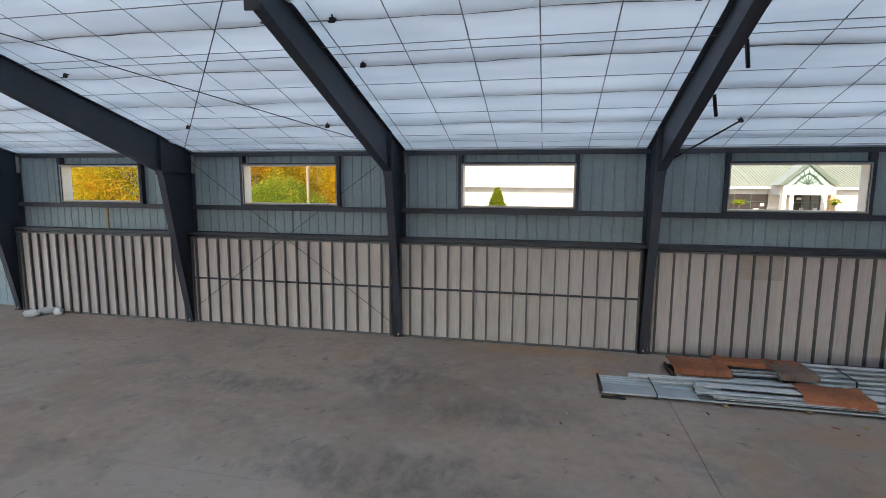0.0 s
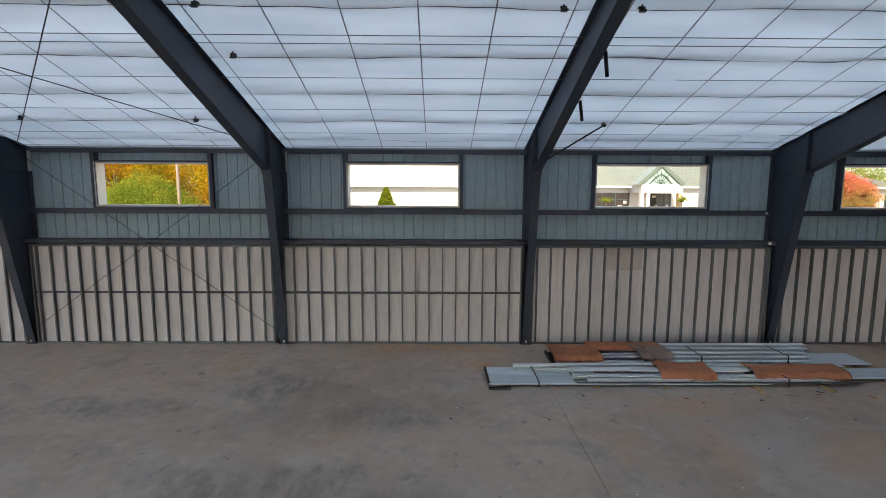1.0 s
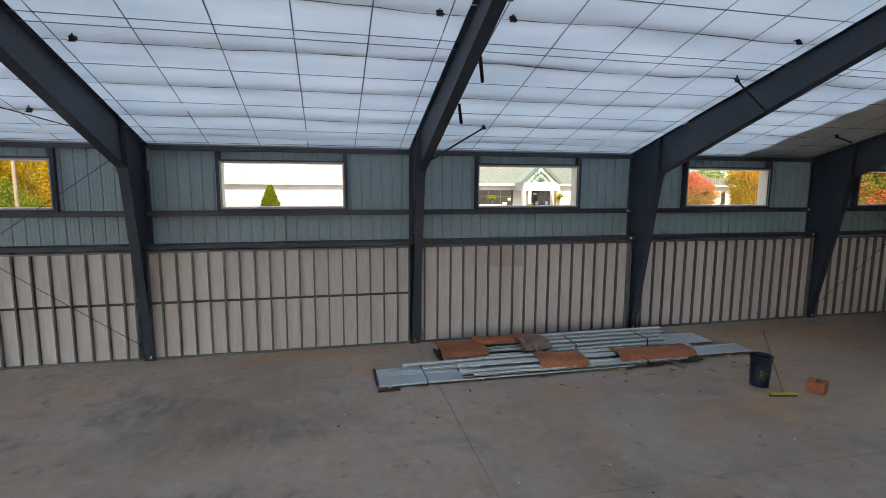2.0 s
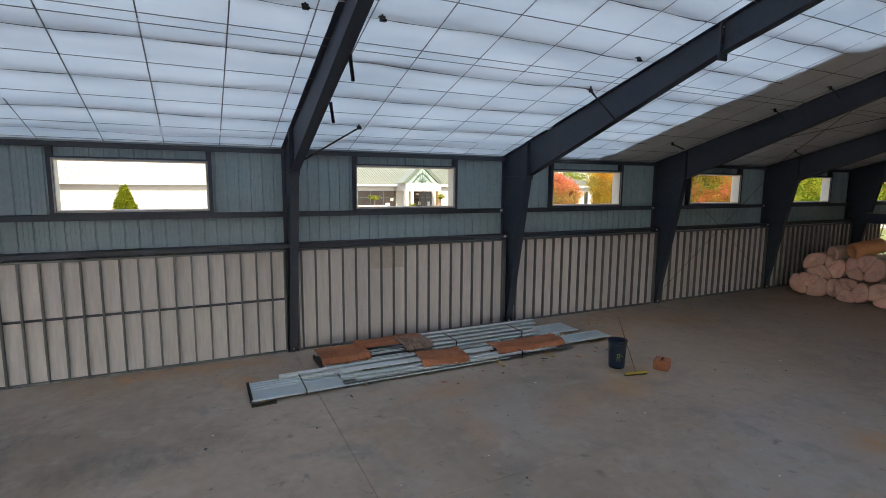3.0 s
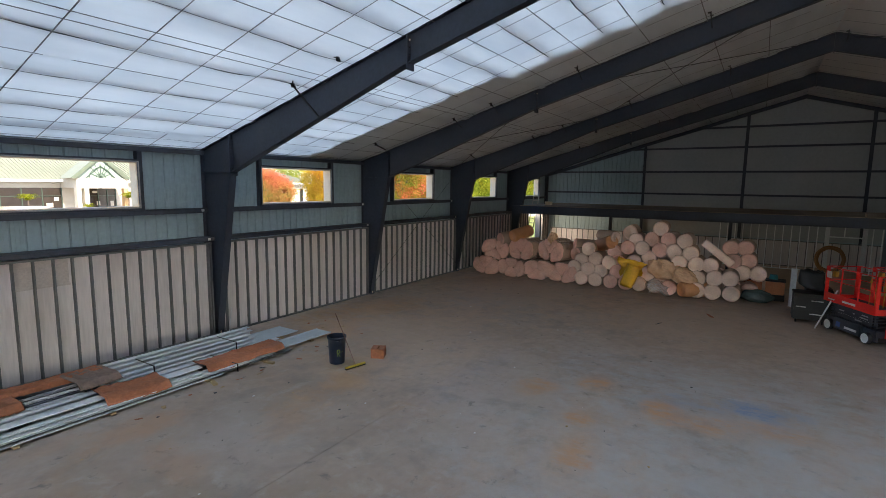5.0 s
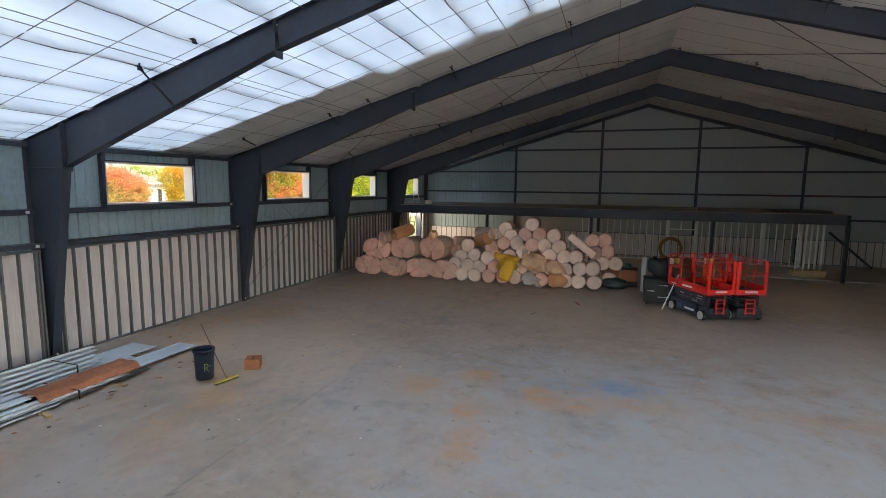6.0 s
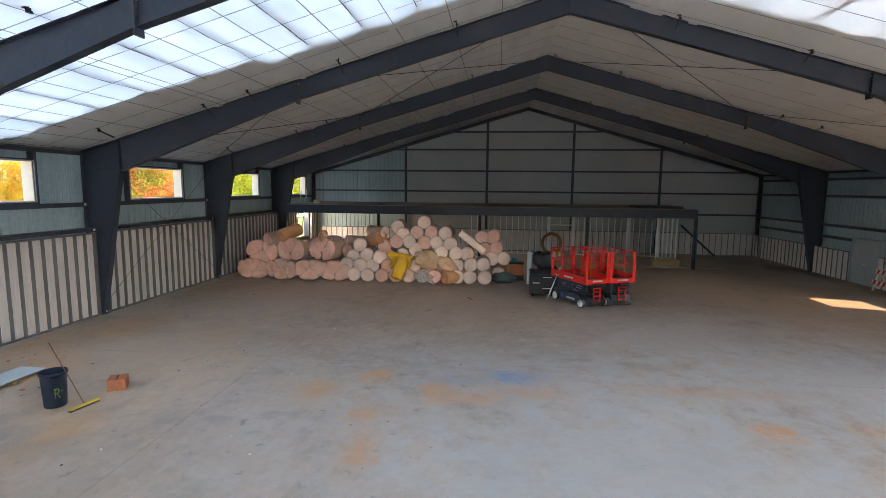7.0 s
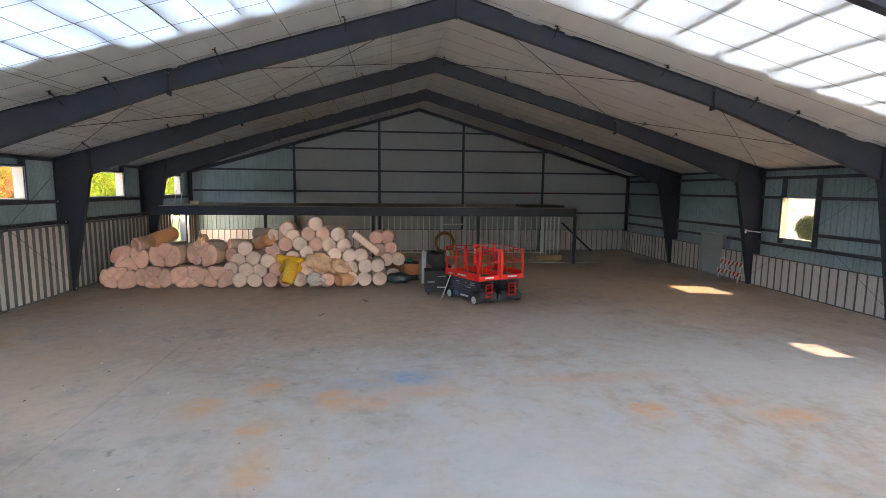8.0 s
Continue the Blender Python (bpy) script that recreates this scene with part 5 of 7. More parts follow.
BLACK = mat("black_plastic", (0.012, 0.013, 0.016), 0.45, vary=0.25, scale=4)
WHITE = mat("white_marking", (0.75, 0.75, 0.74), 0.5, vary=0.05)
chest = empty("tool_chest", "black wheeled tool chest with pale lettering", "tool chest", at=(26.9, -15.38, 0))
bm = bmesh.new()
box(bm, -0.42, 0.42, -0.50, 0.50, 0.12, 0.98)
bmesh.ops.bevel(bm, geom=bm.edges[:], offset=0.03, segments=2, affect="EDGES")
part("body", bm, BLACK, chest)
bm = bmesh.new()
box(bm, -0.45, 0.45, -0.52, 0.52, 0.982, 1.05)
bmesh.ops.bevel(bm, geom=bm.edges[:], offset=0.02, segments=2, affect="EDGES")
part("lid", bm, BLACK, chest)
for y0, y1, z in ((-0.36, -0.02, 0.80), (-0.36, 0.0, 0.33), (0.12, 0.40, 0.56)):
    bm = bmesh.new()
    box(bm, -0.426, -0.421, y0, y1, z, z + 0.035)
    part("lettering", bm, WHITE, chest)
bm = bmesh.new()
box(bm, -0.428, -0.421, -0.48, 0.48, 0.64, 0.67)
part("latch_rail", bm, DARK, chest)
for sx in (-0.33, 0.33):
    for sy in (-0.38, 0.38):
        bm = bmesh.new()
        tube(bm, (sx, sy - 0.025, 0.06), (sx, sy + 0.025, 0.06), 0.06, 12)
        part("castor", bm, DARK, chest)
mach = empty("covered_machine", "machine standing under a black tarpaulin", "machine", at=(28.6, -15.75, 0))
bm = bmesh.new()
bmesh.ops.create_cube(bm, size=1.0)
bmesh.ops.subdivide_edges(bm, edges=bm.edges[:], cuts=9, use_grid_fill=True)
for v in bm.verts:
    z = v.co.z + 0.5
    w = noise.noise(v.co * 3.5) * 0.12
    k = 1 - 0.25 * z
    lean = 0.25 * (z > 0.7)
    v.co = Vector((v.co.x * 0.9 * k + w * 0.4, v.co.y * 0.95 * k + lean + w * 0.5, z * 1.58 + w * (z > 0.9)))
part("cover", bm, BLACK, mach, smooth=True)


# ---- scissor lifts ----
RED = mat("lift_red", (0.84, 0.022, 0.016), 0.35, vary=0.12, scale=5, stain=(0.3, 0.02, 0.015), stain_amount=0.4)
LGREY = mat("lift_grey", (0.040, 0.050, 0.066), 0.45, vary=0.15, scale=5)
TYRE = mat("tyre", (0.06, 0.06, 0.06), 0.8, vary=0.2)
RIMM = mat("rim", (0.78, 0.77, 0.74), 0.5, vary=0.1)
PRINT = mat("grey_print", (0.42, 0.43, 0.45), 0.5, vary=0.1)
AMBER = mat("amber_plastic", (0.55, 0.30, 0.03), 0.4, vary=0.15)


def bevelled(x0, x1, y0, y1, z0, z1, r=0.02):
    bm = bmesh.new()
    box(bm, x0, x1, y0, y1, z0, z1)
    bmesh.ops.bevel(bm, geom=bm.edges[:], offset=r, segments=2, affect="EDGES")
    return bm


def build_lift():
    L = empty("scissor_lift", "red and dark grey electric scissor lift, folded down, on the slab", "scissor lift", "scissor lifts")
    part("chassis", bevelled(-1.12, 1.12, -0.44, 0.44, 0.12, 0.50), LGREY, L)
    for sy in (-1, 1):
        tray = part("side_tray", bevelled(-0.62, 0.62, sy * 0.50 - 0.06, sy * 0.50 + 0.06, 0.16, 0.56), LGREY, L)
        bm = bmesh.new()
        y = sy * 0.563
        box(bm, -0.50, 0.05, min(y, y + sy * 0.004), max(y, y + sy * 0.004), 0.26, 0.34)
        part("lettering", bm, WHITE, tray)
        bm = bmesh.new()
        box(bm, 0.25, 0.45, min(y, y + sy * 0.004), max(y, y + sy * 0.004), 0.24, 0.42)
        part("sticker", bm, mat("blue_sticker", (0.04, 0.12, 0.4), 0.4), tray)
    for sx in (-0.865, 0.865):
        for sy in (-1, 1):
            w = new("wheel")
            w.parent = L
            w.location = (sx, sy * 0.50, 0.20)
            bm = bmesh.new()
            tube(bm, (0, -0.065, 0), (0, 0.065, 0), 0.185, 24)
            part("tyre", bm, TYRE, w)
            bm = bmesh.new()
            tube(bm, (0, -0.073, 0), (0, 0.073, 0), 0.158, 20)
            tube(bm, (0, -0.085, 0), (0, 0.085, 0), 0.05, 12)
            part("rim", bm, RIMM, w)
    for lev in range(5):
        z0 = 0.53 + lev * 0.092
        for sy in (-1, 1):
            for k, d in ((0, 0.035), (1, -0.035)):
                bm = bmesh.new()
                y = sy * (0.38 - 0.07 * k)
                m = Matrix.Translation((0, y, z0 + 0.045)) @ Matrix.Rotation(d, 4, "Y")
                box(bm, -0.98, 0.98, -0.025, 0.025, -0.036, 0.036, m)
                part("scissor_arm", bm, LGREY, L)
        for x in (-0.95, 0.0, 0.95):
            bm = bmesh.new()
            tube(bm, (x, -0.44, z0 + 0.045), (x, 0.44, z0 + 0.045), 0.028, 10)
            part("pin", bm, DARK, L)
    for sy in (-1, 1):
        side = part("arm_guard", bevelled(-0.95, 0.60, sy * 0.455 - 0.012, sy * 0.455 + 0.012, 0.60, 0.98, 0.006), LGREY, L)
        for x0, x1, z in ((-0.80, -0.52, 0.86), (-0.80, -0.45, 0.77), (0.26, 0.50, 0.80), (-0.22, -0.14, 0.82), (-0.55, -0.25, 0.64)) + tuple((-0.85 + 0.11 * j, -0.82 + 0.11 * j, 0.705) for j in range(13)):
            bm = bmesh.new()
            y = sy * 0.469
            box(bm, x0, x1, min(y, y + sy * 0.003), max(y, y + sy * 0.003), z, z + (0.04 if x1 - x0 > 0.05 else 0.025))
            part("lettering", bm, PRINT, side)
    part("deck", bevelled(-1.16, 1.16, -0.56, 0.56, 1.04, 1.10, 0.015), LGREY, L)
    for sy in (-1, 1):
        t = part("toe_board", bevelled(-1.17, 1.17, sy * 0.565 - 0.012, sy * 0.565 + 0.012, 1.02, 1.33, 0.008), RED, L)
        bm = bmesh.new()
        y = sy * 0.579
        box(bm, -0.35, 0.25, min(y, y + sy * 0.003), max(y, y + sy * 0.003), 1.12, 1.19)
        part("lettering", bm, WHITE, t)
        bm = bmesh.new()
        box(bm, 0.62, 0.92, min(y, y + sy * 0.003), max(y, y + sy * 0.003), 1.10, 1.15)
        part("lettering", bm, WHITE, t)
    for sx in (-1, 1):
        t = part("end_board", bevelled(sx * 1.175 - 0.012, sx * 1.175 + 0.012, -0.57, 0.57, 1.02, 1.22, 0.008), RED, L)
        bm = bmesh.new()
        x = sx * 1.189
        box(bm, min(x, x + sx * 0.003), max(x, x + sx * 0.003), -0.24, 0.24, 1.10, 1.17)
        part("lettering", bm, WHITE, t)
    for x in (-1.15, -0.4, 0.4, 1.15):
        for sy in (-1, 1):
            bm = bmesh.new()
            box(bm, x - 0.017, x + 0.017, sy * 0.56 - 0.017, sy * 0.56 + 0.017, 1.10, 2.26)
            part("rail_post", bm, RED, L)
    for sy in (-1, 1):
        for z in (1.78, 2.26):
            bm = bmesh.new()
            tube(bm, (-1.15, sy * 0.56, z), (1.15, sy * 0.56, z), 0.018, 8)
            part("guard_rail", bm, RED, L)
    for x in (-1.15, 1.15):
        for z in (1.78, 2.26):
            bm = bmesh.new()
            tube(bm, (x, -0.56, z), (x, 0.56, z), 0.018, 8)
            part("guard_rail", bm, RED, L)
        for y in (-0.50, 0.50):
            bm = bmesh.new()
            box(bm, x - 0.012, x + 0.012, y - 0.04, y + 0.04, 1.10, 2.24)
            part("gate_panel", bm, RED, L)
    for y in (-0.16, 0.16):
        bm = bmesh.new()
        box(bm, -1.20, -1.16, y - 0.02, y + 0.02, 0.28, 0.86)
        part("ladder_rail", bm, RED, L)
    for z in (0.34, 0.52, 0.70, 0.84):
        bm = bmesh.new()
        box(bm, -1.21, -1.15, -0.14, 0.14, z - 0.015, z + 0.015)
        part("ladder_rung", bm, RED, L)
    bm = bmesh.new()
    box(bm, -1.165, -1.135, -0.35, 0.35, 0.14, 0.28)
    part("bumper", bm, DARK, L)
    ctl = part("control_box", bevelled(0.76, 0.92, 0.40, 0.54, 1.92, 2.12, 0.02), AMBER, L, "amber control box on the rail")
    bm = bmesh.new()
    tube(bm, (0.83, 0.45, 2.12), (0.83, 0.45, 2.24), 0.018, 8)
    part("joystick", bm, DARK, ctl)
    bm = bmesh.new()
    box(bm, 0.86, 1.10, 0.587, 0.59, 1.86, 2.10)
    part("notice", bm, WHITE, L, "white notice on the side rail")
    for x, z in ((-0.4, 1.75), (-0.05, 1.6), (0.2, 1.85)):
        bm = bmesh.new()
        box(bm, x - 0.010, x + 0.010, -0.28, -0.26, 1.10, z + 0.22)
        box(bm, x - 0.03, x + 0.03, -0.29, -0.25, z, z + 0.09)
        part("strut", bm, AMBER, L, "amber folding rail strut")
    return L


lift = build_lift()
lift.matrix_basis = pose(25.58, -16.70, 0, 0, 0, 29) @ Matrix.Scale(0.935, 4)
copy_thing(lift, pose(26.05, -17.86, 0, 0, 0, 20))
bm = bmesh.new()
p, q = Vector((25.75, -15.50, 0.03)), Vector((26.05, -16.03, 1.35))
tube(bm, p, q, 0.028, 4)
thing("leaning_bar", bm, GALV, "grey metal bar leaning on the scissor lift", "metal bar")


# ---- barricade by the south wall ----
STRIPE_O = mat("orange_stripe", (0.58, 0.06, 0.03), 0.5, vary=0.1)
bar = empty("barricade", "white plastic road barricade with orange striped boards", "barricade", at=(29.35, -30.80, 0))
bar.scale = (1.2, 1.1, 1.08)
for sx in (-0.62, 0.62):
    for sy in (-0.24, 0.24):
        bm = bmesh.new()
        tube(bm, (sx, sy, 0.0), (sx, sy * 0.15, 1.0), 0.04, 4, 0.035)
        part("leg", bm, RIMM, bar)
    bm = bmesh.new()
    box(bm, sx - 0.03, sx + 0.03, -0.2, 0.2, 0.32, 0.38)
    part("stretcher", bm, RIMM, bar)
for z, yy in ((0.72, 0.10), (0.28, 0.21)):
    bm = bmesh.new()
    box(bm, -0.72, 0.72, yy - 0.012, yy + 0.012, z, z + 0.2)
    board = part("board", bm, RIMM, bar)
    for k in range(6):
        bm = bmesh.new()
        x = -0.62 + 0.24 * k
        prism(bm, [(x, z), (x + 0.11, z), (x + 0.02, z + 0.2), (x - 0.09, z + 0.2)], yy + 0.0125, yy + 0.016, axis="y")
        part("stripe", bm, STRIPE_O, board)

# ---- sandbags by the stud wall ----
for x, y, a in ((-12.85, -0.55, 20), (-12.72, -0.12, 60), (-12.25, -0.1, -40)):
    bm = bmesh.new()
    bmesh.ops.create_uvsphere(bm, u_segments=24, v_segments=14, radius=1.0)
    for v in bm.verts:
        w = 1 + 0.2 * noise.noise(v.co * 2 + Vector((x, y, 0)))
        v.co = Vector((v.co.x * 0.27 * w, v.co.y * 0.16 * w, max(-0.1, v.co.z * 0.14 * w) + 0.1))
    ob = thing("sandbag", bm, WHITE, "small white filled bag lying at the wall", "bag", "white bags", smooth=True)
    ob.matrix_world = pose(x, y, 0, 0, 0, a)


# ---- stacks of metal sheets ----
def ribbed_sheet(x0, x1, y0, y1, z, label, material=SHEET, flat=False):
    """A long ribbed sheet lying flat, ribs along x."""
    bm = bmesh.new()
    n = max(3, int((y1 - y0) / 0.16))
    prof = [(y0, z), (y0 + 0.02, z + 0.02), (y0 + 0.05, z), (y1 - 0.05, z), (y1 - 0.02, z + 0.02)] if flat else []
    for k in range(0 if flat else n):
        a = y0 + (y1 - y0) * k / n
        w = (y1 - y0) / n
        prof += [(a, z), (a + w * 0.62, z), (a + w * 0.72, z + 0.022), (a + w * 0.9, z + 0.022)]
    prof.append((y1, z))
    lo = [bm.verts.new((x0, y, zz)) for y, zz in prof]
    hi = [bm.verts.new((x1, y, zz)) for y, zz in prof]
    lo2 = [bm.verts.new((x0, y, zz - 0.012)) for y, zz in prof]
    hi2 = [bm.verts.new((x1, y, zz - 0.012)) for y, zz in prof]
    for i in range(len(prof) - 1):
        bm.faces.new((lo[i], hi[i], hi[i + 1], lo[i + 1]))
        bm.faces.new((lo2[i + 1], hi2[i + 1], hi2[i], lo2[i]))
        bm.faces.new((lo[i + 1], lo2[i + 1], lo2[i], lo[i]))
        bm.faces.new((hi[i], hi2[i], hi2[i + 1], hi[i + 1]))
    bm.faces.new((lo[0], lo2[0], hi2[0], hi[0]))
    bm.faces.new((lo[-1], hi[-1], hi2[-1], lo2[-1]))
    return thing("metal_sheet", bm, material, label, "metal sheet", "metal sheets")


def channel(x0, x1, y, z, w, h, turn=0.0, material=SHEETW):
    """A long folded trim lying on the pile, open to one side; dark ones stand for shaded gaps."""
    shade = "pale" if material is SHEETW else "dark"
    bm = bmesh.new()
    a = w / 2
    prism(bm, [(a, 0), (a, h), (-a, h), (-a, h - 0.018), (-a + 0.005, h - 0.018), (-a + 0.005, h - 0.005), (a - 0.005, h - 0.005), (a - 0.005, 0.005), (-a, 0.005), (-a, 0)], x0, x1)
    cx = (x0 + x1) / 2
    for v in bm.verts:
        v.co.x -= cx
    ob = thing("metal_trim", bm, material, "long folded %s metal trim lying on the sheets" % shade, "metal trim", "metal trims")
    ob.matrix_world = pose(cx, y, z, 0, 0, turn)
    return ob


def block(x, y, w=0.35, turn=90):
    bm = bmesh.new()
    box(bm, -w / 2, w / 2, -0.045, 0.045, 0, 0.05)
    ob = thing("timber_block", bm, TIMBER, "short timber bearer under the metal sheets", "timber block", "timber blocks")
    ob.matrix_world = pose(x, y, 0, 0, 0, turn)


for x in (5.95, 8.2, 9.75, 11.8, 13.4, 15.3):
    block(x, -2.60 if x < 15 else -2.45, 0.98 if x < 15 else 0.62)
for x in (7.8, 9.6, 11.4, 13.2, 15.0):
    block(x, -1.30, 1.05)
block(11.8, -3.25, 0.3, 75)
block(13.4, -3.2, 0.3, 100)
bm = bmesh.new()
box(bm, 5.70, 6.2, -3.20, -3.11, 0.0, 0.035)
thing("timber_block", bm, RUSTY, "dark bearer lying beside the metal sheets", "timber block", "timber blocks")
ribbed_sheet(5.75, 12.2, -2.41, -2.02, 0.07, "long pale blue-grey ribbed metal sheet on bearers")
ribbed_sheet(5.72, 12.2, -3.05, -2.42, 0.07, "long pale blue-grey metal sheet on bearers", flat=True)
ribbed_sheet(12.25, 16.05, -2.78, -2.15, 0.105, "pale flat metal sheet at the end of the stack", flat=True)
# grey sheet added to stand for the shaded gaps between the trims
ribbed_sheet(7.72, 14.3, -3.04, -2.08, 0.088, "grey sheet added under the pale trims for the shade in their gaps", STUDM)
for a, c, y, w, h, turn in ((6.4, 10.2, -2.12, 0.14, 0.10, 1.0), (6.9, 10.6, -2.30, 0.10, 0.05, 0.5), (7.75, 11.9, -2.54, 0.24, 0.13, -0.6), (7.7, 12.6, -2.78, 0.14, 0.07, -0.3),
                            (8.0, 13.8, -2.95, 0.10, 0.05, 0.0), (10.3, 14.5, -2.17, 0.16, 0.10, -0.3), (10.6, 14.3, -2.36, 0.14, 0.08, -0.5)):
    channel(a, c, y, 0.112, w, h, turn)
# base sheet coloured dark for the shade between the trims above it
ribbed_sheet(7.5, 13.6, -1.82, -0.85, 0.07, "ribbed metal sheet of the pile next to the wall, darkened as shade", GIRT)
ribbed_sheet(13.62, 15.6, -1.80, -0.95, 0.09, "pale flat metal sheet at the end of the wall-side pile", flat=True)
for a, c, y, w, h, turn in ((9.2, 14.45, -0.94, 0.15, 0.25, 0.15), (10.3, 14.4, -1.13, 0.14, 0.20, -0.2), (10.4, 14.2, -1.35, 0.16, 0.16, 0.1), (10.2, 14.2, -1.57, 0.14, 0.12, 0.0),
                            (10.3, 13.9, -1.76, 0.10, 0.07, 0.1), (7.55, 10.3, -1.79, 0.05, 0.05, 0.2), (7.55, 9.8, -1.70, 0.05, 0.05, -0.4)):
    channel(a, c, y, 0.095, w, h, turn)
# the dark bars among these deepen the trough's shade by colour
for a, c, y, z, w, turn in ((8.6, 9.9, -1.30, 0.16, 0.05, 3.0), (8.5, 10.0, -1.42, 0.14, 0.04, -2.5), (8.7, 9.8, -1.55, 0.17, 0.05, 1.0), (8.5, 9.9, -1.66, 0.13, 0.04, -1.0), (8.6, 10.0, -1.22, 0.20, 0.04, -4.0)):
    channel(a, c, y, z, w, 0.05, turn, SHEETW if w > 0.045 else GIRT)
# dark trims added as the shaded gaps between the pale ones
channel(7.9, 12.2, -2.68, 0.112, 0.05, 0.04, 0.3, GIRT)
channel(8.3, 13.2, -2.44, 0.112, 0.05, 0.05, -0.2, GIRT)
bm = bmesh.new()
box(bm, 7.44, 7.49, -1.84, -0.84, 0.05, 0.13)
box(bm, 7.49, 7.56, -1.84, -0.84, 0.05, 0.06)
thing("end_bearer", bm, RUSTY, "dark steel angle closing the end of the pile", "steel angle")
bm = bmesh.new()
box(bm, 5.69, 5.70, -3.06, -2.0, 0.05, 0.115)
box(bm, 5.70, 5.745, -3.06, -2.0, 0.095, 0.105)
thing("end_bearer", bm, RUSTY, "dark steel angle closing the end of the stack", "steel angle")
for x, y0, y1, z in ((6.85, -3.08, -2.0, 0.135), (11.2, -1.85, -0.85, 0.31), (13.4, -1.85, -0.85, 0.31), (12.55, -3.1, -2.0, 0.21)):
    bm = bmesh.new()
    box(bm, x - 0.012, x + 0.012, y0, y1, z, z + 0.012)
    box(bm, x - 0.012, x + 0.012, y0 - 0.01, y0 + 0.01, 0.02, z + 0.010)
    thing("binding_strap", bm, DARK, "dark binding strap round the metal sheets", "strap", "binding straps")


CARDG = mat("soiled_cardboard", (0.26, 0.185, 0.15), 0.85, vary=0.2, scale=4)


def card(x0, x1, y0, y1, z, seed, turn=0.0, curl=0.06, material=CARD):
    nu, nv = 44, 20
    bm = bmesh.new()
    cx, cy = (x0 + x1) / 2, (y0 + y1) / 2
    g_ = []
    for i in range(nu):
        row = []
        for j in range(nv):
            u, v = i / (nu - 1), j / (nv - 1)
            ex = 0.04 * noise.noise((u * 5, v * 5, seed)) + 0.05 * noise.noise((u * 19, v * 15, seed + 4))
            zz = 0.6 * curl * noise.noise((u * 2.2, v * 2.0, seed + 2)) + 0.03 * noise.noise((u * 9, v * 4, seed)) + 0.012 * noise.noise((u * 24, v * 15, seed)) + 0.35 * curl * (2 * abs(u - 0.5)) ** 6
            drop = -0.12 * max(0, 0.16 - v) / 0.16
            row.append(bm.verts.new((x0 + (x1 - x0) * u - cx + ex * (j in (0, nv - 1)), y0 + (y1 - y0) * v - cy + 0.6 * ex, zz + drop)))
        g_.append(row)
    for i in range(nu - 1):
        for j in range(nv - 1):
            bm.faces.new((g_[i][j], g_[i + 1][j], g_[i + 1][j + 1], g_[i][j + 1]))
    ob = thing("cardboard_sheet", bm, material, "torn curled orange-brown cardboard lying on the metal sheets", "cardboard", "cardboard sheets", smooth=True)
    ob.matrix_world = pose(cx, cy, z, 0, 0, turn)
    mod = ob.modifiers.new("thick", "SOLIDIFY")
    mod.thickness = 0.008


card(9.75, 11.0, -3.00, -2.12, 0.27, 1, -5)
card(11.9, 14.1, -2.98, -2.26, 0.27, 2, -2, 0.10)
card(7.46, 8.72, -1.88, -0.86, 0.30, 3, 1, 0.04)
card(8.5, 10.4, -1.22, -0.82, 0.36, 4, 0, 0.04)
card(9.65, 10.5, -1.86, -0.92, 0.36, 5, 2, 0.025, CARDG)

# ---- trash can, squeegee, box, litter ----
CANM = mat("can_blue", (0.010, 0.020, 0.045), 0.42, vary=0.15, scale=4)
CAN = 0.80
can = empty("trash_can", "dark blue round plastic trash can with yellow paint mark", "trash can", at=(14.44, -4.60, 0))
bm = bmesh.new()
n = 40
prof = [(0.235, 0.0), (0.245, 0.02), (0.27, 0.40), (0.285, 0.66), (0.31, 0.665), (0.312, 0.72), (0.295, 0.725), (0.29, 0.72), (0.275, 0.62), (0.24, 0.05), (0.0, 0.04)]
rings = [[bm.verts.new((r * math.cos(2 * math.pi * i / n), r * math.sin(2 * math.pi * i / n), z)) for i in range(n)] for r, z in [(r * CAN, z) for r, z in prof[:-1]]]
for a, b in zip(rings, rings[1:]):
    for i in range(n):
        bm.faces.new((a[i], a[(i + 1) % n], b[(i + 1) % n], b[i]))
bm.faces.new(rings[0][::-1])
bm.faces.new(rings[-1])
part("body", bm, CANM, can, smooth=True)
for s in (0, math.pi):
    bm = bmesh.new()
    a = s + 0.9
    c = Vector((math.cos(a), math.sin(a), 0))
    t = Vector((-math.sin(a), math.cos(a), 0))
    for u, v in ((-0.07, -0.04), (-0.04, 0.04), (0.04, 0.07)):
        tube(bm, c * CAN * (0.35 if abs(u) < 0.05 else 0.30) + t * u + Vector((0, 0, 0.64)), c * CAN * (0.35 if abs(v) < 0.05 else 0.30) + t * v + Vector((0, 0, 0.64)), 0.015, 6)
    part("handle", bm, CANM, can)
PAINT = mat("yellow_paint", (0.30, 0.42, 0.04), 0.5, vary=0.3, scale=8)


def on_can(a, z, lift_=0.004):
    r = CAN * (0.245 + (z - 0.02) * (0.285 - 0.245) / 0.64) + lift_
    return Vector((r * math.cos(a), r * math.sin(a), z))


FACE = math.atan2(-13.6 + 4.60, 5.5 - 14.44) + 0.12


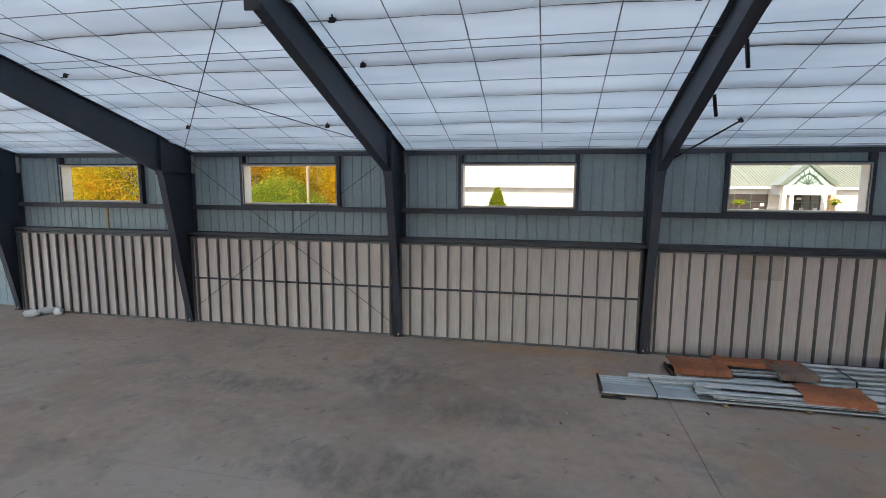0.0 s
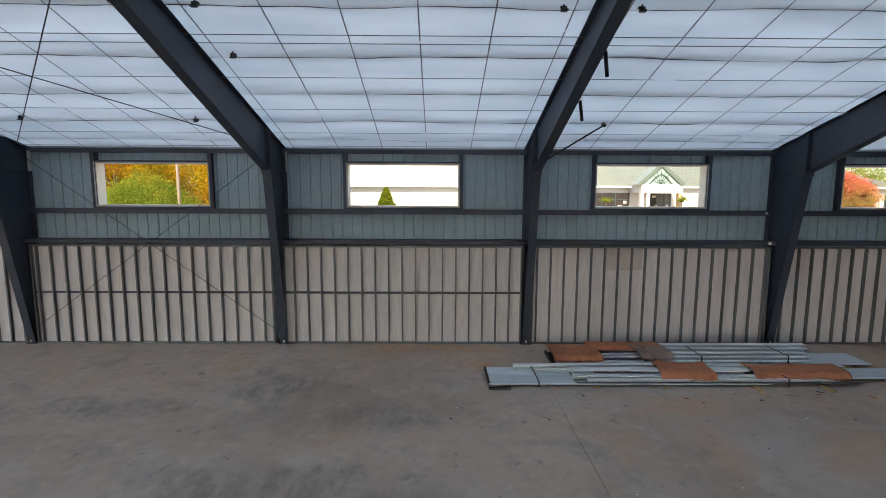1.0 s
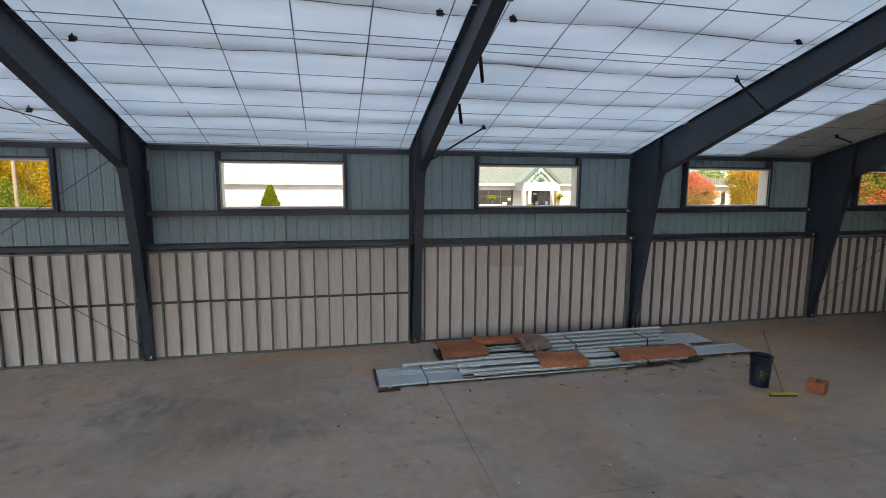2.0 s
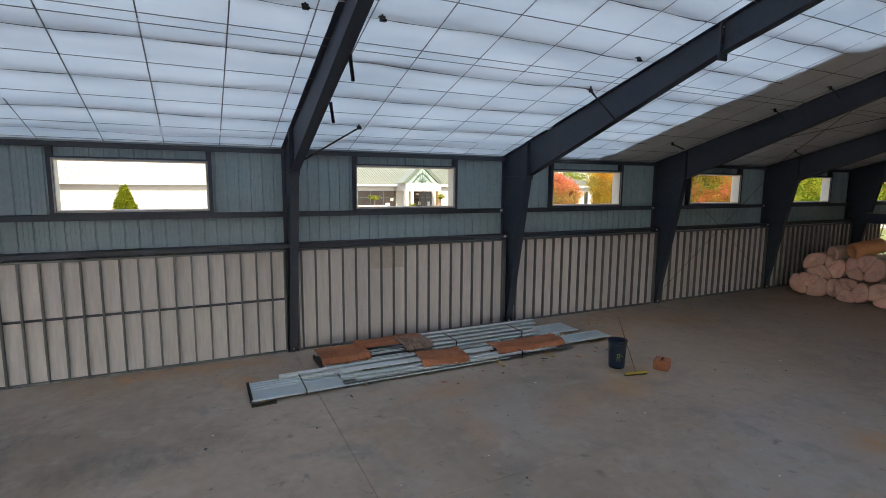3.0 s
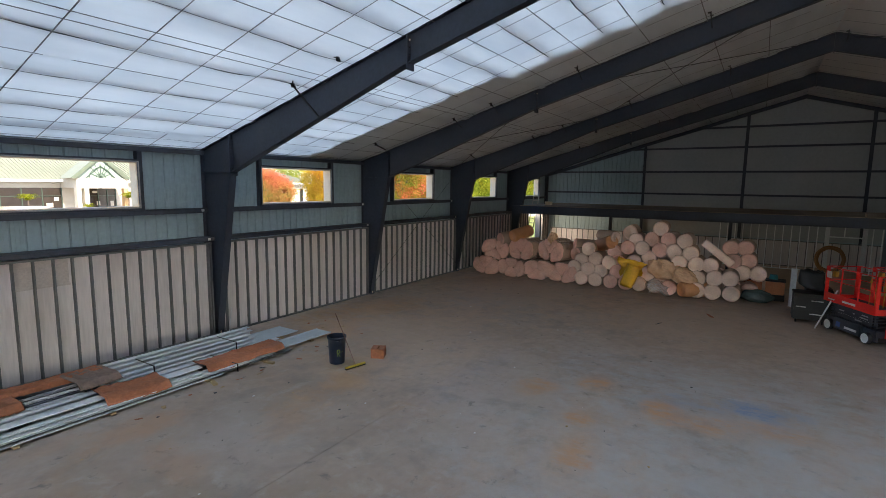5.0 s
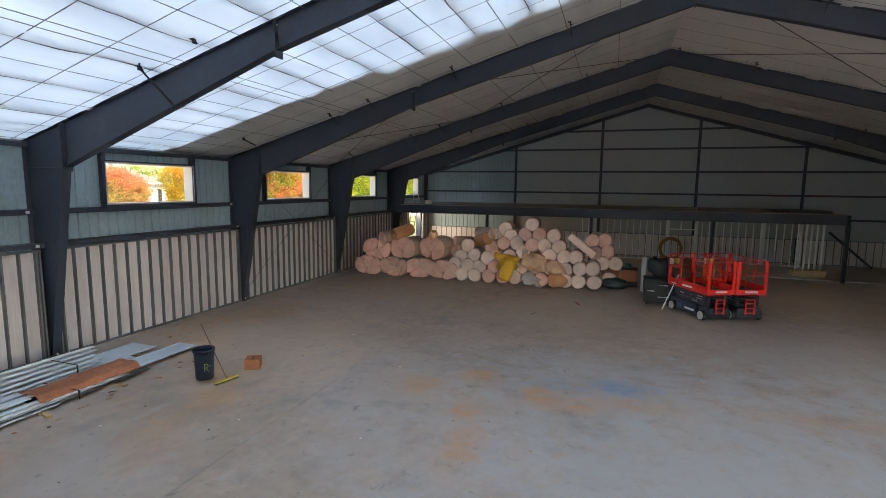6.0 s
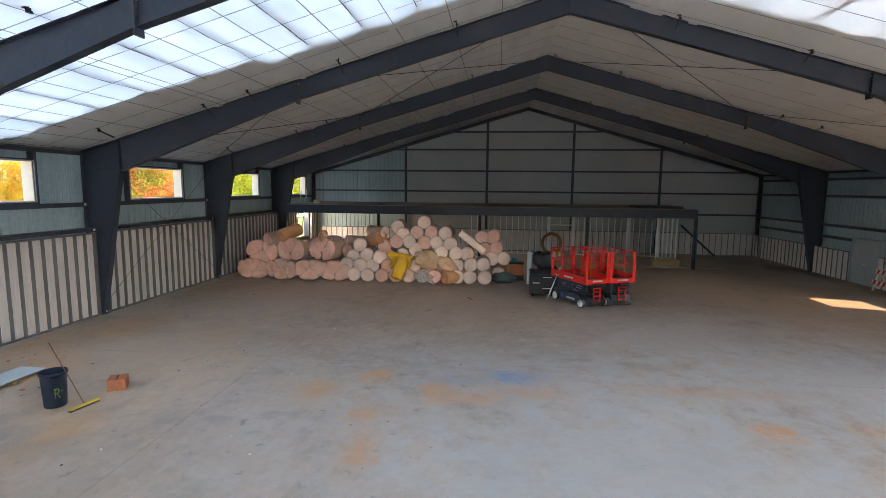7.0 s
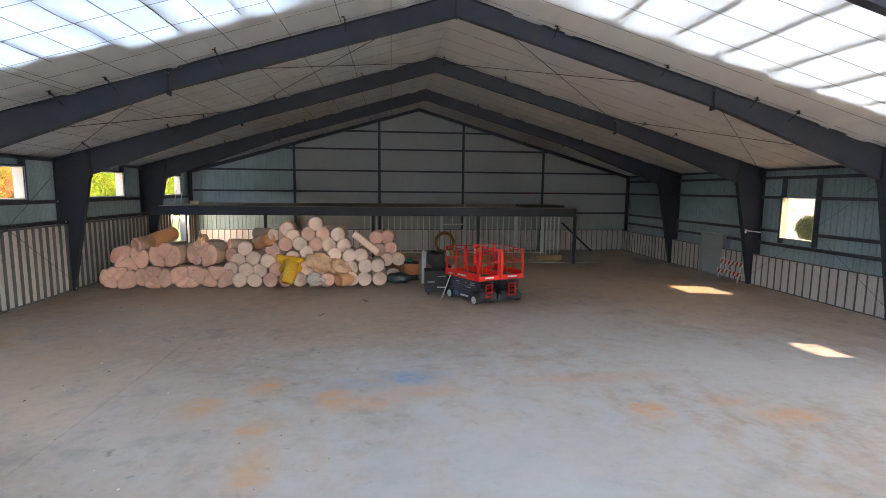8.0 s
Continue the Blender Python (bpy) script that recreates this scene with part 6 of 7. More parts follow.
def stroke(pts, w=0.011):
    pts = [(a * 0.62 + 0.03, 0.29 + (z - 0.30) * 0.66) for a, z in pts]
    bm = bmesh.new()
    for (a0, z0), (a1, z1) in zip(pts, pts[1:]):
        for k in range(3):
            p = on_can(FACE + (a0 + (a1 - a0) * k / 3) / 0.23, z0 + (z1 - z0) * k / 3)
            q = on_can(FACE + (a0 + (a1 - a0) * (k + 1.15) / 3) / 0.23, z0 + (z1 - z0) * (k + 1.15) / 3)
            tube(bm, p, q, w * 0.6, 5)
    part("paint_mark", bm, PAINT, can, "yellow sprayed letter")


stroke([(-0.09, 0.18), (-0.085, 0.46)])
stroke([(-0.085, 0.46), (0.0, 0.47), (0.035, 0.41), (0.0, 0.34), (-0.085, 0.32)])
stroke([(-0.04, 0.32), (0.03, 0.22), (0.045, 0.17)])
stroke([(0.08, 0.36), (0.15, 0.38)])

sq = empty("floor_squeegee", "long-handled floor squeegee with yellow head leaning on the can", "squeegee", at=(14.44, -5.24, 0))
bm = bmesh.new()
m = Matrix.Rotation(math.atan2(-0.12, 0.56), 4, "Z")
box(bm, -0.30, 0.30, -0.025, 0.025, 0.035, 0.075, m)
part("head", bm, mat("squeegee_yellow", (0.55, 0.42, 0.05), 0.45, vary=0.15), sq)
bm = bmesh.new()
box(bm, -0.30, 0.30, -0.03, 0.03, 0.0, 0.034, m)
part("blade", bm, DARK, sq, "black rubber blade")
bm = bmesh.new()
tube(bm, (0, 0, 0.07), (-0.30, 0.38, 1.42), 0.010, 8)
part("handle", bm, mat("handle_red", (0.22, 0.11, 0.08), 0.6), sq, "thin reddish wooden handle")

bx = empty("cardboard_box", "small open orange-brown cardboard box on the slab", "box", at=(15.40, -5.20, 0))
bx.rotation_euler = (0, 0, radians(28))
w, h, t = 0.175, 0.25, 0.006
for nm, a in (("side", (-w, w, -w, -w + t, 0, h)), ("side", (-w, w, w - t, w, 0, h)), ("side", (-w, -w + t, -w + t, w - t, 0, h)), ("side", (w - t, w, -w + t, w - t, 0, h)),
              ("bottom", (-w + t, w - t, -w + t, w - t, 0, t))):
    bm = bmesh.new()
    box(bm, *a)
    part(nm, bm, CARD, bx)
for nm, a in (("flap", (-w, w, -w, -0.02, h, h + t)), ("flap", (-w, w, 0.025, w, h, h + t))):
    bm = bmesh.new()
    box(bm, *a)
    part(nm, bm, CARD, bx)

def scrap(x, y, w, l_, turn, material, label):
    """A torn, slightly curled scrap."""
    bm = bmesh.new()
    grid = [[bm.verts.new((w * (i / 4 - 0.5) + 0.2 * w * noise.noise((i * 0.9, j * 0.9, x)), l_ * (j / 3 - 0.5) + 0.25 * l_ * noise.noise((i * 0.9, j * 0.9, y)),
                           0.012 + 0.12 * w * max(0.0, noise.noise((i * 0.7 + x, j * 0.7, 3.0))))) for j in range(4)] for i in range(5)]
    for i in range(4):
        for j in range(3):
            bm.faces.new((grid[i][j], grid[i + 1][j], grid[i + 1][j + 1], grid[i][j + 1]))
    ob = thing("torn_scrap", bm, material, label, "debris", "torn scraps", smooth=True)
    ob.matrix_world = pose(x, y, 0, 0, 0, turn)
    mod = ob.modifiers.new("thick", "SOLIDIFY")
    mod.thickness = 0.004


for k in range(26):
    x, y = (random.uniform(14.6, 17.2), random.uniform(-3.6, -1.2)) if k < 15 else (random.uniform(7.5, 14.5), random.uniform(-3.9, -3.3))
    scrap(x, y, random.uniform(0.05, 0.16), random.uniform(0.03, 0.08), random.uniform(0, 180), (CARD, TIMBER, CARD, DARK)[k % 4],
          ("torn orange-brown cardboard scrap on the slab", "thin splinter of timber on the slab", "torn orange-brown cardboard scrap on the slab", "dark torn scrap on the slab")[k % 4])
scrap(25.6, -12.4, 0.5, 0.10, 25, CARD, "torn orange-brown cardboard scrap on the slab")
scrap(23.4, -11.0, 0.35, 0.05, -20, DARK, "dark torn scrap on the slab")

for k in range(64):
    x, y = random.uniform(4.5, 27), random.uniform(-13, -2.2) if k < 36 else random.uniform(-7.5, -3.4)
    if 5.4 < x < 16.2 and -3.4 < y < -0.5:
        continue
    bm = bmesh.new()
    a = random.uniform(0.010, 0.032)
    bmesh.ops.create_icosphere(bm, subdivisions=1, radius=a)
    for v in bm.verts:
        v.co.z = max(0, (v.co.z + a * 0.5) * 0.3)
        v.co.x *= random.uniform(0.8, 1.8)
    ob = thing("debris_scrap", bm, random.choice((DARK, WHITE, TIMBER, DARK)), "small scrap of debris lying on the slab", "debris", "debris scraps")
    ob.location = (x, y, 0)

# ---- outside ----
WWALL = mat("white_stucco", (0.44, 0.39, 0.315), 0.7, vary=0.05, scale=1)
GREENR = mat("green_metal_roof", (0.195, 0.20, 0.14), 0.5, 0.0, vary=0.1, scale=1)
GLASSD = mat("dark_glazing", (0.035, 0.027, 0.022), 0.12, vary=0.3)
FRAMEW = mat("white_frame", (0.75, 0.74, 0.7), 0.5, vary=0.05)
YB = 40.0
bld = empty("commercial_building", "white single-storey building with pale green metal roof and gabled entrance", "building")
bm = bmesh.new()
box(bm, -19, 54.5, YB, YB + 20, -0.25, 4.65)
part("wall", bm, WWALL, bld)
bm = bmesh.new()
e = 0.6
v = [bm.verts.new(p) for p in ((-19 - e, YB - e, 4.66), (54.5 + e, YB - e, 4.66), (54.5 + e, YB + 20 + e, 4.66), (-19 - e, YB + 20 + e, 4.66), (-9, YB + 10, 8.6), (46, YB + 10, 8.6))]
front = [bm.verts.new(q) for q in ((17.0, YB - e, 4.66), (17.0, YB + 10, 8.6))]
bm.faces.new((front[0], v[1], v[5], front[1]))
for f in ((1, 2, 5), (2, 3, 4, 5), (3, 0, 4), (3, 2, 1, 0)):
    bm.faces.new([v[i] for i in f])
roof_b = part("roof", bm, GREENR, bld)
bm = bmesh.new()
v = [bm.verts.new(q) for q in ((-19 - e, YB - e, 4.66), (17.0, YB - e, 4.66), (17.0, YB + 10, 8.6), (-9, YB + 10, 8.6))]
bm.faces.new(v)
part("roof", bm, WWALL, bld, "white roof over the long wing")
for k in range(60 + 126):
    x = -18.5 + k * 0.6 if k < 60 else 17.2 + (k - 60) * 0.3
    f = min(1.0, max(0.05, (x + 19.6) / 10.6), max(0.05, (55.1 - x) / 9.1))
    bm = bmesh.new()
    prism(bm, [(YB - e, 4.67), (YB - e + (10 + e) * f, 4.67 + 3.94 * f), (YB - e + (10 + e) * f, 4.73 + 3.94 * f), (YB - e, 4.73)], x, x + 0.035)
    part("roof_seam", bm, GREENR if x > 17 else WWALL, roof_b)
bm = bmesh.new()
box(bm, -19.6, 55.1, YB - e - 0.06, YB - e, 4.48, 4.68)
part("fascia", bm, FRAMEW, bld)
for z in (1.2, 2.2, 3.2):
    bm = bmesh.new()
    box(bm, -19, 24.5, YB - 0.02, YB - 0.003, z, z + 0.05)
    part("wall_joint", bm, mat("joint_grey", (0.55, 0.54, 0.52), 0.7), bld)
GABLEM = mat("gable_panel", (0.22, 0.27, 0.21), 0.5, vary=0.1)
FASCIA = mat("green_fascia", (0.085, 0.10, 0.065), 0.5, vary=0.1)
TANP = mat("tan_stone", (0.36, 0.23, 0.11), 0.8, vary=0.2, scale=3)
MULL = mat("green_mullion", (0.035, 0.06, 0.04), 0.5)
# entrance gable
gx, gw = 27.05, 1.95
bm = bmesh.new()
prism(bm, [(gx - gw, 4.85), (gx + gw, 4.85), (gx, 6.62)], YB - 3.2, YB - 3.05, axis="y")
part("gable", bm, GABLEM, bld, "glazed gable over the entrance")
for s in (-1, 1):
    bm = bmesh.new()
    prism(bm, [(gx + s * gw, 4.82), (gx, 6.62), (gx, 7.05), (gx + s * (gw + 0.5), 4.82)], YB - 3.40, YB - 1.2, axis="y")
    part("gable_roof", bm, GREENR, bld)
    bm = bmesh.new()
    prism(bm, [(gx + s * (gw + 0.06), 4.81), (gx, 6.68), (gx, 7.07), (gx + s * (gw + 0.52), 4.81)], YB - 3.45, YB - 3.405, axis="y")
    part("gable_fascia", bm, FASCIA, bld)
    for d0, d1 in ((0.0, 0.10), (0.36, 0.43)):
        bm = bmesh.new()
        k = gw - d0 - d0
        prism(bm, [(gx + s * k, 4.87), (gx, 4.87 + k * 0.9), (gx, 4.87 + (k - d1 + d0) * 0.9), (gx + s * (k - d1 + d0), 4.87)], YB - 3.30, YB - 3.21, axis="y")
        part("gable_mullion", bm, MULL, bld)
for a in (25, 50, 70, 90, 110, 130, 155):
    bm = bmesh.new()
    k = 0.98 if a in (25, 155) else 1.28
    tube(bm, (gx, YB - 3.24, 4.87), (gx + k * math.cos(radians(a)), YB - 3.24, 4.87 + k * math.sin(radians(a))), 0.026, 5)
    part("gable_mullion", bm, MULL, bld)
for rr in (0.40, 0.92):
    bm = bmesh.new()
    for k in range(14):
        t0, t1 = math.pi * k / 14, math.pi * (k + 1) / 14
        tube(bm, (gx + rr * math.cos(t0), YB - 3.24, 4.87 + rr * math.sin(t0)), (gx + rr * math.cos(t1), YB - 3.24, 4.87 + rr * math.sin(t1)), 0.026, 5)
    part("gable_mullion", bm, MULL, bld)
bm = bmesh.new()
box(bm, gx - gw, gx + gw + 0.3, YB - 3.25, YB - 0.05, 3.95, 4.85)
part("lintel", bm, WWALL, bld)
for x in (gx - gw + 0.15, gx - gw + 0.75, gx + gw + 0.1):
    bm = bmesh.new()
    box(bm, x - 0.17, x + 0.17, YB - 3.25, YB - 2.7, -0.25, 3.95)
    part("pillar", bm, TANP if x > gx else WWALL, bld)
bm = bmesh.new()
box(bm, gx - 0.45, gx + 0.45, YB - 3.29, YB - 3.255, 4.18, 4.30)
part("sign", bm, GALV, bld, "plain grey lettering bar")
for x0, x1, z0, z1 in ((26.5, 29.6, 0.0, 3.92), (20.7, 25.1, 0.6, 3.95), (52.9, 53.4, 1.5, 3.9)):
    w_ = new("window")
    w_.parent = bld
    bm = bmesh.new()
    box(bm, x0, x1, YB - 0.05, YB - 0.03, z0, z1)
    part("pane", bm, GLASSD, w_)
    k = max(1, round((x1 - x0) / (0.8 if x0 > 26 else 1.5)))
    for i in range(k + 1):
        x = x0 + (x1 - x0) * i / k
        bm = bmesh.new()
        box(bm, x - 0.03, x + 0.03, YB - 0.12, YB - 0.052, z0, z1)
        part("mullion", bm, MULL, w_)
    bm = bmesh.new()
    box(bm, x0, x1, YB - 0.11, YB - 0.052, z1 - 0.75, z1 - 0.70)
    part("transom", bm, MULL, w_)
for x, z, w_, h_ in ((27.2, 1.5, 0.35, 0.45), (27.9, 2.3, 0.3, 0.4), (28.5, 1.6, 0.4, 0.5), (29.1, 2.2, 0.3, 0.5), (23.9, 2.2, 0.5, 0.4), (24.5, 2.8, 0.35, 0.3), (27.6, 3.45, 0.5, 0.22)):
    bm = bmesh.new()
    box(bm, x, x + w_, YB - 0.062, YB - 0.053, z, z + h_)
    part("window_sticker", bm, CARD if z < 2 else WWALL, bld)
# a white van parked before the glazing
van = empty("parked_van", "white van parked in front of the glazed shop front", "van", at=(20.9, 35.2, -0.21))
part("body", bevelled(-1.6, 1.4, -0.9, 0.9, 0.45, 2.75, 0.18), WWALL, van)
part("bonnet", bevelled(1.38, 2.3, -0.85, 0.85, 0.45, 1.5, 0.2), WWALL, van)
bm = bmesh.new()
box(bm, 0.3, 1.25, -0.915, -0.902, 1.75, 2.4)
part("window", bm, GLASSD, van)
for sx in (-1.0, 1.6):
    for sy in (-0.8, 0.8):
        bm = bmesh.new()
        tube(bm, (sx, sy - 0.12, 0.33), (sx, sy + 0.12, 0.33), 0.33, 18)
        part("wheel", bm, TYRE, van)


def leaf_material(name, colours):
    m = bpy.data.materials.new(name)
    m.use_nodes = True
    n, l = m.node_tree.nodes, m.node_tree.links
    n.remove(n["Principled BSDF"])
    geo, ramp = n.new("ShaderNodeNewGeometry"), n.new("ShaderNodeValToRGB")
    no, mixv = n.new("ShaderNodeTexNoise"), n.new("ShaderNodeMath")
    no.inputs["Scale"].default_value = 0.5
    l.new(geo.outputs["Position"], no.inputs["Vector"])
    mixv.operation = "MULTIPLY_ADD"
    mixv.inputs[1].default_value = 0.45
    l.new(geo.outputs["Random Per Island"], mixv.inputs[0])
    sub = n.new("ShaderNodeMath")
    sub.operation = "MULTIPLY_ADD"
    sub.inputs[1].default_value, sub.inputs[2].default_value = 1.6, -0.52
    l.new(no.outputs[0], sub.inputs[0])
    l.new(sub.outputs[0], mixv.inputs[2])
    while len(ramp.color_ramp.elements) < len(colours):
        ramp.color_ramp.elements.new(0.5)
    for i, c in enumerate(colours):
        ramp.color_ramp.elements[i].position = i / (len(colours) - 1)
        ramp.color_ramp.elements[i].color = (*c, 1)
    l.new(mixv.outputs[0], ramp.inputs[0])
    d, t, mx = n.new("ShaderNodeBsdfDiffuse"), n.new("ShaderNodeBsdfTranslucent"), n.new("ShaderNodeMixShader")
    l.new(ramp.outputs[0], d.inputs[0])
    l.new(ramp.outputs[0], t.inputs[0])
    mx.inputs[0].default_value = 0.5
    l.new(d.outputs[0], mx.inputs[1])
    l.new(t.outputs[0], mx.inputs[2])
    l.new(mx.outputs[0], n["Material Output"].inputs["Surface"])
    return m


GOLD = leaf_material("gold_leaves", ((0.15, 0.19, 0.02), (0.28, 0.26, 0.02), (0.44, 0.29, 0.018), (0.48, 0.20, 0.015)))
GREENL = leaf_material("green_leaves", ((0.08, 0.13, 0.015), (0.16, 0.21, 0.022), (0.25, 0.26, 0.028), (0.34, 0.26, 0.03)))
REDL = leaf_material("red_leaves", ((0.20, 0.23, 0.06), (0.40, 0.24, 0.07), (0.56, 0.20, 0.09), (0.60, 0.13, 0.10)))
ORNG = leaf_material("orange_leaves", ((0.18, 0.21, 0.03), (0.33, 0.27, 0.03), (0.50, 0.29, 0.03), (0.54, 0.20, 0.04)))
AUTUMN = leaf_material("autumn_leaves", ((0.12, 0.14, 0.012), (0.30, 0.23, 0.012), (0.50, 0.29, 0.012), (0.42, 0.18, 0.012), (0.15, 0.10, 0.02)))
MIXED = leaf_material("mixed_leaves", ((0.08, 0.14, 0.02), (0.17, 0.22, 0.03), (0.24, 0.19, 0.03), (0.46, 0.16, 0.05), (0.58, 0.15, 0.08), (0.60, 0.19, 0.14)))
CONIF = leaf_material("conifer_leaves", ((0.09, 0.12, 0.01), (0.17, 0.185, 0.012), (0.24, 0.23, 0.015)))
PALEL = leaf_material("pale_leaves", ((0.14, 0.17, 0.09), (0.20, 0.22, 0.13), (0.26, 0.27, 0.17)))
BARK = mat("bark", (0.12, 0.085, 0.06), 0.9, vary=0.3, scale=6)


def leaves(n_clumps, rx, rz, zc, n_leaf, size, seed, cone=False):
    """Many small two-faced leaves in uneven clumps; returns vertices and faces."""
    rng = np.random.default_rng(seed)
    vs, fs = [], []
    for c in range(n_clumps):
        u = rng.normal(size=3)
        u /= np.linalg.norm(u)
        rad = rng.uniform(0.45, 1.0) ** 0.5
        if cone:
            h = rng.uniform(0, 1) ** 1.5
            a = rng.uniform(0, 2 * np.pi)
            rr = rx * (1 - h ** 1.6) ** 0.9 * min(1, 0.72 + 1.6 * h) * rng.uniform(0.75, 1.05) + 0.02
            centre = np.array((rr * np.cos(a), rr * np.sin(a), zc + rz * h))
            cr = 0.16
        else:
            wob = 1 + 0.22 * math.sin(3 * u[0] + seed) * math.cos(4 * u[2] + seed)
            centre = np.array((u[0] * rx * rad * wob, u[1] * rx * rad * wob, zc + u[2] * rz * rad * wob))
            cr = rx * rng.uniform(0.14, 0.26)
        pts = centre + rng.normal(size=(n_leaf, 3)) * cr * 0.55
        a, b = rng.normal(size=(n_leaf, 3)), rng.normal(size=(n_leaf, 3))
        a /= np.linalg.norm(a, axis=1, keepdims=True)
        b -= a * (a * b).sum(axis=1, keepdims=True)
        b /= np.linalg.norm(b, axis=1, keepdims=True)
        s_ = size * rng.uniform(0.6, 1.4, size=(n_leaf, 1))
        quad = np.stack((pts - a * s_, pts + b * s_ * 0.55, pts + a * s_, pts - b * s_ * 0.55), axis=1)
        vs.append(quad.reshape(-1, 3))
    vs = np.concatenate(vs)
    fs = np.arange(len(vs)).reshape(-1, 4)
    return vs, fs


def tree(x, y, height, rx, material, seed, label, leaf=0.13, clumps=110, per=55, low=0.0, crown=None):
    t = empty("tree", label, "tree", at=(x, y, -0.21))
    bm = bmesh.new()
    rng = random.Random(seed)
    tube(bm, (0, 0, 0), (0.1, 0, height * 0.35), 0.035 * height, 9, 0.024 * height)
    tube(bm, (0.1, 0, height * 0.33), (0.0, 0.1, height * 0.8), 0.024 * height, 8, 0.006 * height)
    for k in range(9):
        a, z0 = rng.uniform(0, 6.28), height * rng.uniform(0.25, 0.6)
        d = rx * rng.uniform(0.5, 0.85)
        mid = (0.5 * d * math.cos(a), 0.5 * d * math.sin(a), z0 + 0.14 * height)
        tube(bm, (0.08, 0, z0), mid, 0.011 * height, 6, 0.007 * height)
        tube(bm, mid, (d * math.cos(a), d * math.sin(a), z0 + 0.3 * height), 0.007 * height, 5, 0.002 * height)
    part("trunk", bm, BARK, t)
    zc = height * (0.60 - 0.12 * low)
    vs, fs = leaves(clumps, rx, height * (0.42 + 0.1 * low), zc, per, leaf, seed) if not crown else leaves(clumps, rx, crown[1], crown[0], per, leaf, seed)
    me = bpy.data.meshes.new("crown")
    me.from_pydata(vs, [], fs)
    me.materials.append(material)
    c = new("crown", me)
    c.parent = t
    return t


MIX_T = "green, rust and pink autumn tree outside"
GREEN_T, GOLD_T, RED_T, ORG_T = ("broad green tree turning yellow outside", "golden-yellow autumn tree outside", "round red maple on the lawn outside",
                                 "orange and green autumn tree outside")
for k, (x, y, h, r, m_, lab, low) in enumerate((
        (-33.5, 17, 9, 4.6, GOLD, GOLD_T, 1), (-26.5, 19, 9.5, 4.8, GOLD, GOLD_T, 1), (-39, 21, 10, 5, GOLD, GOLD_T, 1), (-31, 27, 11, 5.5, ORNG, ORG_T, 1),
        (-18.4, 22, 9.5, 4.0, AUTUMN, ORG_T, 1), (-22.5, 25, 11, 4.6, GOLD, GOLD_T, 1), (-9.6, 23.5, 9.5, 3.2, AUTUMN, ORG_T, 1), (-16, 31, 11, 4.8, ORNG, ORG_T, 1),
        (-45, 30, 12, 6, GOLD, GOLD_T, 1), (-12.8, 30, 10, 2.6, AUTUMN, ORG_T, 1), (-20.5, 33.5, 11, 4.0, GOLD, GOLD_T, 1), (-27, 35, 12, 5, GREENL, GREEN_T, 1), (-36, 34, 12, 5, GOLD, GOLD_T, 1))):
    tree(x, y, h, r, m_, 40 + k, lab, leaf=0.072, clumps=420, per=130, low=low)
tree(-14.0, 18.0, 5.0, 2.5, GREENL, 203, GREEN_T, leaf=0.055, clumps=420, per=130, crown=(2.9, 2.1))
for k, (x, y, h, r, m_, lab, low) in enumerate((
        (70, 70, 13, 7, GREENL, GREEN_T, 1), (82, 68, 13, 7, GREENL, GREEN_T, 1), (48.0, 19, 8.2, 3.2, MIXED, MIX_T, 1), (52.5, 20, 8.5, 3.0, MIXED, MIX_T, 1), (58.5, 20, 8.5, 4.0, GREENL, GREEN_T, 1), (64.5, 21, 8.6, 4.0, GREENL, GREEN_T, 1), (71, 22, 9, 4.6, GREENL, GREEN_T, 1), (80, 24, 10, 5, GREENL, GREEN_T, 1),
        (91, 23, 10, 5.2, GREENL, GREEN_T, 1), (102, 26, 11, 5.6, GOLD, GOLD_T, 1), (112, 25, 11, 6, GREENL, GREEN_T, 1), (70, 34, 12, 5, GOLD, GOLD_T, 1), (86, 36, 13, 6, GREENL, GREEN_T, 1))):
    tree(x, y, h, r, m_, 70 + k, lab, leaf=0.08 if x < 60 else 0.13, clumps=340 if x < 60 else 260, per=150 if x < 60 else 75, low=low)
tree(33.8, 22, 6.2, 1.75, REDL, 201, RED_T, leaf=0.06, clumps=300, per=110, crown=(4.1, 1.75))
tree(40.2, 22, 7.5, 2.05, ORNG, 202, ORG_T, leaf=0.06, clumps=300, per=110, crown=(4.3, 2.6))
con = empty("clipped_conifer", "small cone-shaped green conifer before the white wall", "conifer", at=(0.0, 30.0, -0.21))
bm = bmesh.new()
tube(bm, (0, 0, 0), (0, 0, 4.0), 0.09, 8, 0.02)
part("trunk", bm, BARK, con)
vs, fs = leaves(800, 1.22, 4.35, 0.15, 34, 0.07, 7, cone=True)
me = bpy.data.meshes.new("crown")
me.from_pydata(vs, [], fs)
me.materials.append(CONIF)
c = new("crown", me)
c.parent = con
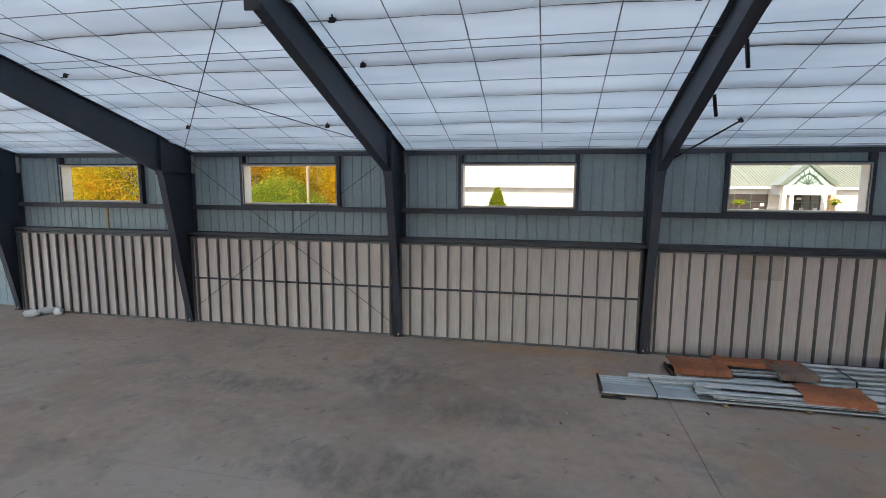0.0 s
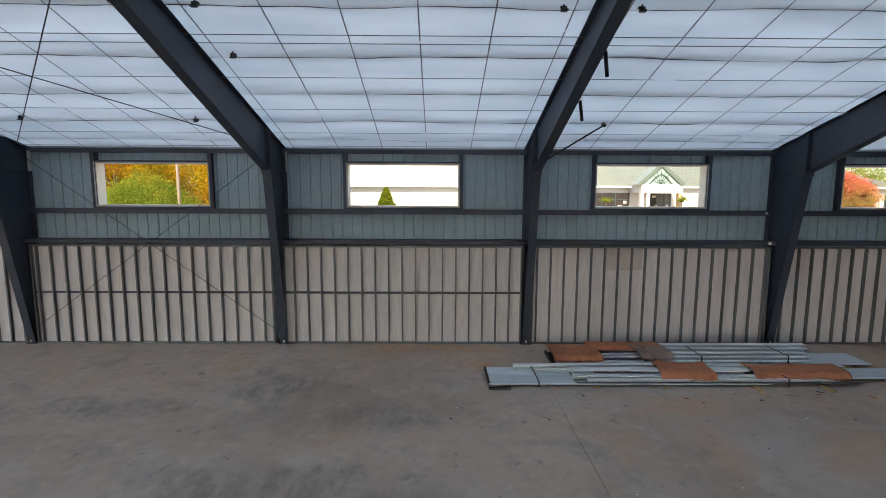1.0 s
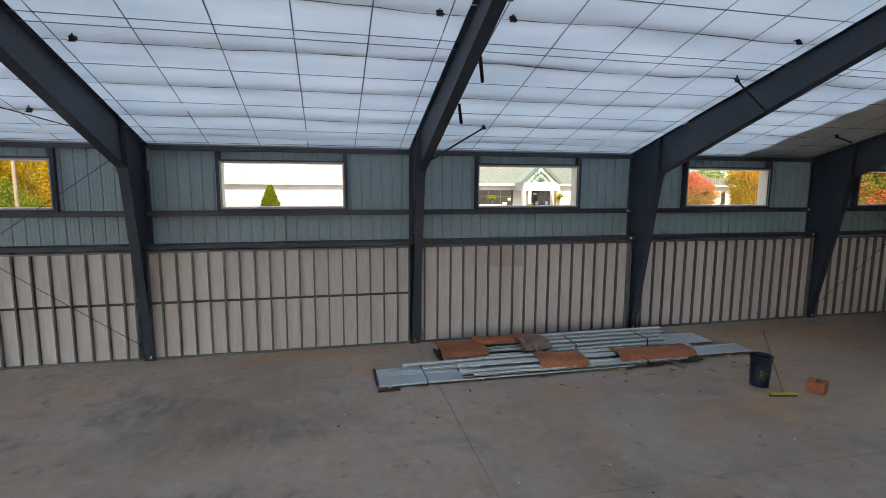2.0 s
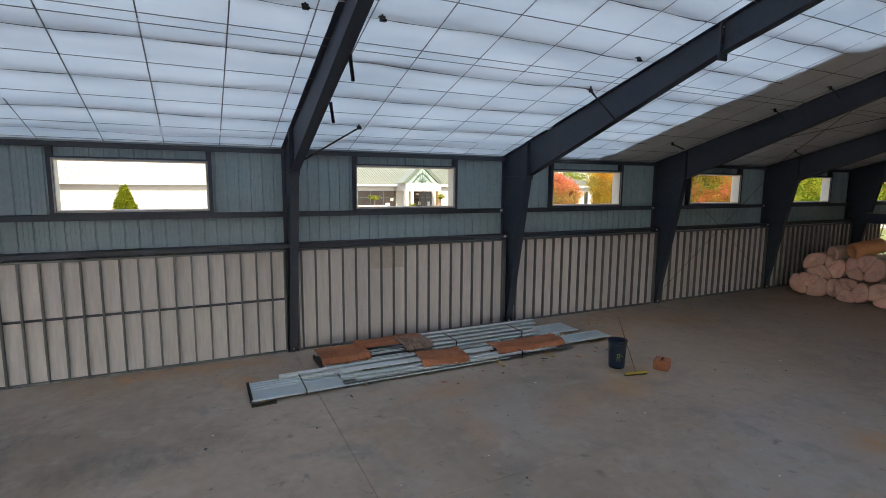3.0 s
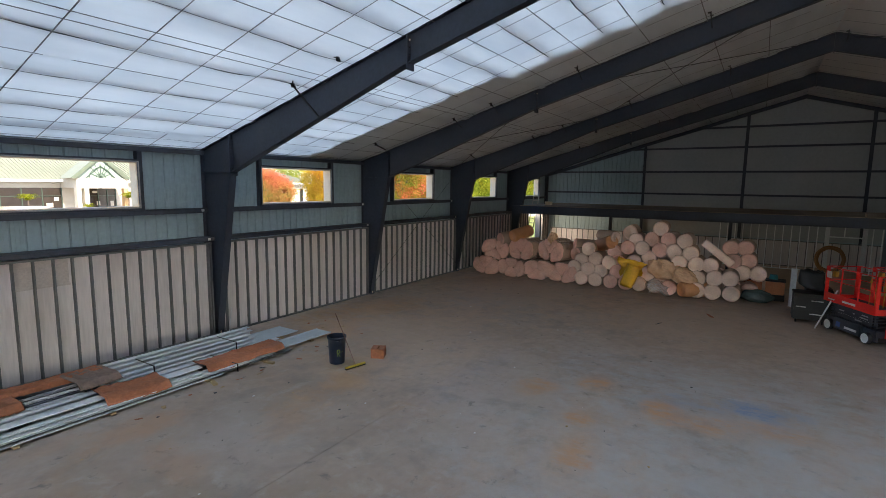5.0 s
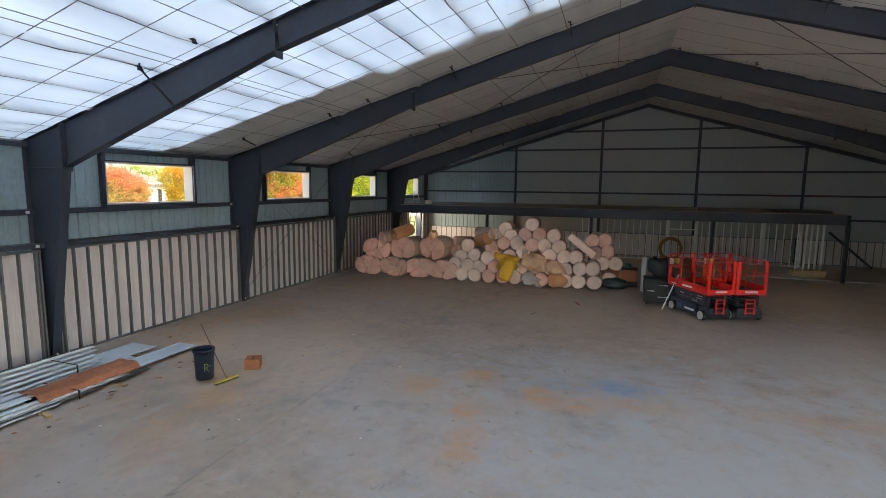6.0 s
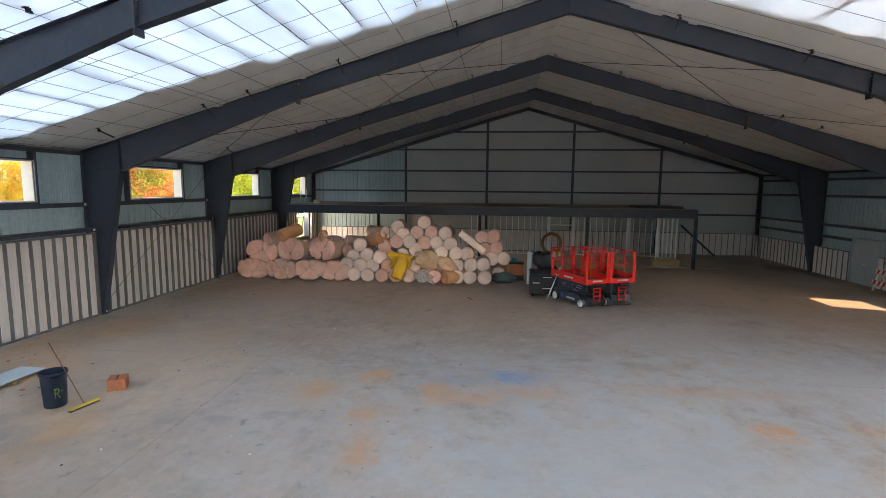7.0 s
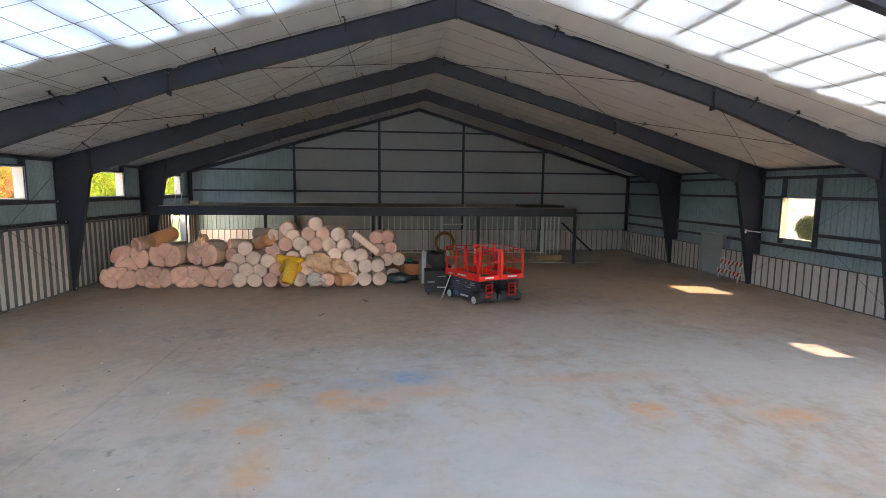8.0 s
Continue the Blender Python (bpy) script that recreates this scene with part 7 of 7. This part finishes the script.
def palm(x, y, h, r, seed):
    """A small palm: a thin stem and arching fronds, each a rib with leaflets."""
    p = empty("small_palm", "small yellow-green palm at the entrance", "palm", "entrance palms", at=(x, y, -0.21))
    bm = bmesh.new()
    tube(bm, (0, 0, 0), (0.03, 0, h), 0.07, 8, 0.05)
    part("stem", bm, BARK, p)
    rng = random.Random(seed)
    for k in range(13):
        a, rise, reach = 2.4 * k + rng.uniform(-0.2, 0.2), rng.uniform(0.5, 1.5) * r, r * rng.uniform(0.65, 1.0)
        pts = [Vector((reach * t * math.cos(a), reach * t * math.sin(a), h + rise * t * 1.6 - 1.5 * rise * t * t * 0.95)) for t in [j / 9 for j in range(10)]]
        side = Vector((-math.sin(a), math.cos(a), 0))
        vs, fs = [], []
        for j in range(9):
            for q in (-1, 1):
                n0 = len(vs)
                w = 0.34 * r * (1 - 0.6 * abs(j / 9 - 0.35))
                tip = pts[j].lerp(pts[j + 1], 0.8) + side * q * w + Vector((0, 0, -0.35 * w))
                vs += [pts[j], pts[j].lerp(pts[j + 1], 0.55), tip]
                fs.append((n0, n0 + 1, n0 + 2))
        me = bpy.data.meshes.new("frond")
        me.from_pydata([tuple(v) for v in vs], [], fs)
        me.materials.append(CONIF)
        ob = new("frond", me)
        ob.parent = p


for k, (x, y, h, r_) in enumerate(((21.4, 36.3, 3.2, 0.85), (29.06, 36.3, 3.3, 0.95), (25.6, 36.0, 2.5, 0.6), (19.6, 36.3, 2.3, 0.7))):
    palm(x, y, h, r_, k)
bm = bmesh.new()
tube(bm, (-11.35, 17.0, -0.25), (-11.35, 17.0, 9.0), 0.11, 10, 0.085)
thing("utility_pole", bm, mat("pole_paint", (0.19, 0.135, 0.08), 0.7, vary=0.15), "pale straight pole standing before the trees", "pole")
bm = bmesh.new()
tube(bm, (7.7, 33.0, -0.25), (7.7, 33.0, 4.0), 0.04, 6)
thing("thin_pole", bm, GALV, "thin grey post before the white building", "pole")

# seen through the square window: pale yard, a shrub and a low white building
shr = empty("bush", "round pale green bush outside the square window", "bush", at=(46.0, -50.0, -0.21))
bm = bmesh.new()
tube(bm, (0, 0, 0), (0, 0, 1.0), 0.06, 8, 0.03)
part("trunk", bm, BARK, shr)
vs, fs = leaves(220, 0.95, 1.0, 1.55, 80, 0.055, 99)
me = bpy.data.meshes.new("crown")
me.from_pydata(vs, [], fs)
me.materials.append(PALEL)
c = new("crown", me)
c.parent = shr
